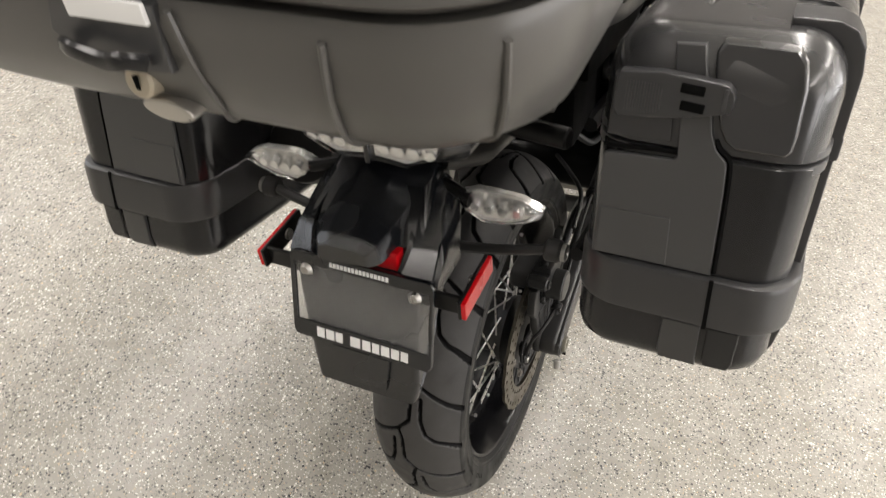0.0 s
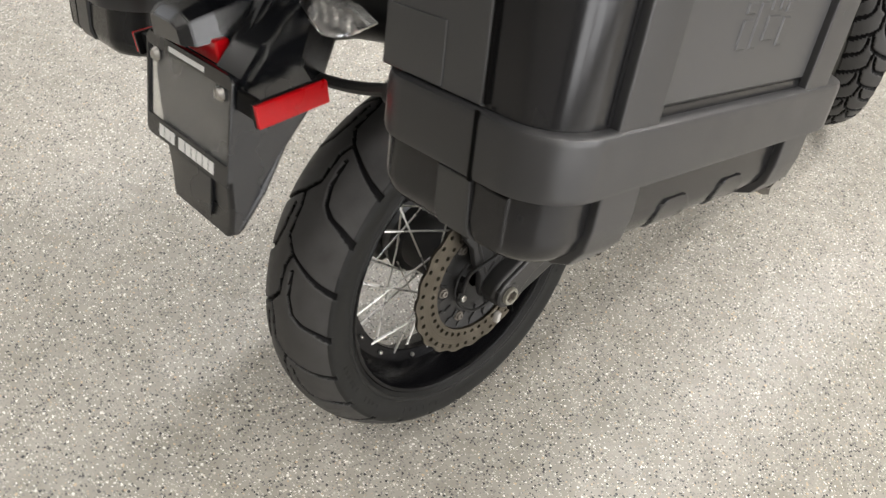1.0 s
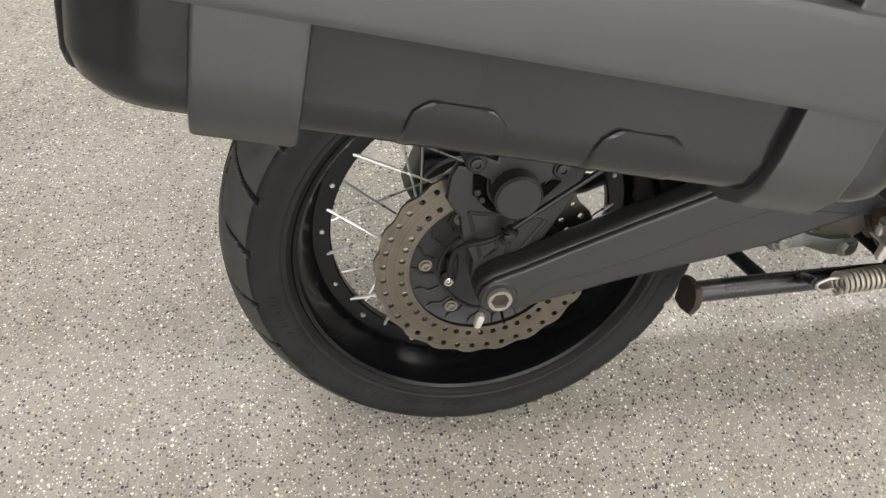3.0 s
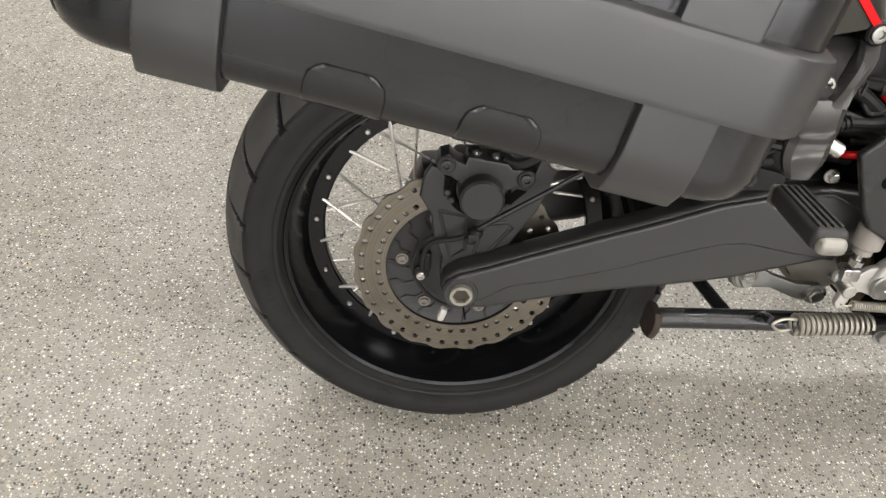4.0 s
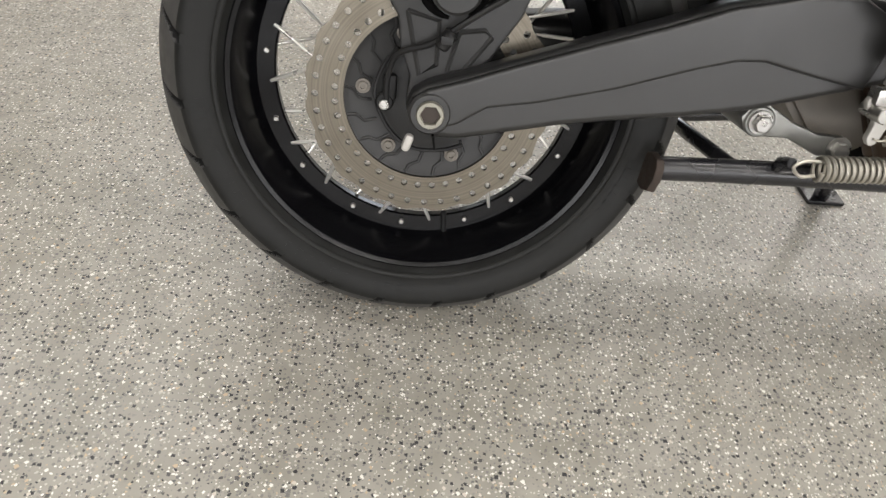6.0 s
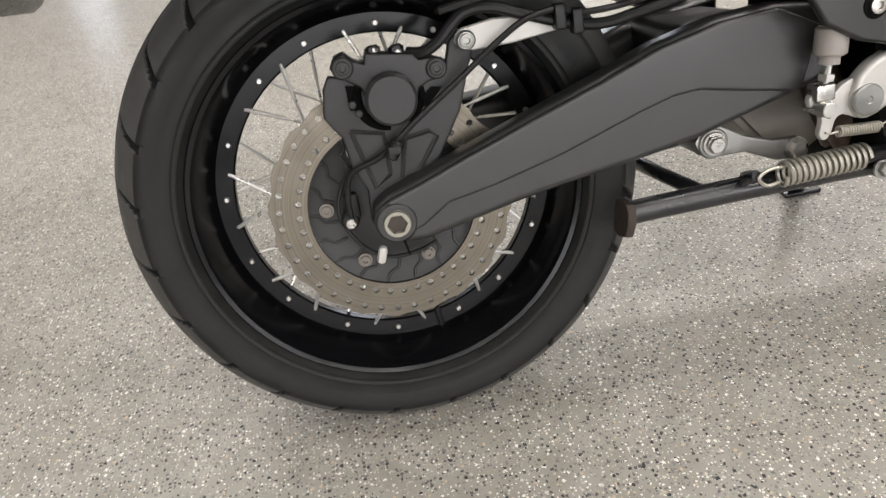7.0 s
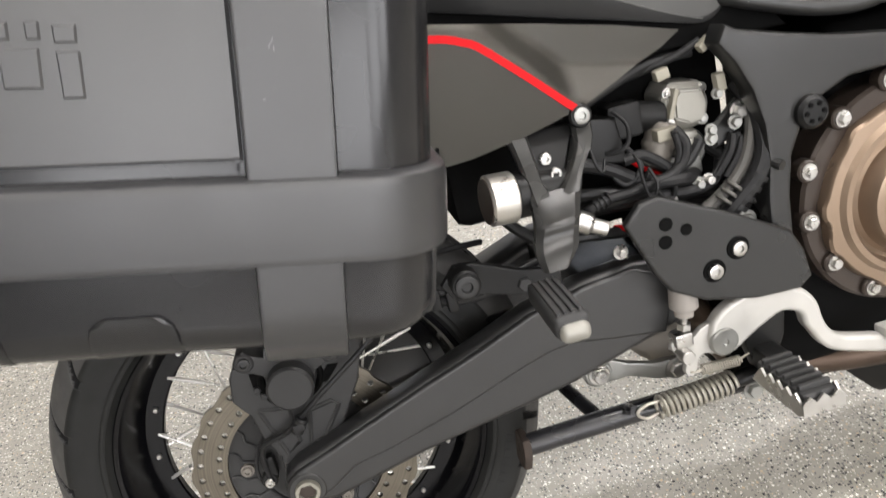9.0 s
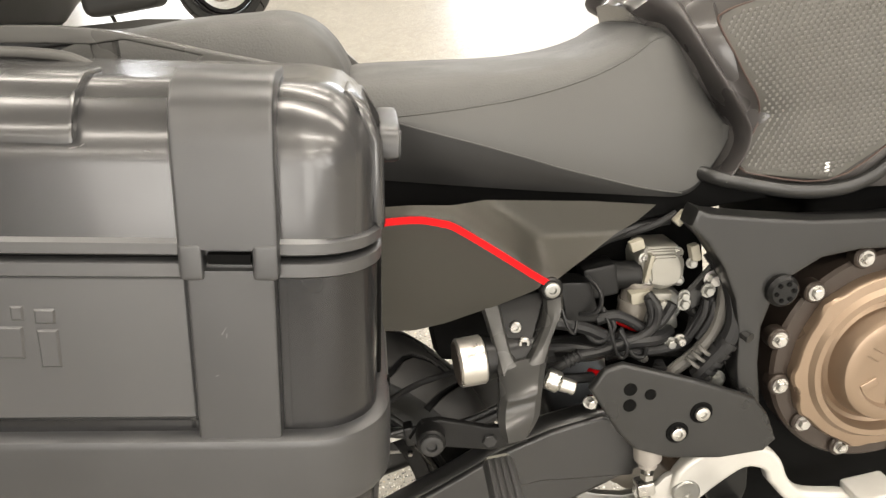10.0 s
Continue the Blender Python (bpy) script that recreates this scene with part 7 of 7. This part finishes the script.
# centre stand folded up
STA, STB = Vector((0.124, 0.266, -0.053)), Vector((0.150, 0.60, -0.040))
bm = bmesh.new()
tube(bm, [STA, Vector((0.129, 0.34, -0.049)), Vector((0.140, 0.47, -0.043)), STB], 0.0142, 18, 4)
stand = part("centre_stand", bm, M_STAND, bike, "folded black tubular centre stand")
bm = bmesh.new()
d = (STB - STA).normalized()
up = Vector((0, 0, 1))
sub = bmesh.new()
plate(sub, [(-0.025, 0.006), (-0.023, 0.015), (-0.012, 0.019), (0.012, 0.018), (0.020, 0.010), (0.022, -0.004), (0.016, -0.020), (-0.004, -0.026), (-0.022, -0.024)], -0.008, 0.003, 0.003, 2, axis="y")
merge(bm, sub, Matrix.Translation(STA + Vector((0, 0, -0.004))) @ Matrix.Rotation(radians(-8), 4, "X"))
part("stand_foot", bm, M_RUST, stand, "worn rusty stand foot")
bm = bmesh.new()
tube(bm, [(-0.122, 0.30, -0.060), (-0.128, 0.36, -0.058), (-0.14, 0.60, -0.040)], 0.0125, 14)
tube(bm, [(0.130, 0.372, -0.054), (0.03, 0.352, -0.048), (-0.06, 0.345, -0.048), (-0.124, 0.352, -0.055)], 0.0095, 14)
part("stand_crossbar", bm, M_STAND, stand)
bm = bmesh.new()
tube(bm, [(0.138, 0.400, -0.044), (0.150, 0.396, -0.026), (0.170, 0.398, -0.020)], 0.006, 10, 2)
part("spring_hook", bm, M_STAND, stand)
S0, S1 = Vector((0.172, 0.426, -0.0235)), Vector((0.172, 0.524, -0.0200))
bm = bmesh.new()
coil(bm, S0, S1, 0.0128, 0.0025, 14, 16)
tube(bm, [S0 + Vector((0, 0.004, 0.008)), S0 + Vector((0, -0.014, 0.008)), S0 + Vector((0, -0.026, 0.0)), S0 + Vector((0, -0.016, -0.010)), S0 + Vector((0, 0.0, -0.008))], 0.0021, 6)
part("stand_spring", bm, M_SPRING, stand, "bright coil spring of the stand")
bm = bmesh.new()
cyl(bm, S1 + Vector((0, -0.004, 0)), (0.168, 0.590, -0.020), 0.010, seg=16, chamfer=0.002)
part("spring_anchor", bm, M_BLACK, stand)
bm = bmesh.new()
hexbolt(bm, (0.172, 0.550, -0.040), (1, 0, 0), 0.009, 0.008)
part("stand_bolt", bm, M_ZINC, stand)

# suspension link
bm = bmesh.new()
plate(bm, [(0.358, 0.010), (0.368, 0.024), (0.388, 0.026), (0.42, 0.008), (0.455, -0.004), (0.488, -0.006), (0.500, -0.020), (0.490, -0.034), (0.460, -0.030), (0.42, -0.012), (0.386, -0.012), (0.364, -0.006)], 0.096, 0.108, 0.003, 2)
cyl(bm, (0.03, 0.380, 0.006), (0.110, 0.380, 0.006), 0.0185, seg=22, chamfer=0.002)
rel = part("suspension_link", bm, M_ZINC, bike, "zinc-plated suspension link")
bm = bmesh.new()
cyl(bm, (0.108, 0.380, 0.006), (0.113, 0.380, 0.006), 0.0145, seg=22, chamfer=0.001)
hexbolt(bm, (0.113, 0.380, 0.006), (1, 0, 0), 0.0105, 0.008, False)
part("link_bolt", bm, M_STEEL, rel)
bm = bmesh.new()
hexbolt(bm, (0.108, 0.484, -0.020), (1, 0, 0), 0.0105, 0.008)
part("link_bolt", bm, M_STEEL, rel)
bm = bmesh.new()
skin(bm, [add_ring(bm, [(x, y, z) for y, z in ((0.40, 0.05), (0.44, 0.07), (0.52, 0.05), (0.55, -0.02), (0.50, -0.05), (0.46, -0.02))]) for x in (-0.06, 0.075)])
bmesh.ops.bevel(bm, geom=bm.edges[:], offset=0.008, segments=2, affect="EDGES", clamp_overlap=True)
part("rocker_arm", bm, M_ROCKER, bike, "grey cast rocker arm")
bm = bmesh.new()
skin(bm, [add_ring(bm, [(x, y, z) for x, z in rrect(-0.12, 0.12, -0.165, -0.06, 0.04, 4)]) for y in (0.78, 0.86, 1.0)])
part("skid_plate", bm, M_CAST, bike, "dark metal skid plate")
# side stand on the far side
bm = bmesh.new()
tube(bm, [(-0.12, 0.64, -0.03), (-0.21, 0.70, -0.14), (-0.305, 0.755, -0.238)], 0.014, 14, 2)
box(bm, (-0.312, 0.755, -0.2400), (0.06, 0.07, 0.008), 0.002, m=Matrix.Rotation(radians(13), 4, "Y"))
part("side_stand", bm, M_STAND, bike, "black side stand leg")

# front wheel, fork and mudguard
FW = (0, 1.54, 0.012)
STEER = 34.0
front_wheel = part("front_wheel", bmesh.ops.transform and (lambda b: (bmesh.ops.translate(b, verts=b.verts, vec=FW), b)[1])(rim_bm(0.262, 0.042, 0.240, 0.212, 0.0065)), M_RIM, bike, "gloss black spoked front rim")
ft = new("tyre", tyre_mesh("tyre", 0.329, 0.110, 0.262, 0.044, 480, 46, 22, FW))
ft.parent = front_wheel
tagged(ft, "narrow black front tyre with curved tread grooves")
spokes(front_wheel, [22.5 * k for k in range(16)], 0.217, 0.006, 0.05, 0.045, FW)
for s in (1, -1):
    bm = ring_disc(0.110, 0.132, 0.155, 40, s * 0.072, s * 0.077, 0.0036, 12, 0.003)
    bmesh.ops.translate(bm, verts=bm.verts, vec=FW)
    part("brake_disc", bm, M_DISC, front_wheel)
    bm = bmesh.new()
    cyl(bm, (s * 0.105, 1.50, 0.10), (s * 0.105, 1.22, 0.70), 0.028, seg=18)
    cyl(bm, (s * 0.105, 1.555, -0.02), (s * 0.105, 1.46, 0.18), 0.034, seg=18)
    part("fork_leg", bm, M_BLACK, bike, "black fork leg")
bm = bmesh.new()
lathe(bm, [(-0.08, 0.045), (-0.05, 0.055), (0.05, 0.055), (0.08, 0.045)], 24, FW)
part("front_hub", bm, M_CAST, front_wheel)
bm = bmesh.new()
skin(bm, [add_ring(bm, [(x, FW[1] + 0.36 * math.cos(a), FW[2] + 0.36 * math.sin(a)) for x in (-0.065, -0.05, 0.05, 0.065)] + [(x, FW[1] + 0.353 * math.cos(a), FW[2] + 0.353 * math.sin(a)) for x in (0.06, -0.06)]) for a in [radians(q) for q in range(40, 140, 8)]])
part("front_mudguard", bm, M_TAIL, bike, "black front mudguard")
steer = Matrix.Translation(FW) @ Matrix.Rotation(radians(STEER), 4, "Z") @ Matrix.Translation(-Vector(FW))
for ob in bike.children:
    if ob.name.split(".")[0] in ("front_wheel", "front_mudguard"):
        ob.matrix_basis = steer
# radiator and front cowl close the front
bm = bmesh.new()
box(bm, (0, 1.08, 0.25), (0.34, 0.05, 0.34), 0.01)
part("radiator", bm, M_DARK, bike)
bm = bmesh.new()
box(bm, (0, 1.15, 0.62), (0.30, 0.20, 0.22), 0.06, 4)
part("front_cowl", bm, M_TANK, bike, "black front cowl")

# luggage rack rail above the pannier
RAIL = [(-0.33, 0.700), (-0.15, 0.713), (-0.047, 0.705), (-0.003, 0.696), (0.042, 0.683), (0.112, 0.653), (0.171, 0.629), (0.212, 0.612), (0.232, 0.586), (0.224, 0.584), (0.204, 0.601), (0.165, 0.617), (0.112, 0.640), (0.101, 0.6455), (0.108, 0.6490), (0.049, 0.674), (0.021, 0.6755), (-0.012, 0.683), (-0.053, 0.691), (-0.15, 0.698), (-0.33, 0.688)]
RAIL_FOOT = [(0.019, 0.679), (0.041, 0.680), (0.038, 0.658), (0.101, 0.6455), (0.110, 0.640), (0.09, 0.636), (0.03, 0.646), (-0.06, 0.664), (-0.06, 0.671), (0.018, 0.660)]
for s in (1, -1):
    bm = bmesh.new()
    plate(bm, RAIL, s * 0.206, s * 0.222, 0.003, 2)
    plate(bm, RAIL_FOOT, s * 0.2065, s * 0.2195, 0.002, 1)
    box(bm, (s * 0.165, 0.205, 0.598), (0.09, 0.016, 0.010), 0.003)
    rail = part("grab_rail", bm, M_RAIL, bike, "dark grey grab rail and luggage rack")
bm = bmesh.new()
box(bm, (0, -0.20, 0.682), (0.30, 0.26, 0.022), 0.008)
for q in (-0.08, -0.26):
    box(bm, (0, q, 0.690), (0.42, 0.03, 0.012), 0.003)
part("rack_plate", bm, M_BLACK, rail)


# ---- a second motorcycle further back ----
def far_bike(x, y, turn):
    sp = pose(x, y, 0.32, 0, 0, turn) @ pose(0, 0, 0, 0, LEAN, 0)
    ob = thing("parked_motorcycle", "dark motorcycle parked further back in the showroom", "motorcycle", (0, 0, 0), "", sp)
    for yy in (0.0, 1.45):
        tme = new("tyre", bpy.data.objects["tyre"].data)
        tme.matrix_basis = Matrix.Translation((0, yy, 0))
        tme.parent = ob
        b = rim_bm(0.2365, 0.0605, 0.2135, 0.186, 0.0075, 48)
        bmesh.ops.translate(b, verts=b.verts, vec=(0, yy, 0))
        w = part("wheel", b, M_RIM, ob)
        spokes(w, [22.5 * k for k in range(8)], 0.1915, 0.0065, 0.055, 0.05, (0, yy, 0), 0.002)
        b = ring_disc(0.10, 0.12, 0.14, 24, 0.088, 0.093, 0.0036, 12, 0.004)
        bmesh.ops.translate(b, verts=b.verts, vec=(0, yy, 0))
        part("brake_disc", b, M_DISC, w)
    b = bmesh.new()
    plate(b, [(0, 0.03), (0.5, 0.15), (0.5, 0.06), (0, -0.03)], -0.15, 0.15, 0.02)
    part("swingarm", b, M_SWING, ob)
    b = bmesh.new()
    box(b, (0, 0.78, 0.12), (0.30, 0.50, 0.42), 0.06, 3)
    part("engine", b, M_CAST, ob)
    b = bmesh.new()
    skin(b, [add_ring(b, seat_section(*r)) for r in RIDER])
    part("seat", b, M_SEAT, ob)
    b = bmesh.new()
    skin(b, [add_ring(b, s) for s in secs])
    part("fuel_tank", b, M_TANK, ob)
    for s in (1, -1):
        b = bmesh.new()
        cyl(b, (s * 0.10, 1.45, 0.0), (s * 0.10, 1.15, 0.70), 0.028, seg=14)
        part("fork_leg", b, M_BLACK, ob)
    b = bmesh.new()
    tube(b, [(-0.10, 0.6, 0), (-0.21, 0.62, -0.262)], 0.014, 10, 1)
    part("side_stand", b, M_STAND, ob)


far_bike(-4.57, -2.07, -4)
